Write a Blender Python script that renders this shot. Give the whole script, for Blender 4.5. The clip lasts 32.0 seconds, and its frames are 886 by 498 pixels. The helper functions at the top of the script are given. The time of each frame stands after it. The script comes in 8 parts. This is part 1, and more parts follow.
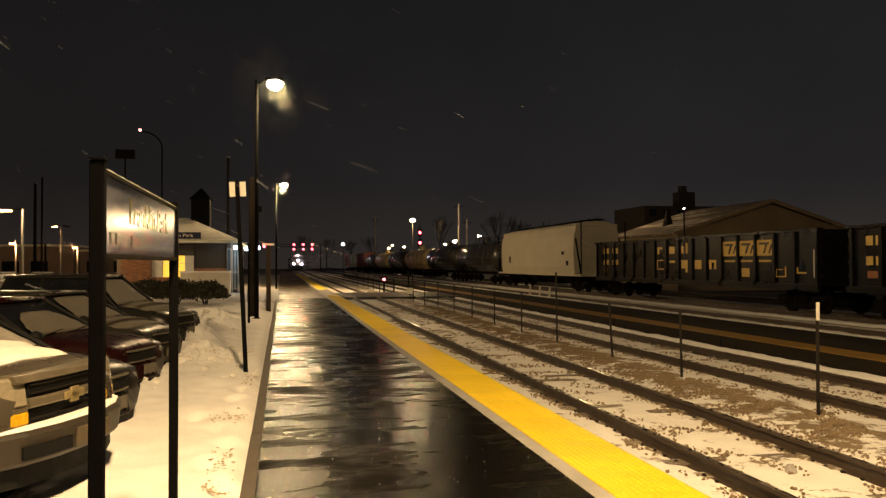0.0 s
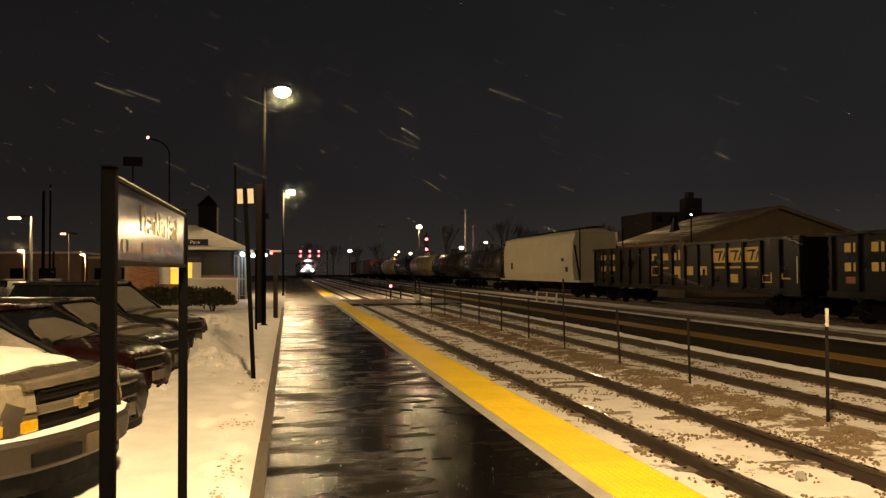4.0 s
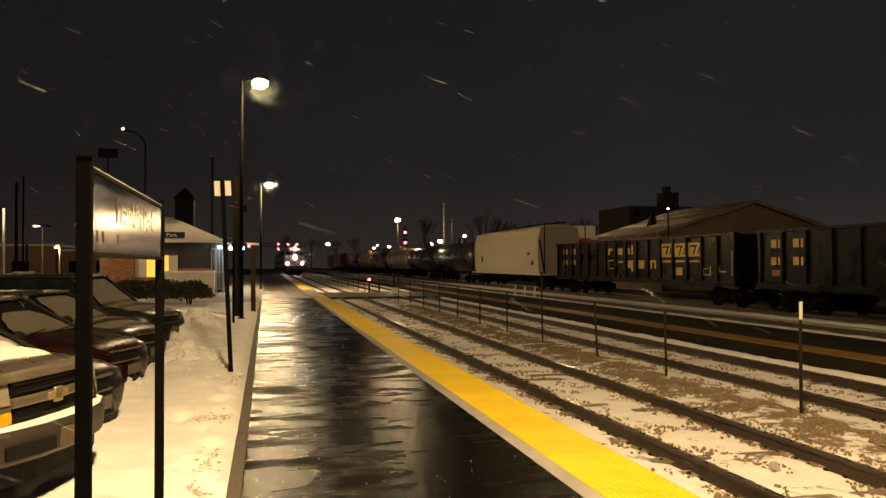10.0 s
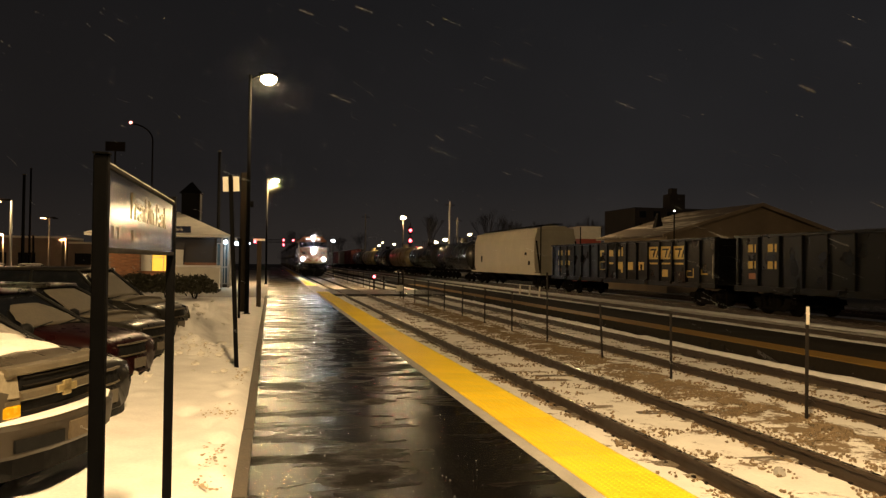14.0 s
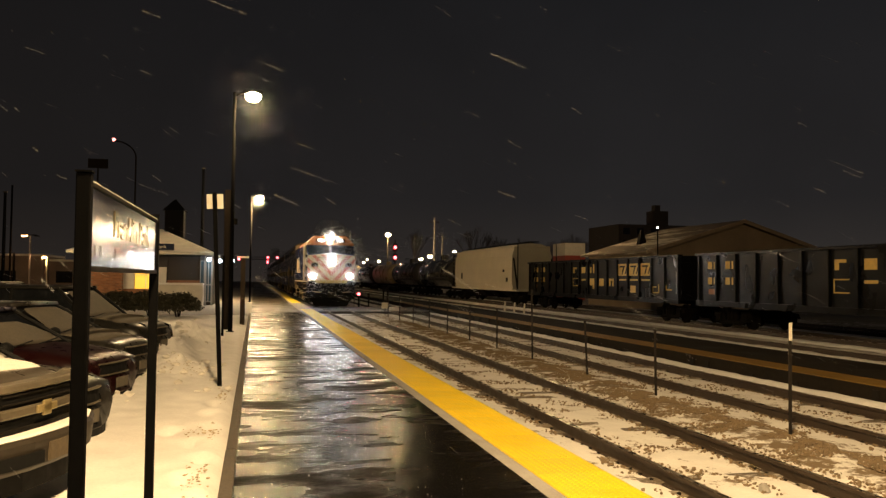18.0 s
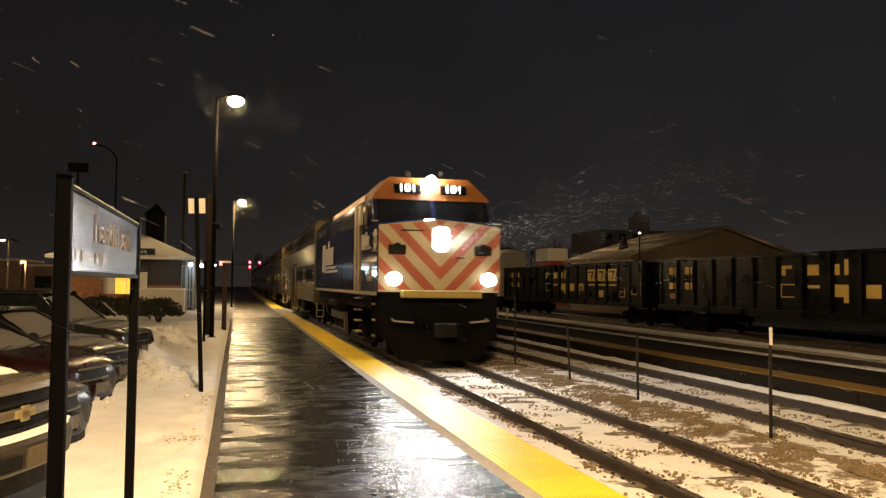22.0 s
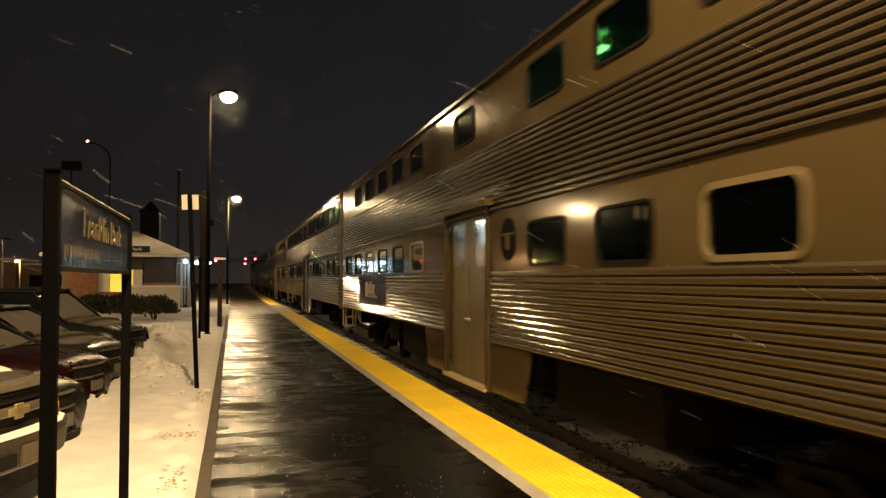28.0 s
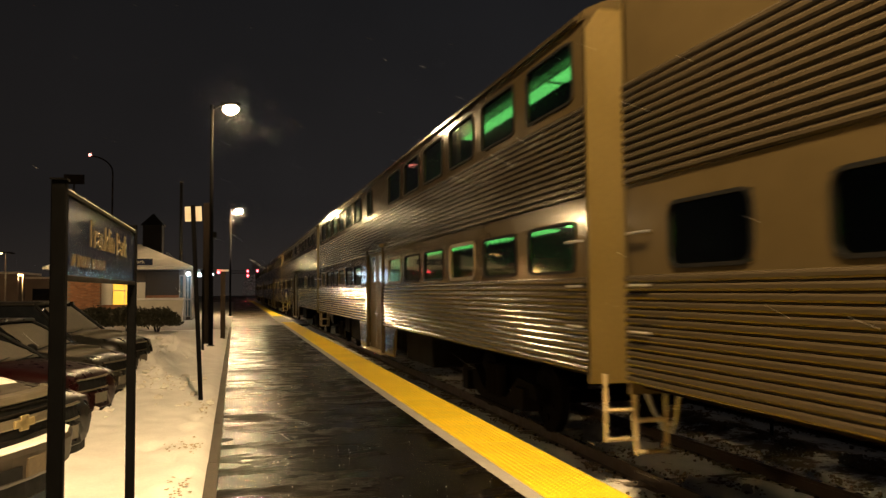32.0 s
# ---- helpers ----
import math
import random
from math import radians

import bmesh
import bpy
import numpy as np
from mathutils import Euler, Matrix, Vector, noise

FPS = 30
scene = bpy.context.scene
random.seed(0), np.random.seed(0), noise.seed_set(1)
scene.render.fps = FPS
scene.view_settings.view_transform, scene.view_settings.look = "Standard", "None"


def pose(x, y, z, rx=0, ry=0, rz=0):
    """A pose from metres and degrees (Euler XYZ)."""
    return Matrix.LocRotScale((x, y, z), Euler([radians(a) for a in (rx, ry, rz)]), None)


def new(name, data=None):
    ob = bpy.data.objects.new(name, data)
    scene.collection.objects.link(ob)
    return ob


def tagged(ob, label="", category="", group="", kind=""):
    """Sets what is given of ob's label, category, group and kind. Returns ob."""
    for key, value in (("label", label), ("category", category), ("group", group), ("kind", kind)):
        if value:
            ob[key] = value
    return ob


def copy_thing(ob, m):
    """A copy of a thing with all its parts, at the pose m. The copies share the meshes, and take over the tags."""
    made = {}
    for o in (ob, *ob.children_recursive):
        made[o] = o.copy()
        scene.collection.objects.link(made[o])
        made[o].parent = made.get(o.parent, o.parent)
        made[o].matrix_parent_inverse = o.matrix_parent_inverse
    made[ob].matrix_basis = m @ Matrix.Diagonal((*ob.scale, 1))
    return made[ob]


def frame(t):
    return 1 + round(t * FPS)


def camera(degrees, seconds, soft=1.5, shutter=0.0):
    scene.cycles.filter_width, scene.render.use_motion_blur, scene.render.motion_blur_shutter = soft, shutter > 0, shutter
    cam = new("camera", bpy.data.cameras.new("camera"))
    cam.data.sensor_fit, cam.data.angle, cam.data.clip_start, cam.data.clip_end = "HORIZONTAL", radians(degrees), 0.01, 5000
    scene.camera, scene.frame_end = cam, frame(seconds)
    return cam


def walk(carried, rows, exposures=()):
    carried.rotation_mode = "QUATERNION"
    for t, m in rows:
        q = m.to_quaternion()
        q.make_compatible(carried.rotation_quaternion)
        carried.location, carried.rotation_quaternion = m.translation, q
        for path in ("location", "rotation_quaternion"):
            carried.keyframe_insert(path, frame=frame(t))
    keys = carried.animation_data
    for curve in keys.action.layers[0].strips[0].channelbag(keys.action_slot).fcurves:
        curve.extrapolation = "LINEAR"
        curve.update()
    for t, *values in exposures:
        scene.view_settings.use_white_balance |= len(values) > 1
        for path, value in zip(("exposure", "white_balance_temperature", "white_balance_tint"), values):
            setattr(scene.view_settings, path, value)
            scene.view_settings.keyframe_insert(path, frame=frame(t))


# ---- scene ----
cam = camera(58.15, 32.0, soft=1.35, shutter=0.8)
PATH = [
    (0.0, pose(0.027, 0, 1.784, 91.06, 0.20, -11.46)),
    (0.5, pose(0.030, 0, 1.781, 91.32, 0.37, -11.12)),
    (1.0, pose(0.028, 0, 1.783, 91.11, 0.60, -11.04)),
    (1.5, pose(0.027, 0, 1.784, 91.29, 0.56, -10.84)),
    (2.0, pose(0.029, 0, 1.785, 91.57, 0.44, -10.93)),
    (2.5, pose(0.023, 0, 1.781, 91.57, 0.37, -10.76)),
    (4.5, pose(0.013, 0, 1.784, 91.50, 0.14, -11.32)),
    (5.0, pose(0.018, 0, 1.784, 91.39, 0.24, -12.24)),
    (5.5, pose(0.016, 0, 1.782, 91.64, 0.20, -11.91)),
    (6.0, pose(0.013, 0, 1.784, 91.51, 0.03, -12.38)),
    (6.5, pose(0.010, 0, 1.783, 91.47, -0.11, -12.37)),
    (7.0, pose(0.012, 0, 1.782, 91.71, -0.01, -12.26)),
    (7.5, pose(0.015, 0, 1.781, 91.88, 0.13, -12.53)),
    (8.0, pose(0.011, 0, 1.785, 91.58, 0.07, -12.65)),
    (8.5, pose(0.010, 0, 1.783, 91.75, -0.09, -12.50)),
    (9.0, pose(0.015, 0, 1.786, 91.35, -0.03, -12.29)),
    (9.5, pose(0.006, 0, 1.780, 91.57, 0.02, -12.48)),
    (10.0, pose(0.011, 0, 1.779, 91.05, 0.18, -12.53)),
    (10.5, pose(0.013, 0, 1.779, 90.27, 0.94, -12.88)),
    (11.0, pose(0.007, 0, 1.783, 89.65, 0.58, -12.11)),
    (11.5, pose(0.023, 0, 1.778, 89.84, 0.48, -11.97)),
    (12.0, pose(0.011, 0, 1.775, 90.23, 0.42, -12.18)),
    (12.5, pose(0.018, 0, 1.777, 90.23, 0.35, -12.07)),
    (13.0, pose(-0.006, 0, 1.781, 90.60, 0.01, -12.22)),
    (13.5, pose(-0.016, 0, 1.784, 90.70, -0.42, -12.33)),
    (14.0, pose(-0.024, 0, 1.790, 90.93, -0.74, -12.20)),
    (14.5, pose(-0.030, 0, 1.786, 91.14, -0.63, -12.50)),
    (16.5, pose(-0.017, 0, 1.788, 91.68, -0.45, -12.88)),
    (17.0, pose(-0.020, 0, 1.789, 91.79, -0.53, -12.95)),
    (17.5, pose(-0.024, 0, 1.792, 91.90, -0.68, -12.84)),
    (18.0, pose(-0.025, 0, 1.794, 92.16, -0.60, -13.29)),
    (18.5, pose(-0.016, 0, 1.793, 92.29, -0.57, -13.18)),
    (19.0, pose(-0.015, 0, 1.789, 92.36, -0.60, -13.34)),
    (19.5, pose(-0.015, 0, 1.791, 92.28, -0.47, -13.55)),
    (20.0, pose(-0.021, 0, 1.793, 92.65, -0.64, -13.87)),
    (20.5, pose(-0.026, 0, 1.789, 92.65, -0.69, -13.94)),
    (21.0, pose(-0.024, 0, 1.792, 92.43, -0.67, -13.67)),
    (21.5, pose(-0.024, 0, 1.793, 92.34, -0.57, -13.83)),
    (22.0, pose(-0.027, 0, 1.792, 92.54, -0.61, -14.51)),
    (22.5, pose(-0.028, 0, 1.791, 92.48, -0.61, -14.49)),
    (23.0, pose(-0.028, 0, 1.791, 92.31, -0.49, -14.96)),
    (23.5, pose(-0.025, 0, 1.791, 92.16, -0.49, -14.73)),
    (24.0, pose(-0.026, 0, 1.785, 92.19, -0.50, -14.81)),
    (24.5, pose(-0.027, 0, 1.788, 92.12, -0.39, -14.78)),
    (25.0, pose(-0.022, 0, 1.786, 91.54, -0.02, -14.48)),
    (25.5, pose(-0.011, 0, 1.783, 91.77, 0.09, -14.84)),
    (27.5, pose(0.002, 0, 1.781, 91.78, 0.41, -14.51)),
    (28.0, pose(-0.007, 0, 1.779, 92.15, 0.02, -14.80)),
    (28.5, pose(-0.014, 0, 1.778, 91.95, 0.08, -14.50)),
    (28.7, pose(-0.006, 0, 1.767, 91.16, -0.05, -14.60)),
    (28.8, pose(-0.006, 0, 1.767, 90.51, -0.20, -14.83)),
    (28.9, pose(-0.006, 0, 1.767, 90.36, -0.40, -15.15)),
    (29.0, pose(-0.008, 0, 1.759, 89.99, -0.52, -15.21)),
    (29.1, pose(-0.006, 0, 1.767, 90.95, -0.35, -15.33)),
    (29.2, pose(-0.006, 0, 1.767, 91.10, -0.10, -15.40)),
    (29.3, pose(-0.006, 0, 1.767, 91.46, 0.10, -14.97)),
    (29.5, pose(-0.002, 0, 1.769, 91.60, 0.35, -14.82)),
    (30.0, pose(-0.005, 0, 1.766, 91.85, 0.23, -14.87)),
    (30.5, pose(-0.004, 0, 1.768, 91.93, 0.56, -14.62)),
    (31.0, pose(-0.008, 0, 1.769, 92.71, 0.62, -14.92)),
    (31.5, pose(-0.017, 0, 1.767, 93.15, 0.61, -15.10)),
    (32.0, pose(-0.022, 0, 1.764, 92.91, 0.47, -14.62)),
]
walk(cam, PATH)

# ---- world and lights ----
WARM = (1.0, 0.68, 0.335)
world = bpy.data.worlds.new("night_sky")
scene.world = world
world.use_nodes = True
sky = world.node_tree.nodes["Background"]
sky.inputs["Color"].default_value = (0.0100, 0.0092, 0.0090, 1)
sky.inputs["Strength"].default_value = 1.0
scene.view_settings.exposure = 0.0


def backdrop():
    """The glow of the town on the low clouds: a far ring, warm at the horizon, dying out upwards."""
    m = bpy.data.materials.new("night_haze")
    m.use_nodes = True
    n, link = m.node_tree.nodes, m.node_tree.links.new
    n.remove(n["Principled BSDF"])
    tc, sp, em = n.new("ShaderNodeTexCoord"), n.new("ShaderNodeSeparateXYZ"), n.new("ShaderNodeEmission")
    ramp, rng = n.new("ShaderNodeValToRGB"), n.new("ShaderNodeMapRange")
    rng.inputs["From Max"].default_value = 182.0
    link(tc.outputs["Object"], sp.inputs[0])
    link(sp.outputs["Z"], rng.inputs["Value"])
    link(rng.outputs[0], ramp.inputs["Fac"])
    e = ramp.color_ramp.elements
    e[0].position, e[0].color = 0.0, (0.0280, 0.0226, 0.0182, 1)
    e[1].position, e[1].color = 1.0, (0.0100, 0.0096, 0.0098, 1)
    mid = ramp.color_ramp.elements.new(0.25)
    mid.color = (0.0160, 0.0142, 0.0132, 1)
    # the clouds are thinner and greyer over the yard, browner over the car park, with slow billows
    east, tone, cloud, lift, both = n.new("ShaderNodeMapRange"), n.new("ShaderNodeMix"), n.new("ShaderNodeTexNoise"), n.new("ShaderNodeMapRange"), n.new("ShaderNodeMix")
    east.inputs["From Min"].default_value, east.inputs["From Max"].default_value = -120.0, 200.0
    link(sp.outputs["X"], east.inputs["Value"])
    tone.data_type = both.data_type = "RGBA"
    both.blend_type = "MULTIPLY"
    both.inputs["Factor"].default_value = 1.0
    tone.inputs["A"].default_value, tone.inputs["B"].default_value = (0.80, 0.78, 0.80, 1), (1.10, 1.14, 1.24, 1)
    link(east.outputs[0], tone.inputs["Factor"])
    link(ramp.outputs["Color"], both.inputs["A"])
    link(tone.outputs["Result"], both.inputs["B"])
    link(both.outputs["Result"], em.inputs["Color"])
    cloud.inputs["Scale"].default_value, cloud.inputs["Detail"].default_value = 0.012, 4
    link(tc.outputs["Object"], cloud.inputs["Vector"])
    lift.inputs["To Min"].default_value, lift.inputs["To Max"].default_value = 0.82, 1.18
    link(cloud.outputs["Fac"], lift.inputs["Value"])
    link(lift.outputs[0], em.inputs["Strength"])
    link(em.outputs[0], n["Material Output"].inputs["Surface"])
    k, r = 64, 440.0
    verts = [(r * math.cos(i * math.tau / k), r * math.sin(i * math.tau / k), z) for z in (-3, 206) for i in range(k)]
    faces = [(i, (i + 1) % k, k + (i + 1) % k, k + i) for i in range(k)]
    me = bpy.data.meshes.new("backdrop")
    me.from_pydata(verts, [], faces)
    me.materials.append(m)
    tagged(new("backdrop", me), "dark night sky with a faint warm town glow", "sky", kind="structure")


backdrop()


def lamp(name, place, watts, color=WARM, radius=0.15):
    data = bpy.data.lights.new(name, "POINT")
    data.energy, data.color, data.shadow_soft_size = watts, color, radius
    ob = new(name, data)
    ob.location = place
    return ob


# platform lamps (the first hangs over the camera), and those of the car park
lamp("platform_lamp_light", (0.9, 2.0, 8.2), 8200, radius=0.4)
lamp("platform_lamp_light", (-0.18, 26.4, 7.40), 950, radius=0.2)
lamp("platform_lamp_light", (0.23, 60.0, 7.40), 6500, radius=0.2)
lamp("car_park_light", (-14.0, 45.0, 6.0), 1800)
lamp("car_park_light", (-17.0, -2.0, 9.0), 3500)
lamp("sodium_light", (-27.3, 89.5, 3.9), 900, (1.0, 0.50, 0.18), 0.3)
lamp("sodium_light", (-26.0, 109.5, 3.9), 900, (1.0, 0.50, 0.18), 0.3)
lamp("canopy_light", (-2.2, 51.3, 2.45), 60, (0.62, 0.86, 1.0), 0.16)
# fill added with no lamp of its own, brightens the warehouse and yard
lamp("yard_light", (30.0, 75.0, 10.0), 1500)
# light of the seen yard lamp on its pole
lamp("yard_light", (24.5, 149.0, 9.3), 6000)


# ---- materials ----
def material(name, color, rough=0.6, metal=0.0, vary=0.25, scale=6.0, fine=60.0, bump=0.15, second=None, cover=0.5,
             stretch=(1, 1, 1), rough_vary=0.12, island=0.0, coat=0.0, spec=0.5):
    """A surface with stains at one scale and grain at another; second: a colour that covers a share of it in patches."""
    m = bpy.data.materials.new(name)
    m.use_nodes = True
    t = m.node_tree
    n, link = t.nodes, t.links.new
    b = n["Principled BSDF"]
    tc = n.new("ShaderNodeTexCoord")
    mp = n.new("ShaderNodeMapping")
    mp.inputs["Scale"].default_value = stretch
    link(tc.outputs["Object"], mp.inputs["Vector"])
    big, small = n.new("ShaderNodeTexNoise"), n.new("ShaderNodeTexNoise")
    big.inputs["Scale"].default_value, big.inputs["Detail"].default_value = scale, 5
    small.inputs["Scale"].default_value, small.inputs["Detail"].default_value = fine, 3
    link(mp.outputs[0], big.inputs["Vector"])
    link(mp.outputs[0], small.inputs["Vector"])
    ramp = n.new("ShaderNodeValToRGB")
    ramp.color_ramp.elements[0].position, ramp.color_ramp.elements[1].position = 0.3, 0.7
    lo = tuple(c * (1 - vary) for c in color)
    hi = tuple(min(1, c * (1 + vary)) for c in color)
    ramp.color_ramp.elements[0].color, ramp.color_ramp.elements[1].color = (*lo, 1), (*hi, 1)
    mixf = n.new("ShaderNodeMath")
    mixf.operation = "MULTIPLY_ADD"
    mixf.inputs[1].default_value, mixf.inputs[2].default_value = 0.35, 0.0
    link(small.outputs["Fac"], mixf.inputs[0])
    add = n.new("ShaderNodeMath")
    add.operation = "MULTIPLY_ADD"
    add.inputs[1].default_value = 0.65
    link(big.outputs["Fac"], add.inputs[0])
    link(mixf.outputs[0], add.inputs[2])
    link(add.outputs[0], ramp.inputs["Fac"])
    out = ramp.outputs["Color"]
    if second:
        sel = n.new("ShaderNodeValToRGB")
        sel.color_ramp.elements[0].position, sel.color_ramp.elements[1].position = 1 - cover - 0.04, 1 - cover + 0.04
        link(add.outputs[0], sel.inputs["Fac"])
        mix = n.new("ShaderNodeMix")
        mix.data_type = "RGBA"
        link(sel.outputs["Color"], mix.inputs["Factor"])
        link(out, mix.inputs["A"])
        mix.inputs["B"].default_value = (*second, 1)
        out = mix.outputs["Result"]
    if island:
        info = n.new("ShaderNodeObjectInfo")
        hsv = n.new("ShaderNodeHueSaturation")
        rng = n.new("ShaderNodeMapRange")
        rng.inputs["To Min"].default_value, rng.inputs["To Max"].default_value = 1 - island, 1 + island
        link(info.outputs["Random"], rng.inputs["Value"])
        link(rng.outputs[0], hsv.inputs["Value"])
        link(out, hsv.inputs["Color"])
        out = hsv.outputs["Color"]
    link(out, b.inputs["Base Color"])
    rr = n.new("ShaderNodeMapRange")
    rr.inputs["From Min"].default_value, rr.inputs["From Max"].default_value = 0.3, 0.7
    rr.inputs["To Min"].default_value = max(0.03, rough - rough_vary)
    rr.inputs["To Max"].default_value = min(1.0, rough + rough_vary)
    link(big.outputs["Fac"], rr.inputs["Value"])
    link(rr.outputs[0], b.inputs["Roughness"])
    b.inputs["Metallic"].default_value = metal
    b.inputs["Specular IOR Level"].default_value = spec
    b.inputs["Coat Weight"].default_value = coat
    if bump:
        bp = n.new("ShaderNodeBump")
        bp.inputs["Strength"].default_value, bp.inputs["Distance"].default_value = bump, 0.02
        link(add.outputs[0], bp.inputs["Height"])
        link(bp.outputs[0], b.inputs["Normal"])
    return m


def glow(name, color, strength):
    m = bpy.data.materials.new(name)
    m.use_nodes = True
    b = m.node_tree.nodes["Principled BSDF"]
    b.inputs["Base Color"].default_value = (*[min(1, c) for c in color], 1)
    b.inputs["Emission Color"].default_value = (*color, 1)
    b.inputs["Emission Strength"].default_value = strength
    return m


SNOW = material("snow", (0.82, 0.80, 0.77), 0.75, vary=0.12, scale=2.5, fine=34, bump=0.7)
def bed_material():
    """Snow over brown ballast: mostly snow within the rails, more bare stone between the tracks."""
    m = material("snowy_ballast", (0.80, 0.77, 0.72), 0.85, vary=0.10, scale=3.0, fine=26, bump=0.9)
    n, link = m.node_tree.nodes, m.node_tree.links.new
    b = n["Principled BSDF"]
    tc, sp = n.new("ShaderNodeTexCoord"), n.new("ShaderNodeSeparateXYZ")
    link(tc.outputs["Object"], sp.inputs[0])
    off, far, band = n.new("ShaderNodeMath"), n.new("ShaderNodeMath"), n.new("ShaderNodeMapRange")
    off.operation, off.inputs[1].default_value = "SUBTRACT", 6.72
    far.operation = "ABSOLUTE"
    link(sp.outputs["X"], off.inputs[0])
    link(off.outputs[0], far.inputs[0])
    link(far.outputs[0], band.inputs["Value"])
    band.inputs["From Min"].default_value, band.inputs["From Max"].default_value = 0.25, 0.95
    band.inputs["To Min"].default_value, band.inputs["To Max"].default_value = 0.115, 0.0
    patch, total, cut = n.new("ShaderNodeTexNoise"), n.new("ShaderNodeMath"), n.new("ShaderNodeMapRange")
    patch.inputs["Scale"].default_value, patch.inputs["Detail"].default_value, patch.inputs["Roughness"].default_value = 2.6, 10, 0.78
    link(tc.outputs["Object"], patch.inputs["Vector"])
    total.operation = "ADD"
    link(patch.outputs["Fac"], total.inputs[0])
    link(band.outputs[0], total.inputs[1])
    # bare stones in the drip line under the platform's edge
    brink, more = n.new("ShaderNodeMapRange"), n.new("ShaderNodeMath")
    brink.inputs["From Min"].default_value, brink.inputs["From Max"].default_value = 3.34, 3.56
    brink.inputs["To Min"].default_value, brink.inputs["To Max"].default_value = 0.30, 0.0
    link(sp.outputs["X"], brink.inputs["Value"])
    more.operation = "ADD"
    link(total.outputs[0], more.inputs[0])
    link(brink.outputs[0], more.inputs[1])
    link(more.outputs[0], cut.inputs["Value"])
    cut.inputs["From Min"].default_value, cut.inputs["From Max"].default_value = 0.56, 0.62
    mix, old = n.new("ShaderNodeMix"), b.inputs["Base Color"].links[0].from_socket
    mix.data_type = "RGBA"
    link(cut.outputs[0], mix.inputs["Factor"])
    link(old, mix.inputs["A"])
    mix.inputs["B"].default_value = (0.20, 0.145, 0.085, 1)
    link(mix.outputs["Result"], b.inputs["Base Color"])
    return m


BED = bed_material()
LOT = material("slushy_asphalt", (0.06, 0.055, 0.05), 0.5, vary=0.4, scale=0.8, fine=14, bump=0.4, second=(0.45, 0.43, 0.40), cover=0.40)
GROUND = material("frozen_ground", (0.10, 0.09, 0.08), 0.9, vary=0.4, scale=0.1, fine=3, bump=0.2, second=(0.5, 0.48, 0.45), cover=0.40)
CONCRETE = material("concrete", (0.33, 0.31, 0.28), 0.8, vary=0.25, scale=3, fine=50, bump=0.3)
CONCRETE_PALE = material("painted_concrete", (0.62, 0.58, 0.50), 0.8, vary=0.12, scale=2, fine=40, bump=0.2)
CURB = material("old_curb_concrete", (0.085, 0.07, 0.055), 0.8, vary=0.45, scale=4, fine=40, bump=0.5)
YELLOW = material("yellow_tactile", (0.80, 0.57, 0.02), 0.45, vary=0.14, scale=3, fine=30, bump=0.1, island=0.08)
RAIL = material("rail_steel", (0.045, 0.030, 0.019), 0.6, metal=0.2, vary=0.3, scale=5, fine=40, bump=0.2)
RAIL_HEAD = material("worn_rail_head", (0.42, 0.36, 0.28), 0.28, metal=0.9, vary=0.2, scale=5, fine=60, bump=0.05)
TIE = material("creosoted_wood", (0.17, 0.135, 0.095), 0.85, vary=0.45, scale=4, fine=40, bump=0.6, second=(0.74, 0.71, 0.66), cover=0.42, stretch=(1, 4, 1), island=0.3)
BLACK_STEEL = material("black_painted_steel", (0.004, 0.004, 0.0043), 0.7, spec=0.03, vary=0.3, scale=8, fine=60, bump=0.08)
DARK_STEEL = material("grimy_steel", (0.014, 0.012, 0.010), 0.75, spec=0.1, vary=0.4, scale=4, fine=40, bump=0.3)

# ---- building helpers ----
def box(bm, x0, x1, y0, y1, z0, z1, m=None):
    v = [bm.verts.new(p) for p in ((x0, y0, z0), (x1, y0, z0), (x1, y1, z0), (x0, y1, z0), (x0, y0, z1), (x1, y0, z1), (x1, y1, z1), (x0, y1, z1))]
    if m is not None:
        for q in v:
            q.co = m @ q.co
    for f in ((0, 3, 2, 1), (4, 5, 6, 7), (0, 1, 5, 4), (1, 2, 6, 5), (2, 3, 7, 6), (3, 0, 4, 7)):
        bm.faces.new([v[i] for i in f])
    return v


def bevelled(bm, width=0.01, segments=1):
    bmesh.ops.bevel(bm, geom=list(bm.edges), offset=width, segments=segments, affect="EDGES", clamp_overlap=True)


def tube(bm, a, b, r, r2=None, sides=10, caps=True):
    a, b = Vector(a), Vector(b)
    turn = (b - a).to_track_quat("Z", "Y").to_matrix()
    r2 = r if r2 is None else r2
    rings = []
    for c, q in ((a, r), (b, r2)):
        rings.append([bm.verts.new(c + turn @ Vector((q * math.cos(k * math.tau / sides), q * math.sin(k * math.tau / sides), 0))) for k in range(sides)])
    for k in range(sides):
        bm.faces.new((rings[0][k], rings[0][(k + 1) % sides], rings[1][(k + 1) % sides], rings[1][k]))
    if caps:
        bm.faces.new(rings[0][::-1])
        bm.faces.new(rings[1])


def extrude_profile(bm, pts, y0, y1, close=True):
    """A closed outline in x, z carried along y."""
    a = [bm.verts.new((x, y0, z)) for x, z in pts]
    b = [bm.verts.new((x, y1, z)) for x, z in pts]
    n = len(pts)
    for k in range(n):
        bm.faces.new((a[k], a[(k + 1) % n], b[(k + 1) % n], b[k]))
    if close:
        bm.faces.new(a[::-1])
        bm.faces.new(b)


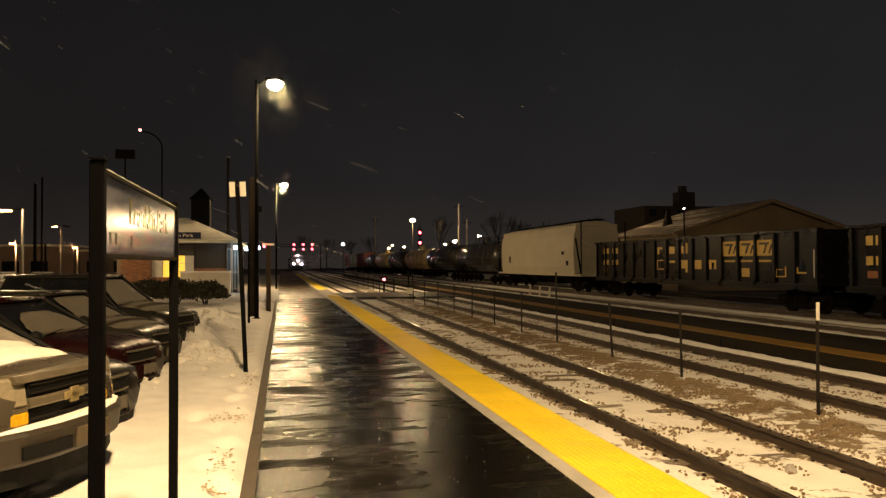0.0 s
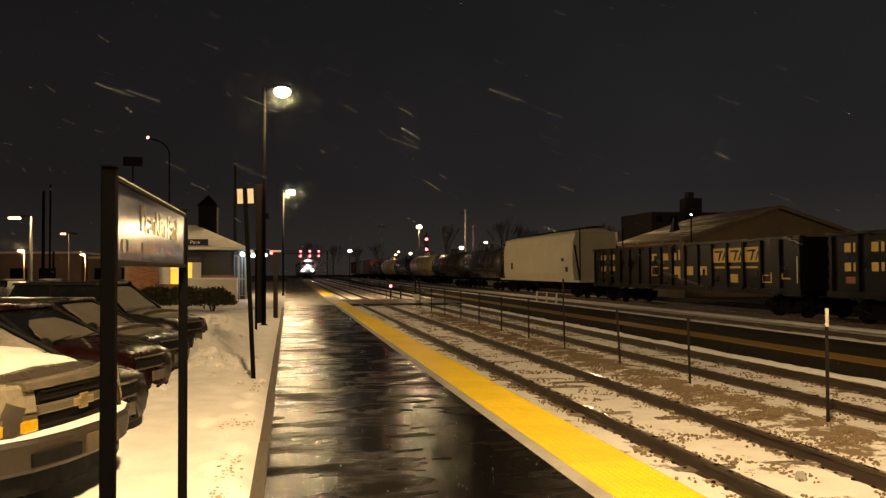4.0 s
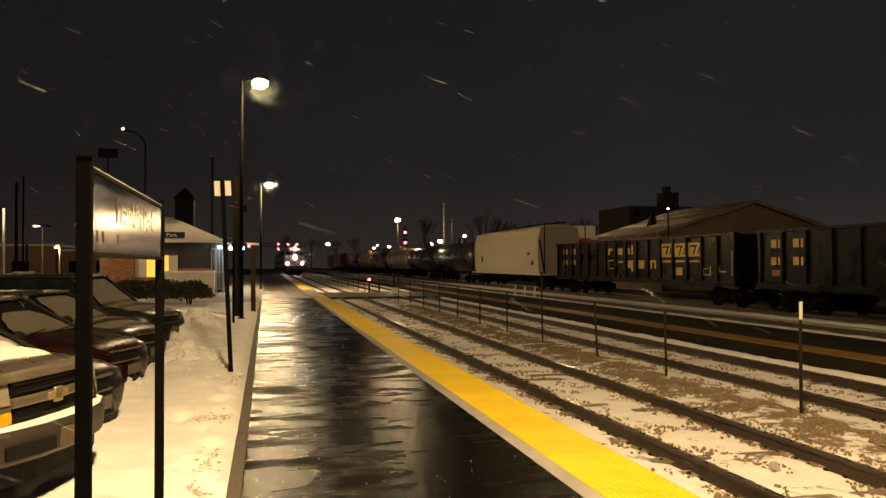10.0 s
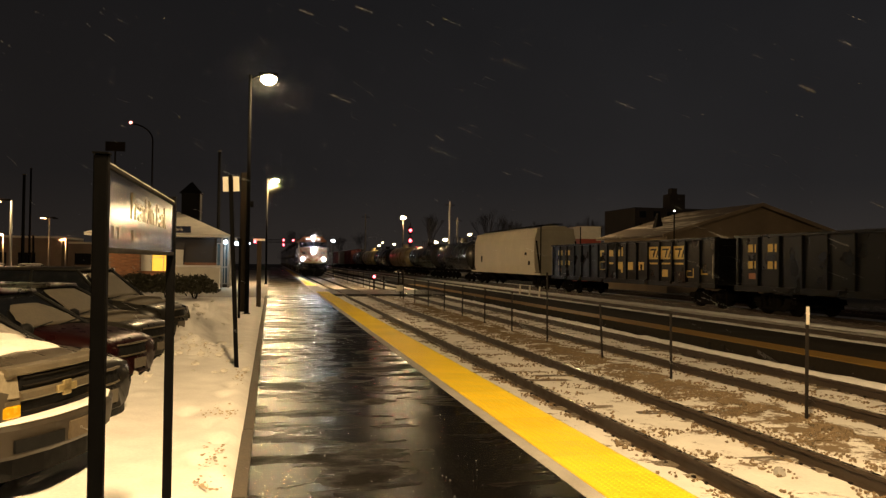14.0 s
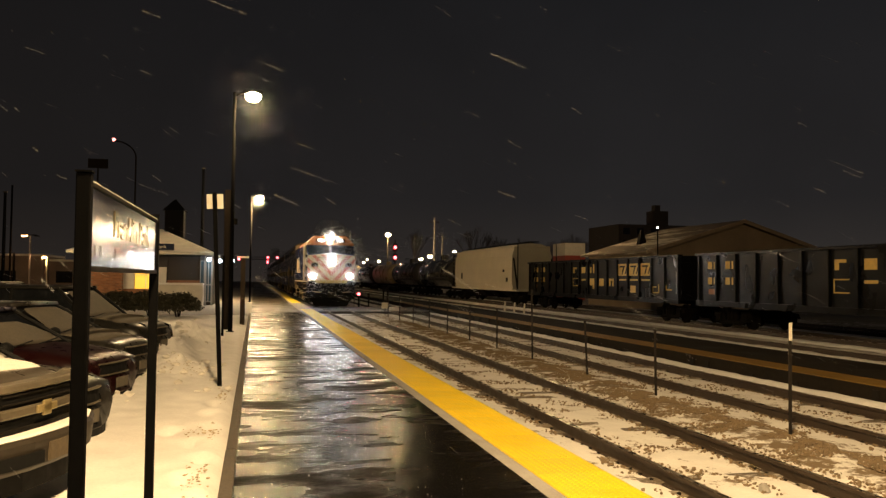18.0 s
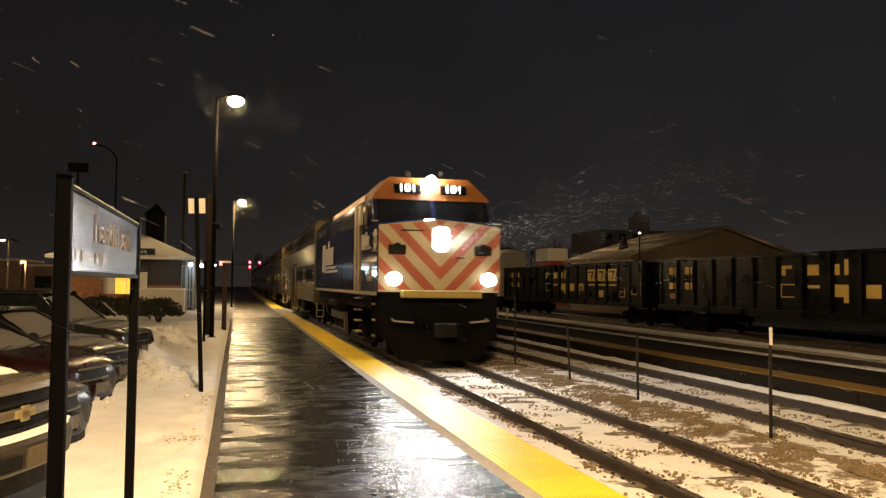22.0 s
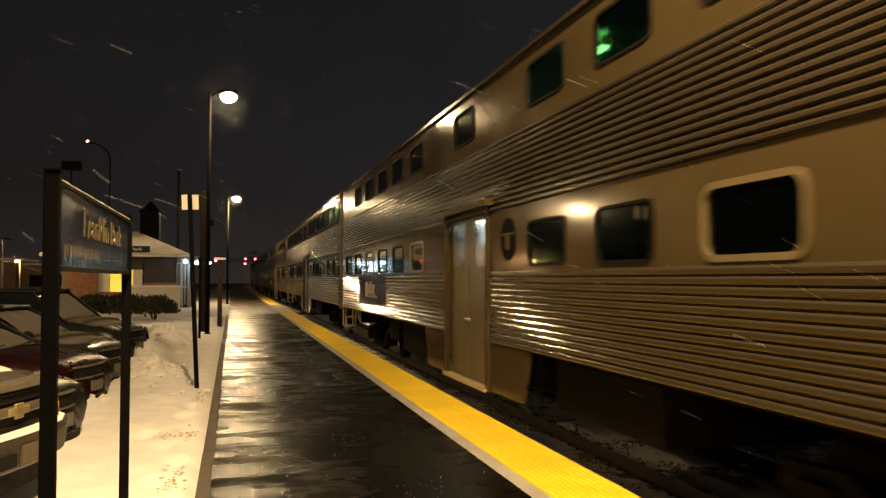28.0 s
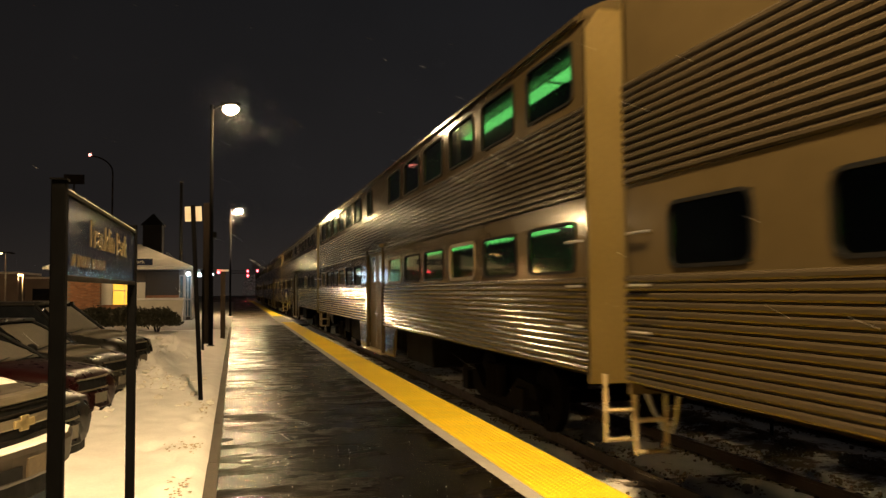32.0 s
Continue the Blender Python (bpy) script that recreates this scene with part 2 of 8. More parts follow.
def side_profile(bm, pts, x0, x1):
    """A closed outline in y, z carried along x."""
    a = [bm.verts.new((x0, y, z)) for y, z in pts]
    b = [bm.verts.new((x1, y, z)) for y, z in pts]
    n = len(pts)
    for k in range(n):
        bm.faces.new((a[k], a[(k + 1) % n], b[(k + 1) % n], b[k]))
    bm.faces.new(a[::-1])
    bm.faces.new(b)


def mesh_of(name, bm, mat, smooth=False):
    bmesh.ops.recalc_face_normals(bm, faces=bm.faces)
    me = bpy.data.meshes.new(name)
    bm.to_mesh(me)
    bm.free()
    me.materials.append(mat)
    if smooth:
        for p in me.polygons:
            p.use_smooth = True
    return me


def part(name, bm, mat, parent=None, label="", at=None, smooth=False):
    ob = new(name, mesh_of(name, bm, mat, smooth))
    if parent is not None:
        ob.parent = parent
    if at is not None:
        ob.matrix_basis = at
    if label:
        ob["label"] = label
    return ob


def thing(name, label, category, at=None, group="", kind=""):
    ob = new(name)
    if at is not None:
        ob.matrix_basis = at
    return tagged(ob, label, category, group, kind)


def rough_sheet(name, x0, x1, y0, y1, z, mat, step, rise, seed=0.0, shape=None):
    """A sheet of ground with an uneven surface."""
    nx, ny = max(1, round((x1 - x0) / step)), max(1, round((y1 - y0) / step))
    verts, faces = [], []
    for j in range(ny + 1):
        for i in range(nx + 1):
            x, y = x0 + (x1 - x0) * i / nx, y0 + (y1 - y0) * j / ny
            h = rise * noise.fractal(Vector((x * 1.3 + seed, y * 1.3, seed)), 0.9, 2.0, 4)
            if shape:
                h += shape(x, y)
            verts.append((x, y, z + h))
    for j in range(ny):
        for i in range(nx):
            a = j * (nx + 1) + i
            faces.append((a, a + 1, a + nx + 2, a + nx + 1))
    me = bpy.data.meshes.new(name)
    me.from_pydata(verts, [], faces)
    me.materials.append(mat)
    for p in me.polygons:
        p.use_smooth = True
    return new(name, me)



# ---- ground, platforms and tracks ----
def wet_asphalt():
    """Wet black asphalt: a film of water with a grainy sheen, broken by matt streaks that lie across the platform."""
    m = bpy.data.materials.new("wet_asphalt")
    m.use_nodes = True
    t = m.node_tree
    n, link = t.nodes, t.links.new
    b = n["Principled BSDF"]
    tc, mp = n.new("ShaderNodeTexCoord"), n.new("ShaderNodeMapping")
    mp.inputs["Scale"].default_value = (0.7, 1.7, 1)
    link(tc.outputs["Object"], mp.inputs["Vector"])

    def cloud(scale, detail, source, twist=0.0, rough=0.55):
        x = n.new("ShaderNodeTexNoise")
        x.inputs["Scale"].default_value, x.inputs["Detail"].default_value = scale, detail
        x.inputs["Distortion"].default_value, x.inputs["Roughness"].default_value = twist, rough
        link(source, x.inputs["Vector"])
        return x.outputs["Fac"]

    def span(value, a, b2, c, d):
        x = n.new("ShaderNodeMapRange")
        for key, v in (("From Min", a), ("From Max", b2), ("To Min", c), ("To Max", d)):
            x.inputs[key].default_value = v
        link(value, x.inputs["Value"])
        return x.outputs[0]

    def both(kind, p, q):
        x = n.new("ShaderNodeMath")
        x.operation = kind
        for k, v in enumerate((p, q)):
            if isinstance(v, float):
                x.inputs[k].default_value = v
            else:
                link(v, x.inputs[k])
        return x.outputs[0]
    streak = cloud(1.25, 7, mp.outputs[0], 0.5, 0.6)
    broad = cloud(0.42, 3, tc.outputs["Object"])
    grit = cloud(95, 2, tc.outputs["Object"])
    chip = cloud(34, 4, tc.outputs["Object"])
    dry = span(both("ADD", streak, both("MULTIPLY", broad, 0.45)), 0.72, 0.86, 0.0, 1.0)
    link(span(dry, 0.0, 1.0, 0.185, 0.58), b.inputs["Roughness"])
    link(both("MULTIPLY", span(dry, 0.0, 1.0, 0.042, 0.012), span(grit, 0.40, 0.62, 0.35, 1.9)), b.inputs["Specular IOR Level"])
    ramp = n.new("ShaderNodeValToRGB")
    ramp.color_ramp.elements[0].color, ramp.color_ramp.elements[1].color = (0.0013, 0.0011, 0.0009, 1), (0.0105, 0.0080, 0.0055, 1)
    link(both("MULTIPLY", span(dry, 0.0, 1.0, 0.25, 1.0), span(chip, 0.35, 0.7, 0.0, 1.0)), ramp.inputs["Fac"])
    link(ramp.outputs["Color"], b.inputs["Base Color"])
    bp, bp2 = n.new("ShaderNodeBump"), n.new("ShaderNodeBump")
    bp.inputs["Strength"].default_value, bp.inputs["Distance"].default_value = 0.48, 0.010
    bp2.inputs["Strength"].default_value, bp2.inputs["Distance"].default_value = 0.05, 0.02
    link(both("ADD", both("MULTIPLY", grit, span(dry, 0.0, 1.0, 0.55, 1.0)), both("MULTIPLY", chip, 0.5)), bp.inputs["Height"])
    link(streak, bp2.inputs["Height"])
    link(bp2.outputs[0], bp.inputs["Normal"])
    link(bp.outputs[0], b.inputs["Normal"])
    return m


ASPHALT = wet_asphalt()

bm = bmesh.new()
box(bm, -1800, 1800, -400, 3000, -1.2, -0.62)
tagged(part("ground", bm, GROUND), "dark frozen ground with patches of snow", "ground", kind="structure")

bm = bmesh.new()
box(bm, -0.17, 2.37, -40, 42, -0.62, 0.0)
tagged(part("platform", bm, ASPHALT), "wet black asphalt platform with shallow puddles", "platform", kind="structure")
# same asphalt from y = 42 on, its lit look painted as a paler colour
bm = bmesh.new()
box(bm, -0.17, 2.37, 42, 200, -0.62, 0.0)
tagged(part("platform", bm, material("lit_look_asphalt", (0.050, 0.041, 0.028), 0.45, spec=0.25, vary=0.5, scale=0.9, fine=14, bump=0.25, stretch=(1, 0.35, 1), rough_vary=0.2)), "wet asphalt beyond the level crossing, lamp light put into its colour", "platform", kind="structure")
bm = bmesh.new()
box(bm, 2.374, 3.24, -40, 200, -0.62, -0.006)
edge = tagged(part("platform_edge", bm, CONCRETE), "pale concrete edge of the platform", "platform edge", kind="structure")

# raised concrete curb between the platform and the snow, in cast lengths
curb = tagged(new("curb"), "worn concrete curb beside the platform", "curb", kind="structure")
bm = bmesh.new()
box(bm, -0.055, 0.055, 0.008, 2.392, -0.30, 0.055)
bevelled(bm, 0.012, 2)
curb_mesh = mesh_of("curb_stone", bm, CURB)
for k in range(38):
    if -39.6 + 2.4 * k < 38:
        ob = new("curb_stone", curb_mesh)
        ob.parent = curb
        ob.matrix_basis = pose(-0.225 + random.uniform(-0.006, 0.006), -39.6 + 2.4 * k, random.uniform(-0.008, 0.004), 0, random.uniform(-1, 1), 0)

# snow on the verge: smooth by the sign, heaped by the plough further along
def heap(x, y):
    h = 0.0
    for hx, hy, w, l, top in ((-1.75, 21.5, 0.75, 2.6, 0.42), (-1.35, 15.3, 0.55, 1.0, 0.22), (-1.9, 18.0, 0.5, 1.8, 0.25), (-2.1, 12.6, 0.35, 1.0, 0.12), (-2.5, 28.0, 0.8, 2.5, 0.2)):
        d = ((x - hx) / w) ** 2 + ((y - hy) / l) ** 2
        h += top * math.exp(-d) * (1 + 0.9 * noise.noise(Vector((x * 5, y * 5, 3))))
    edge_fall = min(1.0, max(0.0, (-0.28 - x) / 0.15))
    lot_x = -2.15 + 0.12 * noise.noise(Vector((y * 0.9, 7, 1))) + 0.10 * noise.noise(Vector((y * 3.1, 2, 1)))
    if y > 24:
        lot_x -= (y - 24) * 0.35
    lot_fall = min(1.0, max(0.0, (x - lot_x) / 0.22))
    steps = 0.0
    for sx, sy in ((-0.62, 7.3), (-0.5, 8.1), (-0.66, 8.9), (-0.5, 9.8), (-0.62, 10.7), (-0.95, 9.6), (-0.44, 6.6), (-0.55, 11.6)):
        steps -= 0.085 * math.exp(-((x - sx) / 0.09) ** 2 - ((y - sy) / 0.17) ** 2)
        steps += 0.03 * math.exp(-((x - sx) / 0.10) ** 2 - ((y - sy - 0.26) / 0.10) ** 2)
    return (h + steps + 0.045) * min(1, edge_fall * 2) * lot_fall - 0.16 * (1 - lot_fall) - 0.05 * (1 - edge_fall)


tagged(rough_sheet("snow_bank", -4.2, -0.27, -40, -4, -0.01, SNOW, 0.4, 0.02, 3.0, heap), "trodden snow verge behind the sign", "snow", kind="structure")
tagged(rough_sheet("snow_bank", -4.2, -0.27, -4, 16, -0.01, SNOW, 0.065, 0.036, 3.0, heap), "trodden snow verge with footprints along the curb", "snow", kind="structure")
tagged(rough_sheet("snow_bank", -9.0, -0.27, 16, 38, -0.01, SNOW, 0.11, 0.02, 3.0, heap), "ploughed snow heaped along the verge", "snow", kind="structure")
CLOD = material("snow_clod", (0.66, 0.63, 0.57), 0.85, vary=0.25, scale=8, fine=40, bump=0.6)
bm = bmesh.new()
rng = random.Random(5)
for k in range(75):
    hx, hy = rng.choice(((-1.75, 21.5), (-1.35, 15.2), (-1.3, 15.0), (-1.5, 19.5), (-2.0, 12.8), (-0.5, 12.5)))
    x, y = hx + rng.gauss(0, 0.38), hy + rng.gauss(0, 0.7)
    if x > -0.36:
        continue
    s = rng.uniform(0.02, 0.075)
    z = heap(x, y) + s * 0.15
    made = bmesh.ops.create_icosphere(bm, subdivisions=1, radius=s)["verts"]
    for v in made:
        v.co = Vector((v.co.x * 1.3, v.co.y, v.co.z * 0.75)) * rng.uniform(0.75, 1.2) + Vector((x, y, z))
DIRT = material("dirty_tread", (0.42, 0.34, 0.22), 0.9, vary=0.3, scale=9, fine=40, bump=0.5)
tread = bmesh.new()
for k in range(300):
    hx, hy, wx, wy = rng.choice(((-0.52, 9.5, 0.09, 0.22), (-0.52, 9.5, 0.09, 0.22), (-0.50, 6.5, 0.05, 0.08), (-0.50, 7.4, 0.06, 0.35), (-1.28, 5.75, 0.07, 0.06), (-1.2, 14.9, 0.25, 0.3), (-0.45, 12.4, 0.05, 0.4)))
    x, y, s = hx + rng.gauss(0, wx), hy + rng.gauss(0, wy), rng.uniform(0.004, 0.015)
    if x < -0.34:
        made = bmesh.ops.create_icosphere(tread, subdivisions=1, radius=s)["verts"]
        for v in made:
            v.co = Vector((v.co.x * 1.3, v.co.y * 1.2, v.co.z * 0.55)) * rng.uniform(0.75, 1.2) + Vector((x, y, heap(x, y) + 0.002))
tagged(part("trodden_dirt", tread, DIRT), "brown dirt trodden into the snow by the curb", "dirt", kind="stuff")
tagged(part("snow_clods", bm, CLOD), "dirty frozen lumps thrown up by the plough", "snow", kind="stuff")

bm = bmesh.new()
box(bm, -60, -2.0, -30, 140, -0.62, -0.13)
tagged(part("car_park", bm, LOT), "slushy asphalt car park", "car park", kind="structure")
bm = bmesh.new()
box(bm, -2.0, -0.17, 38, 140, -0.62, -0.02)
box(bm, -60, -2.0, 38, 140, -0.13, -0.02)
tagged(part("forecourt", bm, CONCRETE), "wet concrete forecourt of the station", "pavement", kind="structure")

# track beds
def hollow(x, y):
    r = 0.0
    for c in (4.9, 8.72):
        d = abs(x - c)
        r -= 0.030 * math.exp(-((d - 0.72) / 0.13) ** 2)
    return r + (0.05 * math.exp(-((x - 6.75) / 0.5) ** 2))


tagged(rough_sheet("track_bed", 3.24, 10.55, -6, 30, -0.300, BED, 0.075, 0.016, 9.0, hollow), "snow over stone ballast between the rails", "track bed", kind="structure")
tagged(rough_sheet("track_bed", 3.24, 10.55, 30, 260, -0.300, BED, 0.6, 0.016, 9.0, hollow), "snow over stone ballast between the rails", "track bed", kind="structure")
tagged(rough_sheet("track_bed", 13.7, 26, -20, 260, -0.24, BED, 0.5, 0.03, 19.0), "snow over ballast of the freight tracks", "track bed", kind="structure")
for x, h in ((13.78, 0.22), (17.75, 0.10)):
    tagged(rough_sheet("snow_ridge", x - 0.22, x + 0.22, 4, 140, -0.2, SNOW, 0.11, 0.02, x, lambda a, b, x=x, h=h: h * math.exp(-((a - x) / 0.12) ** 2)),
           "long ridge of snow beside the rails", "snow", kind="structure")
tagged(rough_sheet("snow_ridge", 9.85, 10.56, 2, 100, -0.36, SNOW, 0.09, 0.03, 2.0, lambda a, b: 0.15 * math.exp(-((a - 10.3) / 0.17) ** 2)),
       "snow drifted against the far platform", "snow", kind="structure")

profile = ((-0.07, -0.165), (0.07, -0.165), (0.07, -0.153), (0.012, -0.140), (0.012, -0.045), (0.036, -0.034), (0.036, -0.004), (0.030, 0.0), (-0.030, 0.0), (-0.036, -0.004), (-0.036, -0.034), (-0.012, -0.045), (-0.012, -0.140), (-0.07, -0.153))
for x, top in ((4.2, -0.165), (5.6, -0.165), (7.95, -0.165), (9.5, -0.165), (14.55, -0.10), (16.0, -0.10), (18.76, -0.05), (20.2, -0.05), (23.0, -0.05), (24.45, -0.05)):
    bm = bmesh.new()
    extrude_profile(bm, [(x + a, top + b) for a, b in profile], -40, 420)
    rail = tagged(part("rail", bm, RAIL), "rusty steel rail with a worn bright top", "rail", group="rails", kind="structure")
    bm = bmesh.new()
    box(bm, x - 0.026, x + 0.026, -40, 420, top + 0.0005, top + 0.003)
    part("rail_head", bm, RAIL_HEAD, rail, "polished running surface")

# far platform
bm = bmesh.new()
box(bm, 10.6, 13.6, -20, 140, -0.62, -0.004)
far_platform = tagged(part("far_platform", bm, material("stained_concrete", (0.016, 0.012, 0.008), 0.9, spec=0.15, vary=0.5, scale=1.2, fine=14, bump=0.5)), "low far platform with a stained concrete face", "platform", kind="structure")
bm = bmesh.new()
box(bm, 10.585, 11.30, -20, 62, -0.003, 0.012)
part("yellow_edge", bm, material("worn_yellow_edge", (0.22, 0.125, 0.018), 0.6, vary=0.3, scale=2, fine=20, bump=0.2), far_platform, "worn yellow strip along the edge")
bm = bmesh.new()
box(bm, 10.56, 10.60, 0, 0.16, -0.40, -0.05)
bevelled(bm, 0.006)
stain = mesh_of("edge_block", bm, DARK_STEEL)
for k in range(34):
    ob = new("edge_block", stain)
    ob.parent = far_platform
    ob.matrix_basis = pose(0, 9 + 1.55 * k + random.uniform(-0.5, 0.5), random.uniform(-0.16, 0.02), random.uniform(-8, 8), 0, 0)

# road crossing over the tracks
bm = bmesh.new()
for x0, x1 in ((3.26, 4.12), (4.28, 5.52), (5.68, 7.87), (8.03, 9.42), (9.58, 10.58)):
    box(bm, x0, x1, 46.8, 54.5, -0.4, -0.16)
tagged(part("crossing", bm, material("rubber_panels", (0.02, 0.019, 0.018), 0.5, vary=0.3, scale=2, fine=20, bump=0.3)), "dark rubber panels of the level crossing", "crossing", kind="structure")

# yellow edge beyond the crossing
bm = bmesh.new()
box(bm, 2.53, 3.22, 57, 150, -0.004, 0.006)
tagged(part("tactile_strip", bm, YELLOW), "yellow tactile strip further along the platform", "tactile strip", kind="structure")

# ---- platform furniture ----
SIGN_BLUE = material("sign_blue", (0.009, 0.015, 0.042), 0.16, vary=0.3, scale=2, fine=30, bump=0.006, rough_vary=0.03, spec=0.4)
LETTER = material("pale_lettering", (0.14, 0.112, 0.06), 0.17, vary=0.1, scale=6, fine=30, bump=0.0)
WHITE = material("white_paint", (0.72, 0.68, 0.58), 0.55, vary=0.12, scale=4, fine=30, bump=0.05)
ZINC = material("galvanised_steel", (0.32, 0.31, 0.30), 0.45, metal=0.7, vary=0.2, scale=6, fine=40, bump=0.08)
LAMP_WARM = glow("lamp_glass_warm", (1.0, 0.76, 0.42), 60)
LAMP_COOL = glow("lamp_glass_cool", (0.62, 0.86, 1.0), 26)
LAMP_RED = glow("lamp_glass_red", (1.0, 0.06, 0.08), 22)


def writing(name, text, size, mat, parent, at, depth=0.002, stretch=1.0):
    c = bpy.data.curves.new(name, "FONT")
    c.body, c.size, c.extrude, c.align_x, c.align_y = text, size, depth, "CENTER", "CENTER"
    tmp = bpy.data.objects.new(name, c)
    scene.collection.objects.link(tmp)
    me = bpy.data.meshes.new_from_object(tmp.evaluated_get(bpy.context.evaluated_depsgraph_get()))
    bpy.data.objects.remove(tmp)
    bpy.data.curves.remove(c)
    me.transform(Matrix.Diagonal((stretch, 1, 1, 1)))
    # one object for each letter
    bm = bmesh.new()
    bm.from_mesh(me)
    todo = set(bm.verts)
    groups = []
    while todo:
        stack, island = [todo.pop()], []
        while stack:
            v = stack.pop()
            island.append(v)
            for e in v.link_edges:
                o = e.other_vert(v)
                if o in todo:
                    todo.discard(o)
                    stack.append(o)
        groups.append(island)
    for island in groups:
        index = {v: k for k, v in enumerate(island)}
        faces = {f for v in island for f in v.link_faces}
        lm = bpy.data.meshes.new(name)
        lm.from_pydata([tuple(v.co) for v in island], [], [[index[v] for v in f.verts] for f in faces])
        lm.materials.append(mat)
        ob = new(name, lm)
        ob.parent = parent
        ob.matrix_basis = at
    bm.free()


# station name board on two posts
board = thing("station_sign", "dark blue station name board on two black square posts", "sign", pose(-0.64, 0, 0))
for y in (3.144, 5.28):
    bm = bmesh.new()
    box(bm, -0.026, 0.026, y - 0.026, y + 0.026, -0.4, 2.172)
    bevelled(bm, 0.005)
    post = part("post", bm, BLACK_STEEL, board)
    bm = bmesh.new()
    box(bm, -0.029, 0.029, y - 0.029, y + 0.029, 2.172, 2.179)
    part("end_cap", bm, BLACK_STEEL, post)
bm = bmesh.new()
box(bm, -0.014, 0.014, 3.172, 5.252, 1.83, 2.126)
part("panel", bm, SIGN_BLUE, board)
for z0, z1 in ((1.808, 1.83), (2.126, 2.145)):
    bm = bmesh.new()
    box(bm, -0.021, 0.021, 3.172, 5.252, z0, z1)
    bevelled(bm, 0.003)
    part("frame_rail", bm, DARK_STEEL, board)
bm = bmesh.new()
for k in range(60):
    y = 3.20 + k * 0.034
    box(bm, -0.019, 0.019, y, y + 0.028, 2.146, 2.149 + 0.003 * noise.noise(Vector((y * 9, 0, 1))))
part("snow_line", bm, SNOW, board, "snow caught on the top edge")
writing("letter", "Franklin Park", 0.168, LETTER, board, pose(0.016, 4.29, 2.012, 90, 0, 90), stretch=1.35)
for y0, y1 in ((3.296, 3.36), (3.408, 3.696), (3.744, 4.12)):
    bm = bmesh.new()
    box(bm, 0.015, 0.0175, y0, y1, 1.866, 1.912)
    part("small_line", bm, LETTER, board)

# leaning post with a small plate, seen from behind
plate = thing("plate_post", "leaning steel post with a small pale plate at its top", "sign post", pose(-0.54, 13.4, 0, 0, -2.6, 0))
bm = bmesh.new()
box(bm, -0.035, 0.035, -0.035, 0.035, -0.3, 3.16)
bevelled(bm, 0.006)
part("post", bm, BLACK_STEEL, plate)
bm = bmesh.new()
box(bm, -0.13, 0.13, 0.037, 0.042, 2.90, 3.14)
part("plate", bm, WHITE, plate, "small pale metal plate")


def lamp_post(at, height, reach, label):
    ob = thing("platform_lamp", label, "street lamp", at, group="platform lamps")
    bm = bmesh.new()
    tube(bm, (0, 0, -0.3), (0, 0, height), 0.075, 0.05, 12)
    part("pole", bm, BLACK_STEEL, ob, smooth=True)
    bm = bmesh.new()
    box(bm, -0.12, 0.12, -0.12, 0.12, -0.02, 0.06)
    bevelled(bm, 0.01)
    part("base_plate", bm, BLACK_STEEL, ob)
    bm = bmesh.new()
    tube(bm, (0, 0, height - 0.12), (reach - 0.25, 0, height + 0.02), 0.03, 0.03, 8)
    part("arm", bm, BLACK_STEEL, ob, smooth=True)
    bm = bmesh.new()
    box(bm, reach - 0.32, reach + 0.30, -0.17, 0.17, height - 0.03, height + 0.10)
    bevelled(bm, 0.035, 2)
    head = part("lamp_head", bm, BLACK_STEEL, ob)
    bm = bmesh.new()
    made = bmesh.ops.create_uvsphere(bm, u_segments=16, v_segments=10, radius=0.2)["verts"]
    for v in made:
        v.co = Vector((v.co.x * 1.3 + reach, v.co.y * 1.0, v.co.z * 0.95 + height - 0.10))
    part("lens", bm, LAMP_WARM, head, "glowing lens", smooth=True)
    return ob


lamp_post(pose(-0.76, 26.4, 0), 7.75, 0.58, "tall black platform lamp, lit warm white")
lamp_post(pose(-0.35, 60.0, 0), 7.75, 0.58, "tall black platform lamp, lit warm white, further along")

bm = bmesh.new()
box(bm, -0.13, 0.13, -0.13, 0.13, -0.3, 4.7)
bevelled(bm, 0.02)
stout = thing("timber_post", "stout dark timber post beside the lamp", "post", pose(-0.92, 27.6, 0))
part("shaft", bm, material("dark_timber", (0.018, 0.014, 0.011), 0.9, spec=0.1, vary=0.4, scale=3, fine=30, bump=0.5, stretch=(4, 4, 0.6)), stout)
bm = bmesh.new()
box(bm, 0.13, 0.30, -0.07, 0.07, 3.55, 3.75)
bevelled(bm, 0.01)
part("junction_box", bm, BLACK_STEEL, stout)

for at, h, label in ((pose(-0.90, 23.8, 0), 2.35, "thin black steel post in the snow"), (pose(-1.02, 30.2, 0), 2.6, "thin black steel post by the lamp")):
    t = thing("steel_post", label, "post", at)
    bm = bmesh.new()
    tube(bm, (0, 0, -0.3), (0, 0, h), 0.035, 0.035, 8)
    part("shaft", bm, BLACK_STEEL, t, smooth=True)
    bm = bmesh.new()
    box(bm, -0.05, 0.05, -0.05, 0.05, h, h + 0.03)
    part("cap", bm, BLACK_STEEL, t)

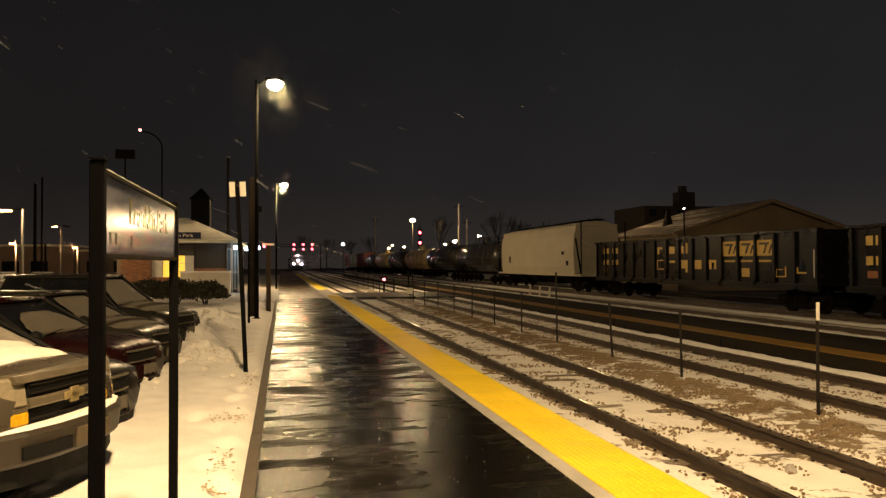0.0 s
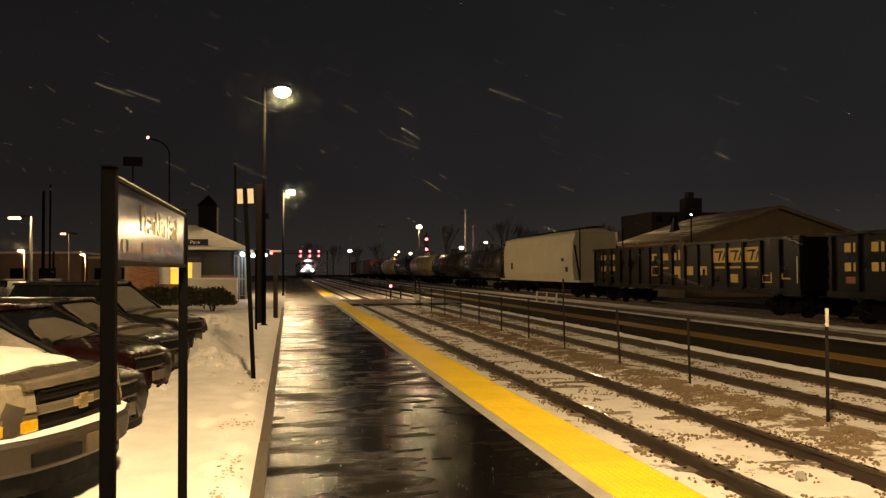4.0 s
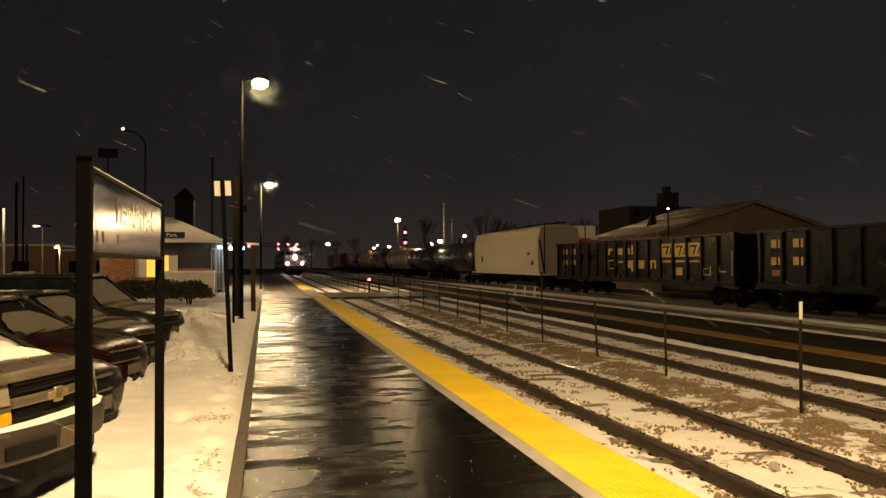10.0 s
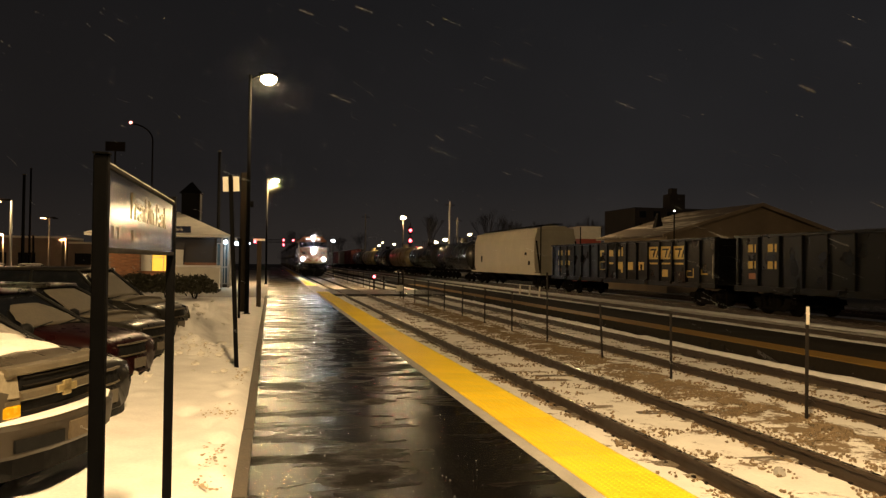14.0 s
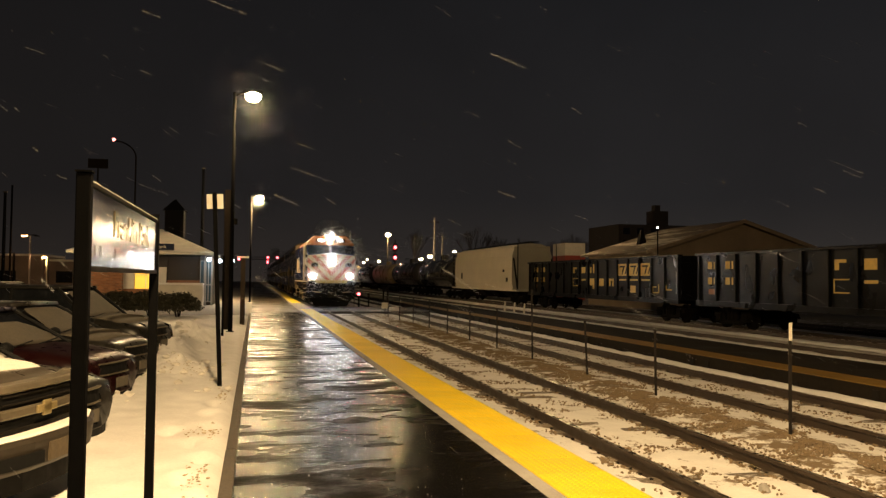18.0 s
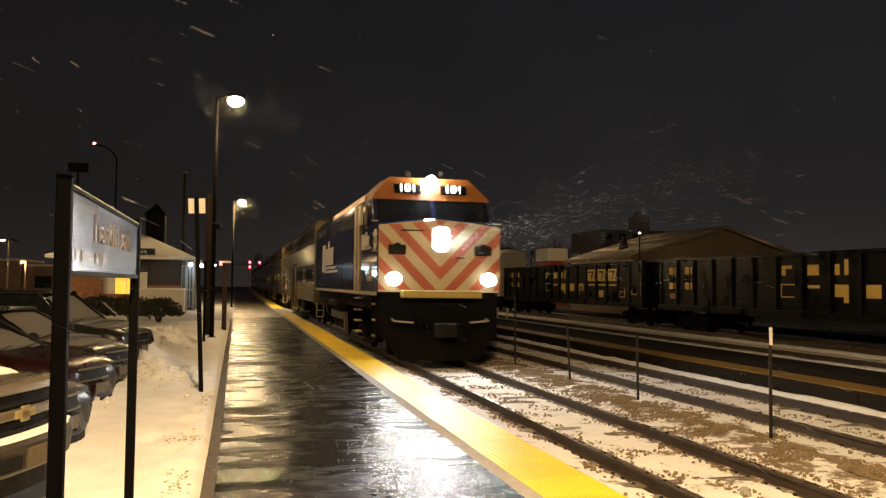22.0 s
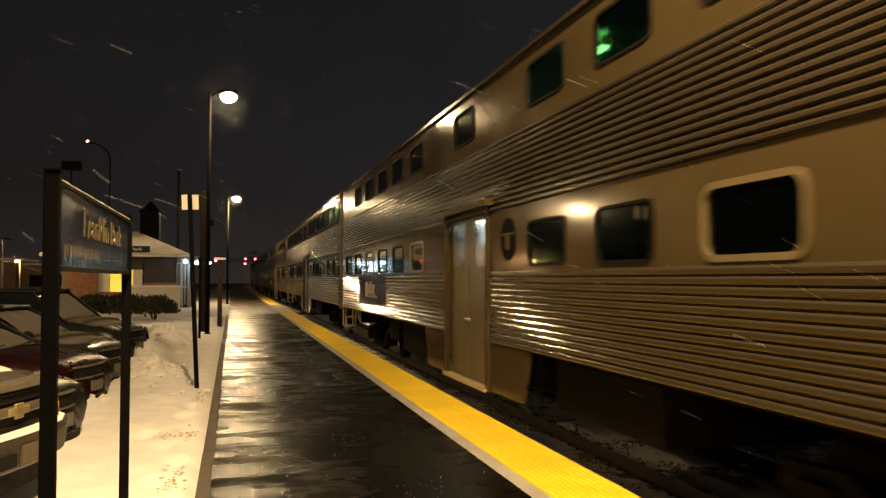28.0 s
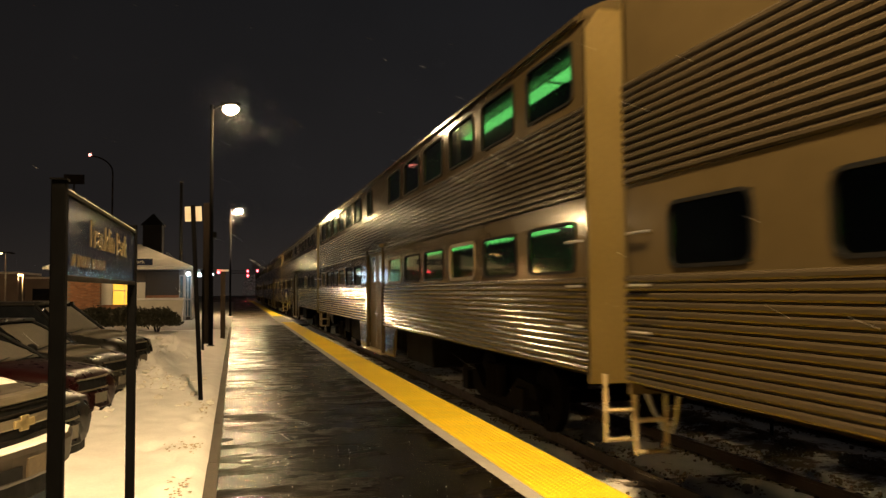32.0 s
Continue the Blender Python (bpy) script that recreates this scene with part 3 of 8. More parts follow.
bracket = thing("bracket_post", "weathered dark post with a crossbar at its top", "post", pose(-0.45, 30.7, 0))
bm = bmesh.new()
box(bm, -0.085, 0.085, -0.085, 0.085, -0.3, 2.5)
bevelled(bm, 0.012)
part("shaft", bm, material("weathered_wood", (0.035, 0.027, 0.02), 0.85, spec=0.1, vary=0.3, scale=3, fine=30, bump=0.4, stretch=(4, 4, 0.6)), bracket)
bm = bmesh.new()
box(bm, -0.22, 0.20, -0.05, 0.05, 2.5, 2.57)
part("crossbar", bm, WHITE, bracket)
bm = bmesh.new()
box(bm, -0.20, -0.12, -0.11, -0.05, 2.42, 2.49)
part("marker_lamp", bm, LAMP_RED, bracket, "small red lamp")


# ---- parked cars, noses to the verge ----
RUBBER = material("tyre_rubber", (0.012, 0.012, 0.012), 0.85, vary=0.3, scale=10, fine=60, bump=0.2)
ALLOY = material("grey_alloy", (0.35, 0.34, 0.33), 0.4, metal=0.8, vary=0.2, scale=10, fine=50, bump=0.05)
CAR_GLASS = material("dark_car_glass", (0.008, 0.009, 0.010), 0.12, vary=0.2, scale=6, fine=30, bump=0.0)
HEADLIGHT = material("headlight_glass", (0.24, 0.21, 0.15), 0.15, vary=0.2, scale=20, fine=60, bump=0.1)
AMBER = material("amber_lens", (0.60, 0.34, 0.01), 0.25, vary=0.15, scale=20, fine=60, bump=0.1)
BLACK_PLASTIC = material("black_plastic", (0.008, 0.008, 0.008), 0.65, spec=0.15, vary=0.2, scale=10, fine=60, bump=0.1)
FROSTED = material("snow_on_glass", (0.30, 0.27, 0.23), 0.8, vary=0.6, scale=1.6, fine=20, bump=0.3)
HOAR = material("hoar_frost", (0.11, 0.095, 0.072), 0.75, vary=0.35, scale=2.0, fine=25, bump=0.3)
POWDER = material("powder_snow", (0.74, 0.71, 0.65), 0.8, vary=0.25, scale=1.8, fine=30, bump=0.4, second=(0.50, 0.44, 0.35), cover=0.30)
CHROME_DULL = material("dull_trim", (0.20, 0.17, 0.12), 0.42, metal=0.6, vary=0.2, scale=8, fine=40, bump=0.05)
BUMPER = material("bumper_paint", (0.032, 0.025, 0.017), 0.5, vary=0.2, scale=3, fine=30, bump=0.05)
SLUSH = material("frozen_slush", (0.10, 0.075, 0.045), 0.8, vary=0.3, scale=9, fine=30, bump=0.6)


def loft(bm, sections, cap=True):
    """Skins rings of points, one after the other."""
    rings = [[bm.verts.new(p) for p in s] for s in sections]
    n = len(rings[0])
    for a, b in zip(rings, rings[1:]):
        for k in range(n):
            bm.faces.new((a[k], a[(k + 1) % n], b[(k + 1) % n], b[k]))
    if cap:
        bm.faces.new(rings[0][::-1])
        bm.faces.new(rings[-1])


def body_ring(x, w, z0, z1, shoulder):
    """One slice across a car's body: tucked-in sill, full waist, rounded shoulder."""
    s = shoulder
    half = [(w * 0.90, z0), (w, z0 + 0.16), (w, z0 + (z1 - z0) * 0.62), (w * 0.985, z1 - s), (w * 0.93, z1 - 0.25 * s), (w * 0.62, z1), (0, z1 + 0.018)]
    return [(x, y, z) for y, z in half] + [(x, -y, z) for y, z in half[-2::-1]]


def wheel(parent, x, y, r, out):
    w = new("wheel", None)
    w.parent = parent
    w.matrix_basis = pose(x, y, r)
    bm = bmesh.new()
    rings = []
    prof = ((0.62, -0.10), (0.97, -0.10), (1.0, -0.07), (1.0, 0.07), (0.97, 0.10), (0.62, 0.10))
    for k in range(20):
        a = k * math.tau / 20
        rings.append([bm.verts.new((r * q * math.cos(a), d, r * q * math.sin(a))) for q, d in prof])
    for k in range(20):
        a, b = rings[k], rings[(k + 1) % 20]
        for j in range(6):
            bm.faces.new((a[j], a[(j + 1) % 6], b[(j + 1) % 6], b[j]))
    part("tyre", bm, RUBBER, w, smooth=True)
    bm = bmesh.new()
    tube(bm, (0, -0.06, 0), (0, 0.06 , 0), r * 0.63, r * 0.63, 16)
    for k in range(5):
        a = k * math.tau / 5
        box(bm, -0.03, 0.03, out * 0.06 - 0.02, out * 0.06 + 0.02, 0.04, r * 0.58, pose(0, 0, 0, 0, math.degrees(a), 0))
    part("rim", bm, ALLOY, w)
    return w


def parked_car(label, at, paint, length, width, hood_z, roof_z, nose_low, cowl, glass_run, roof_end, tall, truck=False, snow_top=None, screen=None, roof_snow=False):
    """A car with its nose at x = 0 and its tail at x = -length. cowl: where the windscreen meets the bonnet."""
    car = thing("parked_car", label, "car", at, group="parked cars")
    w = width / 2
    bm = bmesh.new()
    rings = [body_ring(-0.02, w * 0.80, nose_low + 0.10, hood_z - 0.22, 0.10), body_ring(-0.10, w * 0.90, nose_low, hood_z - 0.10, 0.12),
             body_ring(-0.35, w * 0.97, nose_low, hood_z - 0.03, 0.12), body_ring(-cowl * 0.6, w, nose_low, hood_z + 0.03, 0.12),
             body_ring(-cowl, w, nose_low, hood_z + 0.07, 0.10), body_ring(-length * 0.6, w, nose_low, hood_z + 0.10, 0.08),
             body_ring(-length + 0.5, w, nose_low, hood_z + 0.10, 0.10), body_ring(-length + 0.1, w * 0.94, nose_low + 0.05, hood_z + 0.04, 0.12),
             body_ring(-length, w * 0.85, nose_low + 0.15, hood_z - 0.15, 0.12)]
    loft(bm, rings)
    body = part("body", bm, paint, car, smooth=True)
    # cabin: pillars and roof in paint, glass let in between
    base, top = hood_z + 0.08, roof_z
    x1, x2, x3, x4 = -cowl + 0.02, -cowl - glass_run, -roof_end, -roof_end - (0.25 if tall else 0.75)
    wb, wt = w * 0.93, w * 0.74

    def cabin(bm, inset, lo, hi):
        a, b = wb - inset, wt - inset
        p = [(x1 - inset * 2, a, lo), (x2, b, hi), (x3, b, hi), (x4 + inset * 2, a, lo)]
        loft(bm, [[(x, y * s, z) for x, y, z in p] for s in (1, -1)])
    bm = bmesh.new()
    cabin(bm, 0.012, base - 0.06, top - 0.05)
    part("cabin_glass", bm, CAR_GLASS, car, "dark glass")
    bm = bmesh.new()
    slab = []
    for x, y in ((x2 + 0.10, wt + 0.02), (x2 - 0.05, wt + 0.03), (x3 + 0.05, wt + 0.03), (x3 - 0.10, wt + 0.02)):
        slab.append([(x, y, top - 0.07), (x, y * 0.93, top - 0.015), (x, 0, top + 0.01), (x, -y * 0.93, top - 0.015), (x, -y, top - 0.07)])
    loft(bm, slab)
    part("roof", bm, paint, car, smooth=True)
    for s in (1, -1):
        for (xa, ya, za), (xb, yb, zb) in (((x1, wb, base - 0.04), (x2, wt, top - 0.05)), ((x4, wb, base - 0.04), (x3, wt, top - 0.05)),
                                          (((x2 + x3) / 2 - 0.1, wb, base - 0.04), ((x2 + x3) / 2 - 0.1, wt, top - 0.05))):
            bm = bmesh.new()
            tube(bm, (xa, s * ya, za), (xb, s * yb, zb), 0.035, 0.03, 6)
            part("pillar", bm, BLACK_PLASTIC, car)
        bm = bmesh.new()
        made = bmesh.ops.create_icosphere(bm, subdivisions=2, radius=0.1)["verts"]
        for v in made:
            v.co = Vector((v.co.x * 0.8 - cowl - 0.32, v.co.y * 1.1 + s * (w + 0.10), v.co.z * 0.85 + base + 0.10))
        part("wing_mirror", bm, BLACK_PLASTIC, car, smooth=True)
        wheel(car, -0.85, s * (w - 0.10), 0.33 if not tall else 0.37, s)
        wheel(car, -length + 0.95, s * (w - 0.10), 0.33 if not tall else 0.37, s)
    # snow on windscreen, bonnet and roof
    if screen:
        bm = bmesh.new()
        d = Vector((x2 - x1, 0, top - 0.05 - base + 0.04)).normalized()
        up = Vector((-d.z, 0, d.x)) * -1
        run = math.hypot(x2 - x1, top - base) * 0.86
        o = Vector((x1, 0, base - 0.02)) + up * 0.010
        slab = []
        for k in range(9):
            f = 0.05 + (screen[1] - 0.05) * k / 8
            c = o + d * (run * f)
            y = (wb + (wt - wb) * f) - 0.12 - 0.07 * abs(noise.noise(Vector((f * 7, width * 3, 1)))) - (0.25 * (f / screen[1]) ** 4 if screen[1] < 0.9 else 0.06 * f ** 4)
            ring = [tuple(c + Vector((0, y * q, 0)) + up * (0.016 * (1 - q * q) ** 0.5)) for q in (1, 0.9, 0.6, 0.2, -0.2, -0.6, -0.9, -1)]
            slab.append(ring + [tuple(c + Vector((0, y * q, 0)) - up * 0.004) for q in (-1, 1)])
        loft(bm, slab)
        part("windscreen_snow", bm, screen[0], car, "snow lying on the windscreen", smooth=True)
    if snow_top:
        bm = bmesh.new()
        slab = []
        for x, q, zz in ((-0.36, 0.74, hood_z - 0.045), (-0.52, 0.84, hood_z - 0.012), (-0.8, 0.88, hood_z + 0.018), (-cowl * 0.62, 0.89, hood_z + 0.045), (-cowl + 0.10, 0.86, hood_z + 0.075)):
            y = w * q
            zz += 0.022
            slab.append([(x, y, zz - 0.045), (x, y * 0.66, zz - 0.012), (x, 0, zz + 0.004), (x, -y * 0.66, zz - 0.012), (x, -y, zz - 0.045),
                         (x, -y, zz - 0.030), (x, -y * 0.86, zz - 0.004), (x, -y * 0.5, zz + 0.016), (x, 0, zz + 0.030), (x, y * 0.5, zz + 0.016), (x, y * 0.86, zz - 0.004), (x, y, zz - 0.030)])
        loft(bm, slab)
        part("bonnet_snow", bm, snow_top, car, "powder snow on the bonnet", smooth=True)
    if roof_snow:
        bm = bmesh.new()
        box(bm, x3 + 0.05, x2 - 0.02, -wt * 0.9, wt * 0.9, top - 0.005, top + 0.035)
        bevelled(bm, 0.02, 2)
        part("roof_snow", bm, SNOW, car, "snow on the roof", smooth=True)
    for y0, y1 in ((-0.62, -0.05), (0.0, 0.6)):
        bm = bmesh.new()
        tube(bm, (x1 + 0.02, y0, base + 0.0), (x1 - 0.05, y1, base + 0.055), 0.012, 0.008, 6)
        part("wiper", bm, BLACK_PLASTIC, car)
    # front end: every piece follows the bow of the nose
    def bowed(y0, y1, z0, z1, front, deep, bow, lean=0.0, round_off=0.0):
        bm = bmesh.new()
        slab = []
        for k in range(7):
            y = y0 + (y1 - y0) * k / 6
            x = front - bow * (abs(y) / w) ** 2.6
            r = round_off
            slab.append([(x - deep, y, z0), (x - r, y, z0), (x, y, z0 + r), (x - lean * 0.9, y, z1 - r), (x - lean - r, y, z1), (x - deep, y, z1)])
        loft(bm, slab)
        return bm
    if truck:
        g0, g1, lift = hood_z - 0.42, hood_z - 0.07, hood_z - 1.06
        grille = part("grille", bowed(-w * 0.52, w * 0.52, g0, g1 - 0.03, 0.02, 0.16, 0.16), BLACK_PLASTIC, car)
        for k in range(5):
            z = g0 + 0.03 + k * 0.062
            part("grille_bar", bowed(-w * 0.50, w * 0.50, z, z + 0.012, 0.034, 0.02, 0.16), DARK_STEEL, grille)
        part("grille_lip", bowed(-w * 0.66, w * 0.66, g1 - 0.045, g1 + 0.012, 0.05, 0.16, 0.16, 0.02, 0.012), CHROME_DULL, grille, "dull chrome upper lip")
        zc = (g0 + g1) / 2 - 0.02
        bar = part("chrome_bar", bowed(-w * 0.54, w * 0.54, zc - 0.035, zc + 0.035, 0.06, 0.05, 0.16, 0.01, 0.014), CHROME_DULL, grille, "wide chrome bar with a plain badge")
        bm = bmesh.new()
        for p in ((-0.13, -0.030, 0.13, 0.030), (-0.055, -0.058, 0.055, 0.058)):
            box(bm, 0.058, 0.078, p[0], p[2], zc + p[1], zc + p[3])
        bevelled(bm, 0.006)
        part("badge", bm, material("badge_metal", (0.45, 0.36, 0.18), 0.45, metal=0.6, bump=0), bar)
        for s in (1, -1):
            part("headlight", bowed(s * w * 0.54, s * w * 0.97, g0 + 0.13, g1, 0.035, 0.20, 0.16, 0.03, 0.02), HEADLIGHT, car, "clear headlight")
            part("indicator", bowed(s * w * 0.54, s * w * 0.985, g0 + 0.005, g0 + 0.10, 0.045, 0.20, 0.16, 0.0, 0.012), AMBER, car, "amber indicator")
            part("lamp_trim", bowed(s * w * 0.54, s * w * 0.985, g0 + 0.10, g0 + 0.13, 0.04, 0.18, 0.16), CHROME_DULL, car)
        bumper = part("bumper", bowed(-w - 0.02, w + 0.02, 0.38 + lift, 0.62 + lift, 0.17, 0.26, 0.22, -0.02, 0.03), BUMPER, car, "heavy tan painted bumper")
        part("bumper_snow", bowed(-w, w, 0.618 + lift, 0.640 + lift, 0.155, 0.14, 0.22, 0.03, 0.008), SNOW, bumper, "snow on the bumper")
        part("bumper_slot", bowed(-0.66, -0.22, 0.43 + lift, 0.52 + lift, 0.20, 0.02, 0.22), BLACK_PLASTIC, bumper)
        part("bumper_ice", bowed(-0.14, 0.34, 0.42 + lift, 0.56 + lift, 0.192, 0.02, 0.22, 0, 0.006), SLUSH, bumper, "slush frozen on the bumper")
        part("air_dam", bowed(-w * 0.95, w * 0.95, 0.22 + lift, 0.38 + lift, 0.08, 0.25, 0.22), BLACK_PLASTIC, car)
    else:
        for s in (1, -1):
            part("headlight", bowed(s * w * 0.50, s * w * 0.93, hood_z - 0.30, hood_z - 0.13, 0.03, 0.30, 0.34, 0.10, 0.03), HEADLIGHT, car, "clear headlight")
        grille = part("grille", bowed(-w * 0.44, w * 0.44, hood_z - 0.32, hood_z - 0.15, 0.03, 0.2, 0.34, 0.03, 0.01), BLACK_PLASTIC, car)
        for z in (hood_z - 0.165, hood_z - 0.325):
            part("chrome_bar", bowed(-w * 0.46, w * 0.46, z, z + 0.022, 0.045, 0.04, 0.34, 0.0, 0.006), CHROME_DULL, grille)
        bumper = part("bumper", bowed(-w * 0.98, w * 0.98, nose_low, hood_z - 0.33, 0.10, 0.30, 0.34, 0.05, 0.05), paint, car)
        part("plate_holder", bowed(-0.16, 0.16, nose_low + 0.12, nose_low + 0.26, 0.118, 0.02, 0.34), HOAR, bumper, "pale plate on the bumper")
        part("air_intake", bowed(-w * 0.6, w * 0.6, nose_low - 0.05, nose_low + 0.06, 0.085, 0.2, 0.34), BLACK_PLASTIC, bumper)
    return car


def car_paint(name, color):
    return material(name, color, 0.32, vary=0.15, scale=4, fine=50, bump=0.04, coat=0.0, spec=0.3)


TURN = -18.0
parked_car("grey pickup truck with snow on its bonnet and bumper", pose(-1.62, 6.70, -0.13, 0, 0, TURN), car_paint("paint_pewter", (0.055, 0.046, 0.035)), 5.0, 1.80, 1.18, 1.92, 0.48, 1.35, 0.75, 3.3, True, True, snow_top=POWDER, screen=(FROSTED, 0.97))
parked_car("dark saloon car with a snowed-over windscreen", pose(-1.80, 9.25, -0.13, 0, 0, TURN), car_paint("paint_graphite", (0.012, 0.011, 0.010)), 4.6, 1.76, 0.84, 1.42, 0.22, 1.2, 0.85, 3.0, False, screen=(FROSTED, 0.97))
parked_car("maroon saloon car with snow on its windscreen", pose(-1.95, 12.3, -0.13, 0, 0, TURN), car_paint("paint_maroon", (0.014, 0.003, 0.0025)), 4.7, 1.80, 0.84, 1.44, 0.22, 1.2, 0.85, 3.0, False, screen=(HOAR, 0.7))
parked_car("grey hatchback with a frosted windscreen", pose(-1.95, 14.6, -0.13, 0, 0, TURN), car_paint("paint_ash", (0.022, 0.020, 0.016)), 4.4, 1.76, 0.88, 1.46, 0.22, 1.1, 0.85, 3.2, False, screen=(HOAR, 0.95), snow_top=HOAR)
parked_car("dark sport utility car under frost", pose(-1.95, 17.7, -0.13, 0, 0, TURN), car_paint("paint_dark_green", (0.016, 0.015, 0.012)), 4.7, 1.84, 1.00, 1.71, 0.34, 1.15, 0.7, 3.6, True, screen=(HOAR, 0.97), snow_top=HOAR)
for k, (x, y) in enumerate(((-17.5, 58), (-20.5, 60), (-23.5, 62), (-14.8, 57))):
    parked_car("snow-covered saloon car across the car park", pose(x, y, -0.13, 0, 0, -60), car_paint("paint_snowed", (0.4, 0.38, 0.35)), 4.5, 1.76, 0.84, 1.42, 0.22, 1.2, 0.85, 3.0, False, snow_top=SNOW, screen=(SNOW, 0.97), roof_snow=True)

# ---- station building ----
BRICK = material("brown_brick", (0.26, 0.12, 0.06), 0.85, vary=0.25, scale=3, fine=30, bump=0.3, island=0.25)
MORTAR = material("mortar", (0.20, 0.16, 0.12), 0.9, vary=0.2, scale=4, fine=40, bump=0.3)
ROOF_SNOW = material("roof_snow", (0.80, 0.76, 0.68), 0.85, vary=0.15, scale=1.5, fine=20, bump=0.3)
DARK_WALL = material("dark_cladding", (0.035, 0.028, 0.024), 0.7, vary=0.3, scale=2, fine=20, bump=0.2)
station = thing("station_house", "low brick station house with a snowy hipped roof", "station")
bm = bmesh.new()
box(bm, -9.9, -7.92, 52.06, 62, -0.1, 3.1)
part("wall", bm, MORTAR, station)
bm = bmesh.new()
box(bm, -5.36, -3.4, 52.4, 62, -0.1, 3.1)
part("wall", bm, DARK_WALL, station, "dark entrance bay")
bm = bmesh.new()
box(bm, -5.36, -3.4, 52.33, 52.4, 1.25, 1.55)
part("brick_band", bm, BRICK, station)
bm = bmesh.new()
box(bm, -7.92, -5.36, 52.3, 62, -0.1, 1.0)
part("wall", bm, BRICK, station, "brown wall below the window")
bm = bmesh.new()
box(bm, -7.92, -5.36, 52.3, 62, 2.35, 3.1)
part("wall", bm, DARK_WALL, station, "dark wall above the window")
for x0, x1 in ((-7.90, -7.26), (-5.92, -5.38)):
    bm = bmesh.new()
    box(bm, x0, x1, 52.28, 52.36, 1.0, 2.35)
    part("shutter", bm, CONCRETE_PALE, station)
bm = bmesh.new()
box(bm, -7.24, -5.94, 52.40, 52.44, 1.0, 2.35)
win = part("window", bm, glow("lit_blind", (1.0, 0.60, 0.07), 0.95), station, "window lit yellow from inside")
for a, b, c, d in ((-6.61, -6.57, 1.0, 2.35), (-7.24, -5.94, 1.84, 1.88)):
    bm = bmesh.new()
    box(bm, a, b, 52.35, 52.399, c, d)
    part("glazing_bar", bm, WHITE, win)
bm = bmesh.new()
x0, x1, y0, y1, z0, z1 = -11.0, -2.55, 51.3, 63.0, 3.14, 3.30
box(bm, x0, x1, y0, y1, z0, z1)
part("fascia", bm, CONCRETE_PALE, station)
bm = bmesh.new()
loft(bm, [[(x0 - 0.05, y0 - 0.05, z1), (x1 + 0.05, y0 - 0.05, z1), (x1 + 0.05, y1, z1), (x0 - 0.05, y1, z1)], [(x0 + 4.0, 56.6, 4.95), (x1 - 3.6, 56.6, 4.95), (x1 - 3.6, 57.4, 4.95), (x0 + 4.0, 57.4, 4.95)]])
part("roof", bm, ROOF_SNOW, station, "hipped roof under snow")
bm = bmesh.new()
box(bm, -5.95, -4.75, 56.0, 57.4, 4.3, 6.2)
cup = part("cupola", bm, BLACK_STEEL, station, "black cupola with a pointed cap")
bm = bmesh.new()
loft(bm, [[(-6.1, 55.9, 6.2), (-4.6, 55.9, 6.2), (-4.6, 57.5, 6.2), (-6.1, 57.5, 6.2)], [(-5.4, 56.65, 7.0), (-5.3, 56.65, 7.0), (-5.3, 56.75, 7.0), (-5.4, 56.75, 7.0)]])
part("cap", bm, BLACK_STEEL, cup)
bm = bmesh.new()
box(bm, -7.6, -4.85, 51.16, 51.22, 3.38, 3.78)
nb = part("name_board", bm, SIGN_BLUE, station, "dark blue name board on the eaves")
writing("letter", "Franklin Park", 0.30, WHITE, nb, pose(-6.22, 51.155, 3.58, 90, 0, 0), stretch=1.15)
for x in (-3.0, -2.62):
    bm = bmesh.new()
    box(bm, x - 0.05, x + 0.05, 51.5, 51.6, 0.0, 3.14)
    part("canopy_post", bm, ZINC, station)
# glazed entrance lobby under the canopy
LOBBY_GLASS = material("lobby_glass", (0.055, 0.080, 0.095), 0.12, vary=0.3, scale=1.5, fine=12, bump=0.0)
for k in range(3):
    a = -3.36 + 0.25 * k
    for z0, z1 in ((0.25, 1.25), (1.33, 2.75)):
        bm = bmesh.new()
        box(bm, a + 0.03, a + 0.22, 52.2, 52.23, z0, z1)
        pane = part("lobby_pane", bm, LOBBY_GLASS, station, "blue-grey glass of the lobby")
        bm = bmesh.new()
        for p, q, u, v in ((a, a + 0.03, z0 - 0.04, z1 + 0.04), (a + 0.22, a + 0.25, z0 - 0.04, z1 + 0.04), (a + 0.03, a + 0.22, z0 - 0.04, z0), (a + 0.03, a + 0.22, z1, z1 + 0.04)):
            box(bm, p, q, 52.17, 52.25, u, v)
        part("pane_frame", bm, ZINC, pane)
bm = bmesh.new()
box(bm, -3.38, -2.60, 52.3, 58.0, 0.0, 3.13)
part("lobby_wall", bm, DARK_WALL, station)
# bricks of the wall that faces the platform end
brick_wall = bmesh.new()
box(brick_wall, 0.004, 0.246, -0.03, 0.03, 0.005, 0.095)
brick_mesh = mesh_of("brick", brick_wall, BRICK)
for r in range(24):
    for c in range(7):
        ob = new("brick", brick_mesh)
        ob.parent = station
        ob.matrix_basis = pose(-9.72 + 0.25 * c + (0.125 if r % 2 else 0), 52.04, 0.55 + 0.1 * r)
bm = bmesh.new()
box(bm, -5.85, -3.0, 49.4, 50.2, -0.05, 1.28)
bevelled(bm, 0.02)
low = thing("ramp_wall", "pale concrete ramp wall with snow on top", "wall")
part("wall", bm, CONCRETE_PALE, low)
bm = bmesh.new()
box(bm, -5.9, -2.96, 49.36, 50.24, 1.28, 1.40)
bevelled(bm, 0.04, 2)
part("snow_cap", bm, SNOW, low)
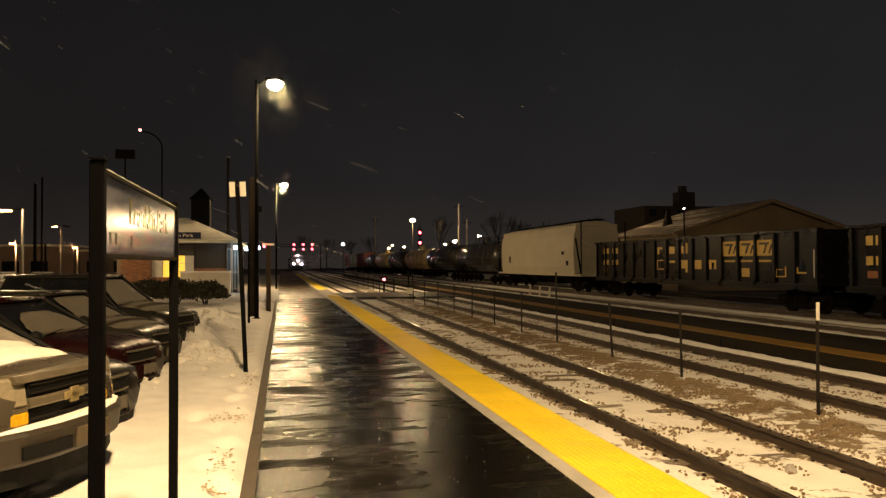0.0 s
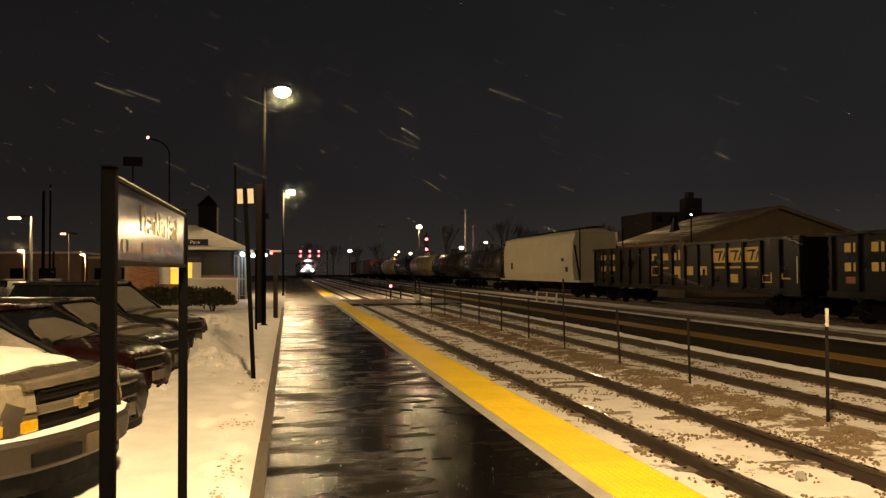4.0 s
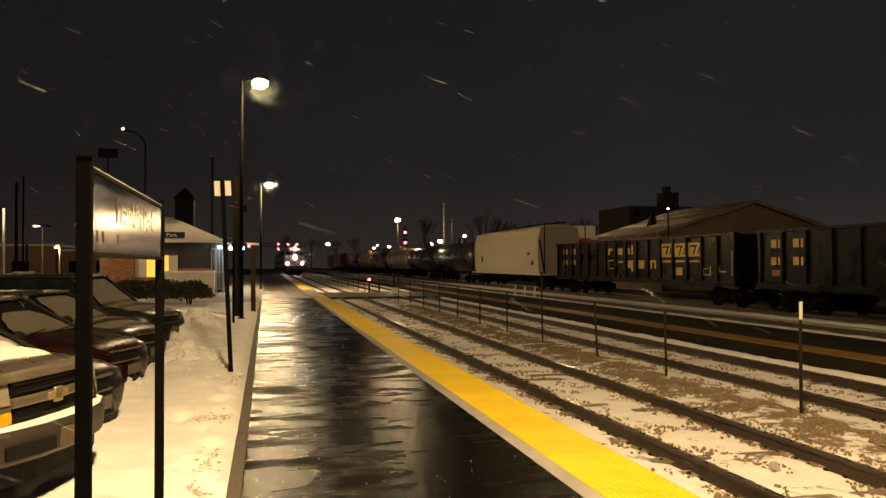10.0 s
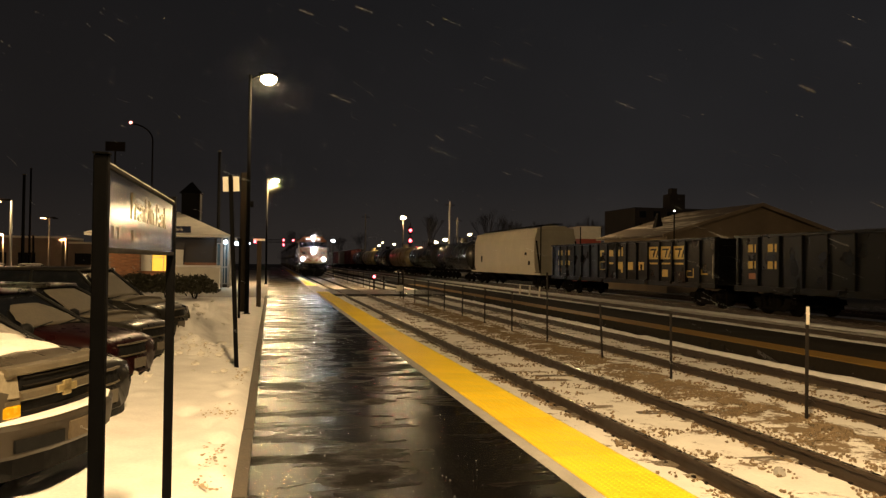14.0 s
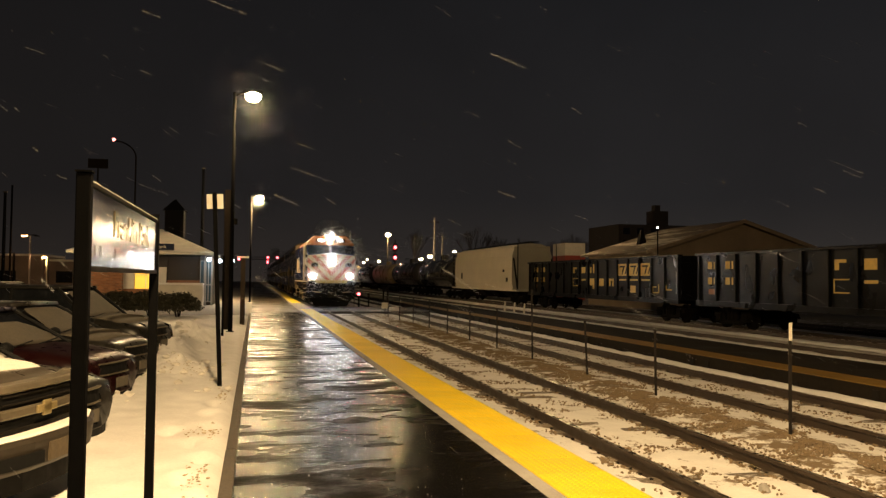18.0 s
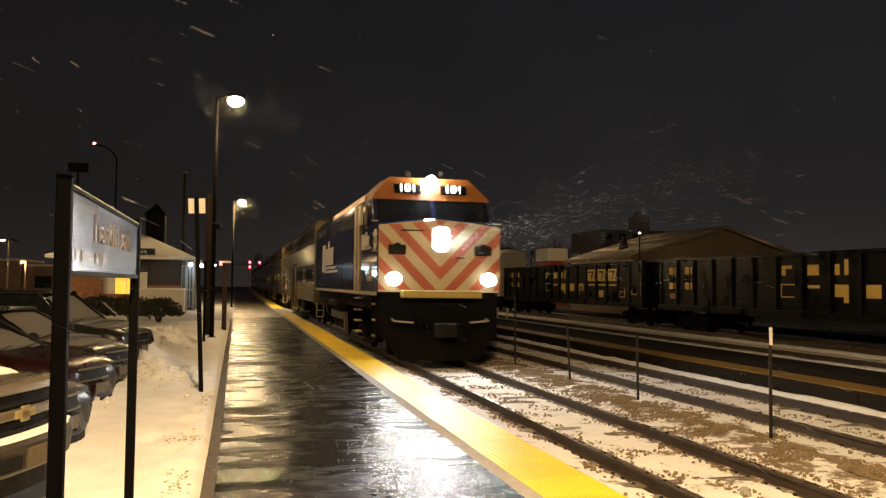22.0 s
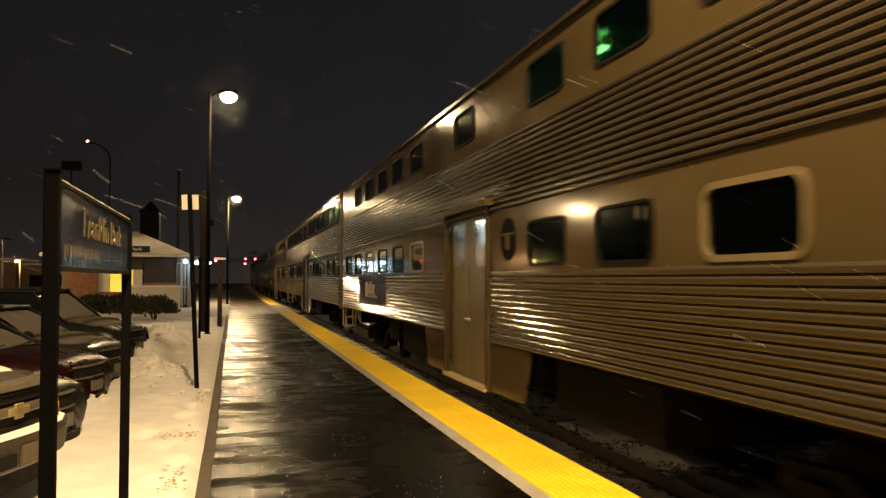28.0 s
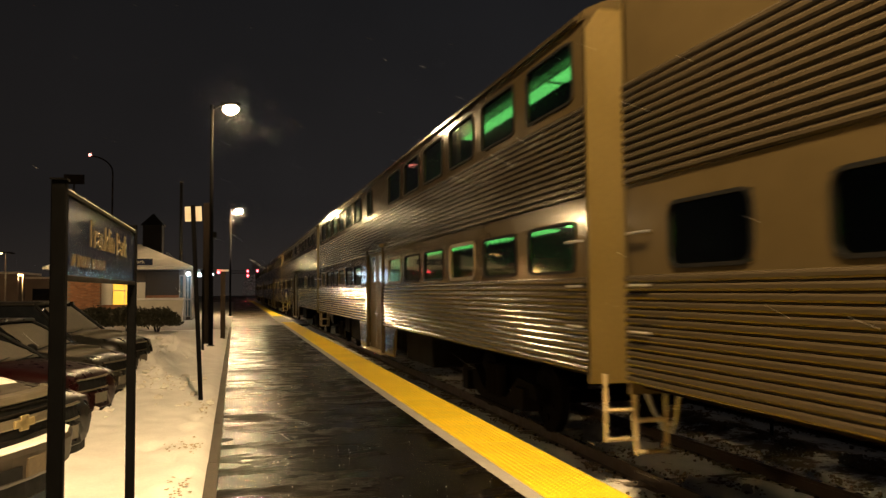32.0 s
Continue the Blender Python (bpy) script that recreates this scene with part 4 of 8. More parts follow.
for x, z in ((-2.81, 2.86), (-2.15, 2.78), (-1.42, 2.8)):
    t = thing("canopy_lamp", "small cool white lamp under the canopy", "lamp", pose(x, 51.6, z), group="canopy lamps")
    bm = bmesh.new()
    bmesh.ops.create_uvsphere(bm, u_segments=12, v_segments=8, radius=0.12)
    part("globe", bm, LAMP_COOL, t, smooth=True)
    bm = bmesh.new()
    tube(bm, (0, 0, 0.12), (0, 0, 3.14 - z), 0.02, 0.02, 6)
    part("stem", bm, ZINC, t)
bm = bmesh.new()
box(bm, -3.2, -1.1, 51.35, 51.9, 3.14, 3.22)
part("canopy", bm, DARK_WALL, station, "thin canopy beam")

# evergreen shrubs before the wall
def shrub(at, w, l, h, seed):
    rng = random.Random(seed)
    t = thing("shrub", "dark clipped evergreen shrub in the snow", "shrub", at, group="shrubs")
    bm = bmesh.new()
    for k in range(7):
        a = rng.uniform(0, math.tau)
        tube(bm, (0, 0, -0.15), (0.3 * w * math.cos(a), 0.3 * l * math.sin(a), h * 0.6), 0.03, 0.012, 5)
    part("stems", bm, DARK_STEEL, t)
    verts, faces = [], []
    for k in range(3000):
        a, u, r = rng.uniform(0, math.tau), rng.uniform(-0.25, 1), rng.uniform(0.75, 1.05) + 0.16 * math.sin(5 * seed + k)
        e = math.sqrt(max(0, 1 - max(0, u) ** 2)) * r
        c = Vector((w * e * math.cos(a), l * e * math.sin(a), h * 0.5 + h * 0.5 * u * r))
        s = rng.uniform(0.05, 0.11)
        d1 = Vector((rng.gauss(0, 1), rng.gauss(0, 1), rng.gauss(0, 1))).normalized() * s
        d2 = Vector((rng.gauss(0, 1), rng.gauss(0, 1), rng.gauss(0, 1))).normalized() * s
        i = len(verts)
        verts += [tuple(c), tuple(c + d1), tuple(c + d1 + d2), tuple(c + d2)]
        faces.append((i, i + 1, i + 2, i + 3))
    me = bpy.data.meshes.new("foliage")
    me.from_pydata(verts, [], faces)
    me.materials.append(material("evergreen_leaves", (0.030, 0.028, 0.012), 0.7, vary=0.4, scale=8, fine=40, bump=0))
    ob = new("foliage", me)
    ob.parent = t
    ob["kind"] = "stuff"


for k, (x, y, w, l, h) in enumerate(((-3.25, 36.5, 0.85, 1.1, 1.05), (-4.5, 37.0, 0.9, 1.1, 1.1), (-5.8, 37.6, 0.95, 1.1, 1.1), (-7.1, 38.0, 0.9, 1.0, 1.0))):
    shrub(pose(x, y, -0.05), w, l, h, k + 1)


# ---- beyond the car park ----
def lot_lamp(at, h, reach, strength, label, double=False):
    t = thing("car_park_lamp", label, "street lamp", at, group="car park lamps")
    bm = bmesh.new()
    tube(bm, (0, 0, -0.1), (0, 0, h), 0.09, 0.07, 8)
    part("pole", bm, ZINC, t, smooth=True)
    for s in ((-1, 1) if double else (-1,)):
        bm = bmesh.new()
        box(bm, min(0, s * reach), max(0, s * reach), -0.06, 0.06, h - 0.04, h + 0.06)
        arm = part("arm", bm, DARK_STEEL, t)
        bm = bmesh.new()
        box(bm, s * reach - 0.28, s * reach + 0.28, -0.18, 0.18, h - 0.14, h - 0.04)
        bevelled(bm, 0.04, 2)
        if s < 0:
            part("lens", bm, glow("car_park_lens", (1.0, 0.55, 0.22), strength), arm, "glowing lens")
        else:
            part("lens", bm, DARK_STEEL, arm)
    return t


lot_lamp(pose(-13.19, 45, 0), 4.7, 0.8, 14, "dark lamp post with a dim warm lamp in the car park")
lot_lamp(pose(-22.68, 90, 0), 5.9, 0.6, 14, "double-headed lamp post, one head lit", True)
lot_lamp(pose(-27.04, 90, 0), 4.1, 0.3, 70, "low sodium lamp burning orange")
lot_lamp(pose(-25.74, 110, 0), 4.1, 0.3, 80, "low sodium lamp burning orange")
for x, y, h in ((-24.2, 90, 4.0), (-4.16, 66, 10.4), (-30.0, 110, 13.0), (-19.6, 70, 8.4)):
    t = thing("utility_pole", "dark timber utility pole", "pole", pose(x, y, 0))
    bm = bmesh.new()
    tube(bm, (0, 0, -0.1), (0, 0, h), 0.15, 0.11, 8)
    part("shaft", bm, BLACK_STEEL, t, smooth=True)
    bm = bmesh.new()
    box(bm, -0.14, 0.14, -0.14, 0.14, h - 0.02, h + 0.05)
    part("cap", bm, DARK_WALL, t)
DIM_WALL = material("dim_facade", (0.22, 0.18, 0.15), 0.85, vary=0.25, scale=0.5, fine=6, bump=0.2)
for x0, x1, y, h in ((-62, -31, 130, 4.6), (-31, -20, 134, 3.9), (-19, -9, 128, 4.4), (-90, -62, 140, 6.5)):
    b = thing("shop_building", "low flat-roofed shop building across the car park", "building")
    bm = bmesh.new()
    box(bm, x0, x1, y, y + 14, -0.3, h)
    part("wall", bm, DIM_WALL, b)
    bm = bmesh.new()
    box(bm, x0 - 0.1, x1 + 0.1, y - 0.15, y + 14, h, h + 0.3)
    part("roof", bm, ROOF_SNOW, b)
    for k in range(int((x1 - x0) / 4)):
        bm = bmesh.new()
        box(bm, x0 + 1 + 4 * k, x0 + 3.4 + 4 * k, y - 0.06, y - 0.01, 0.6, 2.4)
        part("window", bm, CAR_GLASS, b)
# tall mast with a curved arm and a red beacon, and a sign box on a pole
MAST = DARK_STEEL
mast = thing("beacon_mast", "dark mast with a curved arm and a red beacon", "mast", pose(-16.8, 120, 0))
bm = bmesh.new()
tube(bm, (0, 0, -0.3), (0, 0, 18.6), 0.14, 0.11, 8)
part("pole", bm, MAST, mast)
bm = bmesh.new()
last = Vector((0, 0, 18.6))
for k in range(1, 9):
    a = k / 8 * math.pi / 2
    q = Vector((-3.0 * (1 - math.cos(a)), 0, 18.6 + 2.3 * math.sin(a)))
    tube(bm, last, q, 0.11, 0.11, 6, False)
    last = q
part("arm", bm, MAST, mast)
bm = bmesh.new()
bmesh.ops.create_uvsphere(bm, u_segments=8, v_segments=6, radius=0.22)
part("beacon", bm, glow("beacon_red", (1.0, 0.25, 0.2), 8), mast, "small red beacon", at=pose(-3.0, 0, 21.05))
boxed = thing("sign_pole", "dark box sign high on a pole", "sign", pose(-21.8, 120, 0))
bm = bmesh.new()
tube(bm, (0, 0, -0.3), (0, 0, 17.0), 0.14, 0.11, 8)
part("pole", bm, MAST, boxed)
bm = bmesh.new()
box(bm, -1.3, 1.3, -0.2, 0.2, 16.9, 18.2)
part("box", bm, MAST, boxed)

# ---- between and beyond the tracks ----
FENCE = material("rusty_steel_post", (0.016, 0.012, 0.009), 0.75, metal=0.3, vary=0.4, scale=6, fine=40, bump=0.3)
rng = random.Random(11)
fence_y = [9.46, 13.2, 16.2, 19.7, 22.9, 25.9, 29.1, 32.4, 35.7, 39.2, 42.8, 58, 62, 66, 70, 75, 80, 86, 92]
for k, y in enumerate(fence_y):
    tall = 1.25 if k == 0 else 0.92 if k != 3 else 1.55
    lean = (0, -1.0, -3.4, -4.4)[k] if k < 4 else rng.uniform(-2, 2)
    t = thing("fence_post", "thin rusty steel fence post standing in the ballast" if k else "taller steel fence post with a pale reflective top", "fence post", pose(7.05 + rng.uniform(-0.02, 0.02), y, -0.34, rng.uniform(-1, 1), lean if k in (1, 2) else lean * 0.2, 0), group="fence posts")
    bm = bmesh.new()
    box(bm, -0.022, 0.022, -0.006, 0.006, -0.2, tall + 0.34)
    box(bm, -0.006, 0.006, 0.006, 0.034, -0.2, tall + 0.34)
    part("shaft", bm, FENCE, t)
    bm = bmesh.new()
    box(bm, -0.025, 0.025, -0.012, -0.007, tall + (0.10 if k == 0 else 0.28), tall + 0.342)
    part("reflector" if k == 0 else "tip", bm, WHITE if k == 0 else FENCE, t, "pale reflective top" if k == 0 else "")
bm = bmesh.new()
tube(bm, (7.06, 9.48, -0.34), (7.25, 9.7, -0.10), 0.008, 0.005, 5)
tube(bm, (7.25, 9.7, -0.10), (7.34, 9.74, -0.08), 0.006, 0.004, 5)
tagged(part("dry_stalk", bm, FENCE), "bent dry stalk at the foot of the fence post", "stalk")

small = thing("track_marker", "small white plate on a short stake", "marker", pose(7.15, 44.5, -0.34))
bm = bmesh.new()
box(bm, -0.02, 0.02, -0.02, 0.02, -0.1, 0.45)
part("stake", bm, FENCE, small)
bm = bmesh.new()
box(bm, -0.20, 0.20, -0.03, -0.021, 0.45, 0.78)
part("plate", bm, WHITE, small)
for x, y in ((14.4, 45.2), (14.4, 43.4), (14.4, 41.7)):
    t = thing("marker_post", "short white marker post by the freight track", "marker", pose(x, y, -0.25), group="marker posts")
    bm = bmesh.new()
    tube(bm, (0, 0, -0.1), (0.05, 0, 0.72), 0.055, 0.05, 8)
    part("shaft", bm, WHITE, t)
    bm = bmesh.new()
    tube(bm, (0.05, 0, 0.72), (0.052, 0, 0.75), 0.055, 0.03, 8)
    part("cap", bm, WHITE, t)
for x, y, h, lit in ((7.0, 55.0, 1.05, True), (7.9, 56.5, 1.0, False), (8.8, 55.5, 1.5, False), (9.1, 55.5, 1.5, False)):
    t = thing("crossing_post", "dark post beside the level crossing" + (" with a small red lamp" if lit else ""), "post", pose(x, y, -0.35))
    bm = bmesh.new()
    tube(bm, (0, 0, -0.1), (0, 0, h), 0.06, 0.06, 8)
    part("shaft", bm, DARK_STEEL, t)
    bm = bmesh.new()
    bmesh.ops.create_uvsphere(bm, u_segments=8, v_segments=6, radius=0.1)
    part("lamp" if lit else "cap", bm, LAMP_RED if lit else DARK_STEEL, t, at=pose(0, 0, h))

# signal bridge far down the line
bridge = thing("signal_bridge", "dark signal bridge with three red signals", "signal")
for x in (-1.6, 12.4):
    bm = bmesh.new()
    box(bm, x - 0.15, x + 0.15, 259.8, 260.1, -0.6, 8.2)
    part("leg", bm, DARK_STEEL, bridge)
bm = bmesh.new()
for z in (7.4, 8.2):
    box(bm, -1.7, 12.5, 259.9, 260.0, z - 0.08, z + 0.08)
for k in range(14):
    tube(bm, (-1.6 + k, 259.95, 7.4), (-0.6 + k, 259.95, 8.2), 0.04, 0.04, 5)
part("truss", bm, DARK_STEEL, bridge)
for x in (3.9, 6.9, 9.7):
    bm = bmesh.new()
    box(bm, x - 0.45, x + 0.45, 259.6, 259.8, 6.0, 8.9)
    bevelled(bm, 0.1)
    headp = part("signal_head", bm, BLACK_STEEL, bridge)
    for z in (6.6, 8.1):
        bm = bmesh.new()
        tube(bm, (x, 259.45, z), (x, 259.6, z), 0.30, 0.30, 14)
        part("lens", bm, LAMP_RED, headp, "glowing red lens")


def far_lamp(x, y, z, color, strength, size=0.3, label="distant yard lamp on a tall pole"):
    t = thing("yard_lamp", label, "street lamp", pose(x, y, 0), group="yard lamps")
    bm = bmesh.new()
    tube(bm, (0, 0, -0.5), (0, 0, z - size * 0.6), 0.12, 0.08, 6)
    part("pole", bm, DARK_STEEL, t)
    bm = bmesh.new()
    made = bmesh.ops.create_uvsphere(bm, u_segments=10, v_segments=6, radius=size)["verts"]
    for v in made:
        v.co = Vector((v.co.x * 1.3, v.co.y, v.co.z * 0.8 + z))
    part("lens", bm, glow("yard_lens", color, strength), t, "glowing lens")


AMB, COOLW = (1.0, 0.74, 0.42), (0.85, 0.92, 1.0)
for x, y, z, c, s, r in ((24.54, 150, 10.1, AMB, 40, 0.42), (16.62, 220, 7.2, COOLW, 30, 0.42), (50.2, 200, 8.9, AMB, 25, 0.36), (39.35, 180, 6.9, AMB, 45, 0.42),
                      (37.2, 180, 6.3, AMB, 35, 0.36), (30.5, 200, 6.1, AMB, 16, 0.3), (29.3, 220, 6.1, AMB, 14, 0.3), (33.0, 240, 7.4, AMB, 14, 0.28), (60.5, 62, 7.4, COOLW, 10, 0.10)):
    far_lamp(x, y, z, c, s, r)
sig = thing("mast_signal", "dark mast signal showing two red lights", "signal", pose(22.49, 130, 0))
bm = bmesh.new()
tube(bm, (0, 0, -0.5), (0, 0, 8.2), 0.1, 0.08, 8)
part("mast", bm, DARK_STEEL, sig)
for z in (5.26, 6.94):
    bm = bmesh.new()
    box(bm, -0.35, 0.35, -0.05, 0.1, z - 0.6, z + 0.6)
    hp = part("signal_head", bm, BLACK_STEEL, sig)
    bm = bmesh.new()
    tube(bm, (0, -0.25, z), (0, -0.05, z), 0.22, 0.22, 10)
    part("lens", bm, LAMP_RED, hp)
for x, y, h in ((33.6, 150, 13.5), (37.5, 160, 11.0), (22.0, 190, 13.0)):
    t = thing("utility_pole", "tall pale utility pole beyond the freight cars", "pole", pose(x, y, 0))
    bm = bmesh.new()
    tube(bm, (0, 0, -0.5), (0, 0, h), 0.2, 0.14, 8)
    part("shaft", bm, CONCRETE, t)
    bm = bmesh.new()
    box(bm, -0.9, 0.9, -0.05, 0.05, h - 0.8, h - 0.65)
    part("crossarm", bm, DARK_STEEL, t)

# warehouse with a broad gable
SHEET = material("warehouse_sheeting", (0.34, 0.26, 0.17), 0.75, vary=0.2, scale=0.7, fine=8, bump=0.15)
ware = thing("warehouse", "long warehouse with a broad gable and a snow-streaked roof", "warehouse")
GX, GY, GL = 41.4, 62.0, 13.0
bm = bmesh.new()
extrude_profile(bm, ((GX - 8.6, -0.6), (GX + 8.6, -0.6), (GX + 8.6, 4.30), (GX, 6.95), (GX - 8.6, 4.30)), GY, GY + GL)
part("wall", bm, SHEET, ware)
ROOF = material("streaked_roof", (0.11, 0.085, 0.06), 0.8, vary=0.3, scale=1.0, fine=10, bump=0.2, second=(0.62, 0.57, 0.48), cover=0.44, stretch=(0.5, 0.06, 0.5))
for s in (-1, 1):
    bm = bmesh.new()
    extrude_profile(bm, ((GX, 7.0), (GX + s * 9.3, 4.13), (GX + s * 9.3, 4.33), (GX, 7.22)), GY - 0.6, GY + GL + 0.5)
    part("roof", bm, ROOF, ware)
    bm = bmesh.new()
    extrude_profile(bm, ((GX, 6.95), (GX + s * 9.3, 4.08), (GX + s * 9.35, 4.36), (GX, 7.26)), GY - 0.72, GY - 0.6)
    part("barge_board", bm, SHEET, ware)
bm = bmesh.new()
tube(bm, (GX - 8.5, GY - 1.0, 0), (GX - 8.5, GY - 1.0, 6.25), 0.06, 0.06, 6)
part("wall_lamp_pole", bm, DARK_STEEL, ware)
bm = bmesh.new()
bmesh.ops.create_uvsphere(bm, u_segments=8, v_segments=6, radius=0.09)
part("wall_lamp", bm, glow("wall_lamp_glass", (1.0, 0.9, 0.75), 10), ware, at=pose(GX - 8.5, GY - 1.0, 6.3))
bm = bmesh.new()
loft(bm, [[(GX - 6.6, GY + 6, 4.6), (GX - 5.6, GY + 6, 4.6), (GX - 5.6, GY + 7, 4.6), (GX - 6.6, GY + 7, 4.6)], [(GX - 6.2, GY + 6.4, 6.6), (GX - 6.0, GY + 6.4, 6.6), (GX - 6.0, GY + 6.6, 6.6), (GX - 6.2, GY + 6.6, 6.6)]])
part("roof_vent", bm, DARK_STEEL, ware)
# a beige shed with a red door end behind the freight cars
shed = thing("yard_shed", "small beige shed with a red base beyond the freight cars", "shed", pose(37.6, 90.0, 0))
bm = bmesh.new()
box(bm, -1.3, 1.3, 0, 4, 4.8, 6.3)
part("upper_wall", bm, CONCRETE_PALE, shed)
bm = bmesh.new()
box(bm, -1.3, 1.3, 0, 4, -0.6, 4.8)
part("lower_wall", bm, material("red_sheeting", (0.28, 0.05, 0.03), 0.7, vary=0.2, scale=2, fine=20, bump=0.1), shed)
# flats behind
FLATS = material("flats_brick", (0.08, 0.068, 0.06), 0.9, vary=0.3, scale=0.3, fine=4, bump=0.1)
flats = thing("apartment_block", "dark apartment block with a roof house, few lights", "building")
bm = bmesh.new()
box(bm, 77, 104, 160, 176, -0.6, 14.2)
part("wall", bm, FLATS, flats)
bm = bmesh.new()
box(bm, 86.2, 90.0, 162, 165, 14.2, 17.5)
part("roof_house", bm, FLATS, flats)
bm = bmesh.new()
box(bm, 87.2, 88.6, 163, 164.5, 17.5, 18.9)
part("chimney", bm, FLATS, flats)
for fl in range(5):
    for k in range(8):
        bm = bmesh.new()
        box(bm, 78.1 + 3.3 * k, 79.6 + 3.3 * k, 159.93, 159.99, 1.2 + 2.7 * fl, 2.6 + 2.7 * fl)
        part("window", bm, CAR_GLASS, flats)
# bare trees behind the far cars
def bare_tree(at, h, seed):
    rng = random.Random(seed)
    t = thing("bare_tree", "bare leafless tree against the night sky", "tree", at, group="bare trees")
    bm = bmesh.new()
    tube(bm, (0, 0, -0.6), (0, 0, h * 0.4), 0.22, 0.16, 7)
    part("trunk", bm, DARK_WALL, t)
    bm = bmesh.new()

    def grow(a, d, r, n):
        b = a + d
        tube(bm, a, b, r, r * 0.6, 5, False)
        if n:
            for k in range(3):
                q = Vector((rng.gauss(0, 0.45), rng.gauss(0, 0.45), rng.uniform(0.2, 0.7)))
                grow(b, (d.normalized() + q).normalized() * d.length * rng.uniform(0.6, 0.85), r * 0.6, n - 1)
    for k in range(4):
        grow(Vector((0, 0, h * 0.36)), Vector((rng.gauss(0, 0.5), rng.gauss(0, 0.5), 1)).normalized() * h * 0.25, 0.1, 4)
    part("crown", bm, DARK_WALL, t)


for k, (x, y, h) in enumerate(((34, 120, 8.5), (41, 125, 9), (48, 118, 8), (28, 140, 9), (57, 135, 9), (24, 268, 9), (9, 280, 11), (16, 290, 10), (31, 272, 10))):
    bare_tree(pose(x, y, 0), h, k)

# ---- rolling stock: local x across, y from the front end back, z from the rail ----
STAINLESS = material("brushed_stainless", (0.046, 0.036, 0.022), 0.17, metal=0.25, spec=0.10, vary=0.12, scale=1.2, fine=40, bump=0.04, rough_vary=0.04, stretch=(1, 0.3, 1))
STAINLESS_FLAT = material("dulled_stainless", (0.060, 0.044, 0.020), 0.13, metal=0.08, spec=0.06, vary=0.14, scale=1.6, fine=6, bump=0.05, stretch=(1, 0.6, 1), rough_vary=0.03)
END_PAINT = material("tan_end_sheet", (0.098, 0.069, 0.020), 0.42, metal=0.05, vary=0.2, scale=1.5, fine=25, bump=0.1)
LOCO_BLUE = material("locomotive_blue", (0.015, 0.021, 0.064), 0.08, vary=0.18, scale=1.2, fine=8, bump=0.02, spec=0.18, rough_vary=0.02)
LOCO_ORANGE = material("locomotive_orange", (0.25, 0.085, 0.015), 0.5, vary=0.14, scale=2, fine=30, bump=0.04)
LOCO_CREAM = material("locomotive_cream", (0.37, 0.30, 0.175), 0.45, vary=0.12, scale=2.5, fine=30, bump=0.05)
STRIPE_RED = material("chevron_red", (0.30, 0.075, 0.035), 0.42, vary=0.16, scale=2.5, fine=30, bump=0.04)
GRIME = material("road_grime", (0.006, 0.005, 0.004), 0.9, spec=0.04, vary=0.4, scale=2.5, fine=25, bump=0.4)
GRIME_PALE = material("salted_grime", (0.006, 0.0045, 0.003), 0.8, spec=0.2, vary=0.3, scale=2, fine=20, bump=0.3)
TANK_TAN = material("salted_tan_steel", (0.028, 0.020, 0.011), 0.6, vary=0.3, scale=2, fine=25, bump=0.15)
CAB_GLASS = material("cab_glass", (0.010, 0.011, 0.013), 0.08, vary=0.2, scale=3, fine=20, bump=0.0)
LEDGE = material("ledge_yellow", (0.30, 0.22, 0.05), 0.5, vary=0.2, scale=4, fine=30, bump=0.1)
FRAME_PALE = material("pale_window_frame", (0.12, 0.092, 0.045), 0.5, spec=0.2, vary=0.15, scale=3, fine=30, bump=0.05)
GASKET = material("rubber_gasket", (0.006, 0.006, 0.006), 0.8, spec=0.08, vary=0.2, scale=8, fine=40, bump=0.05)
BEAM = glow("headlamp_filament", (1.0, 0.97, 0.90), 2200)
BEAM_FAR = glow("far_beam_filament", (1.0, 0.97, 0.92), 100000)
DITCH = glow("ditch_lamp_filament", (1.0, 0.96, 0.86), 480)
# tube walls given a glow, so each lamp stays bright from the side
BOWL_GLOW = glow("glowing_lamp_bowl", (1.0, 0.98, 0.94), 14)
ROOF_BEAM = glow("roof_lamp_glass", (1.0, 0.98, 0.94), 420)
# flat rims that glow in place of the lamps' glare
DITCH_GLARE = glow("ditch_lamp_glare_rim", (1.0, 0.97, 0.92), 220)
RIM_GLARE = glow("headlamp_glare_rim", (1.0, 0.98, 0.94), 400)
BOARD_LIT = glow("number_board_light", (1.0, 0.97, 0.92), 4.0)


def window_glass():
    m = bpy.data.materials.new("tinted_window_glass")
    m.use_nodes = True
    b = m.node_tree.nodes["Principled BSDF"]
    b.inputs["Base Color"].default_value = (0.035, 0.15, 0.045, 1)
    b.inputs["Roughness"].default_value = 0.05
    b.inputs["Transmission Weight"].default_value = 1.0
    b.inputs["IOR"].default_value = 1.45
    return m


GLASS = window_glass()


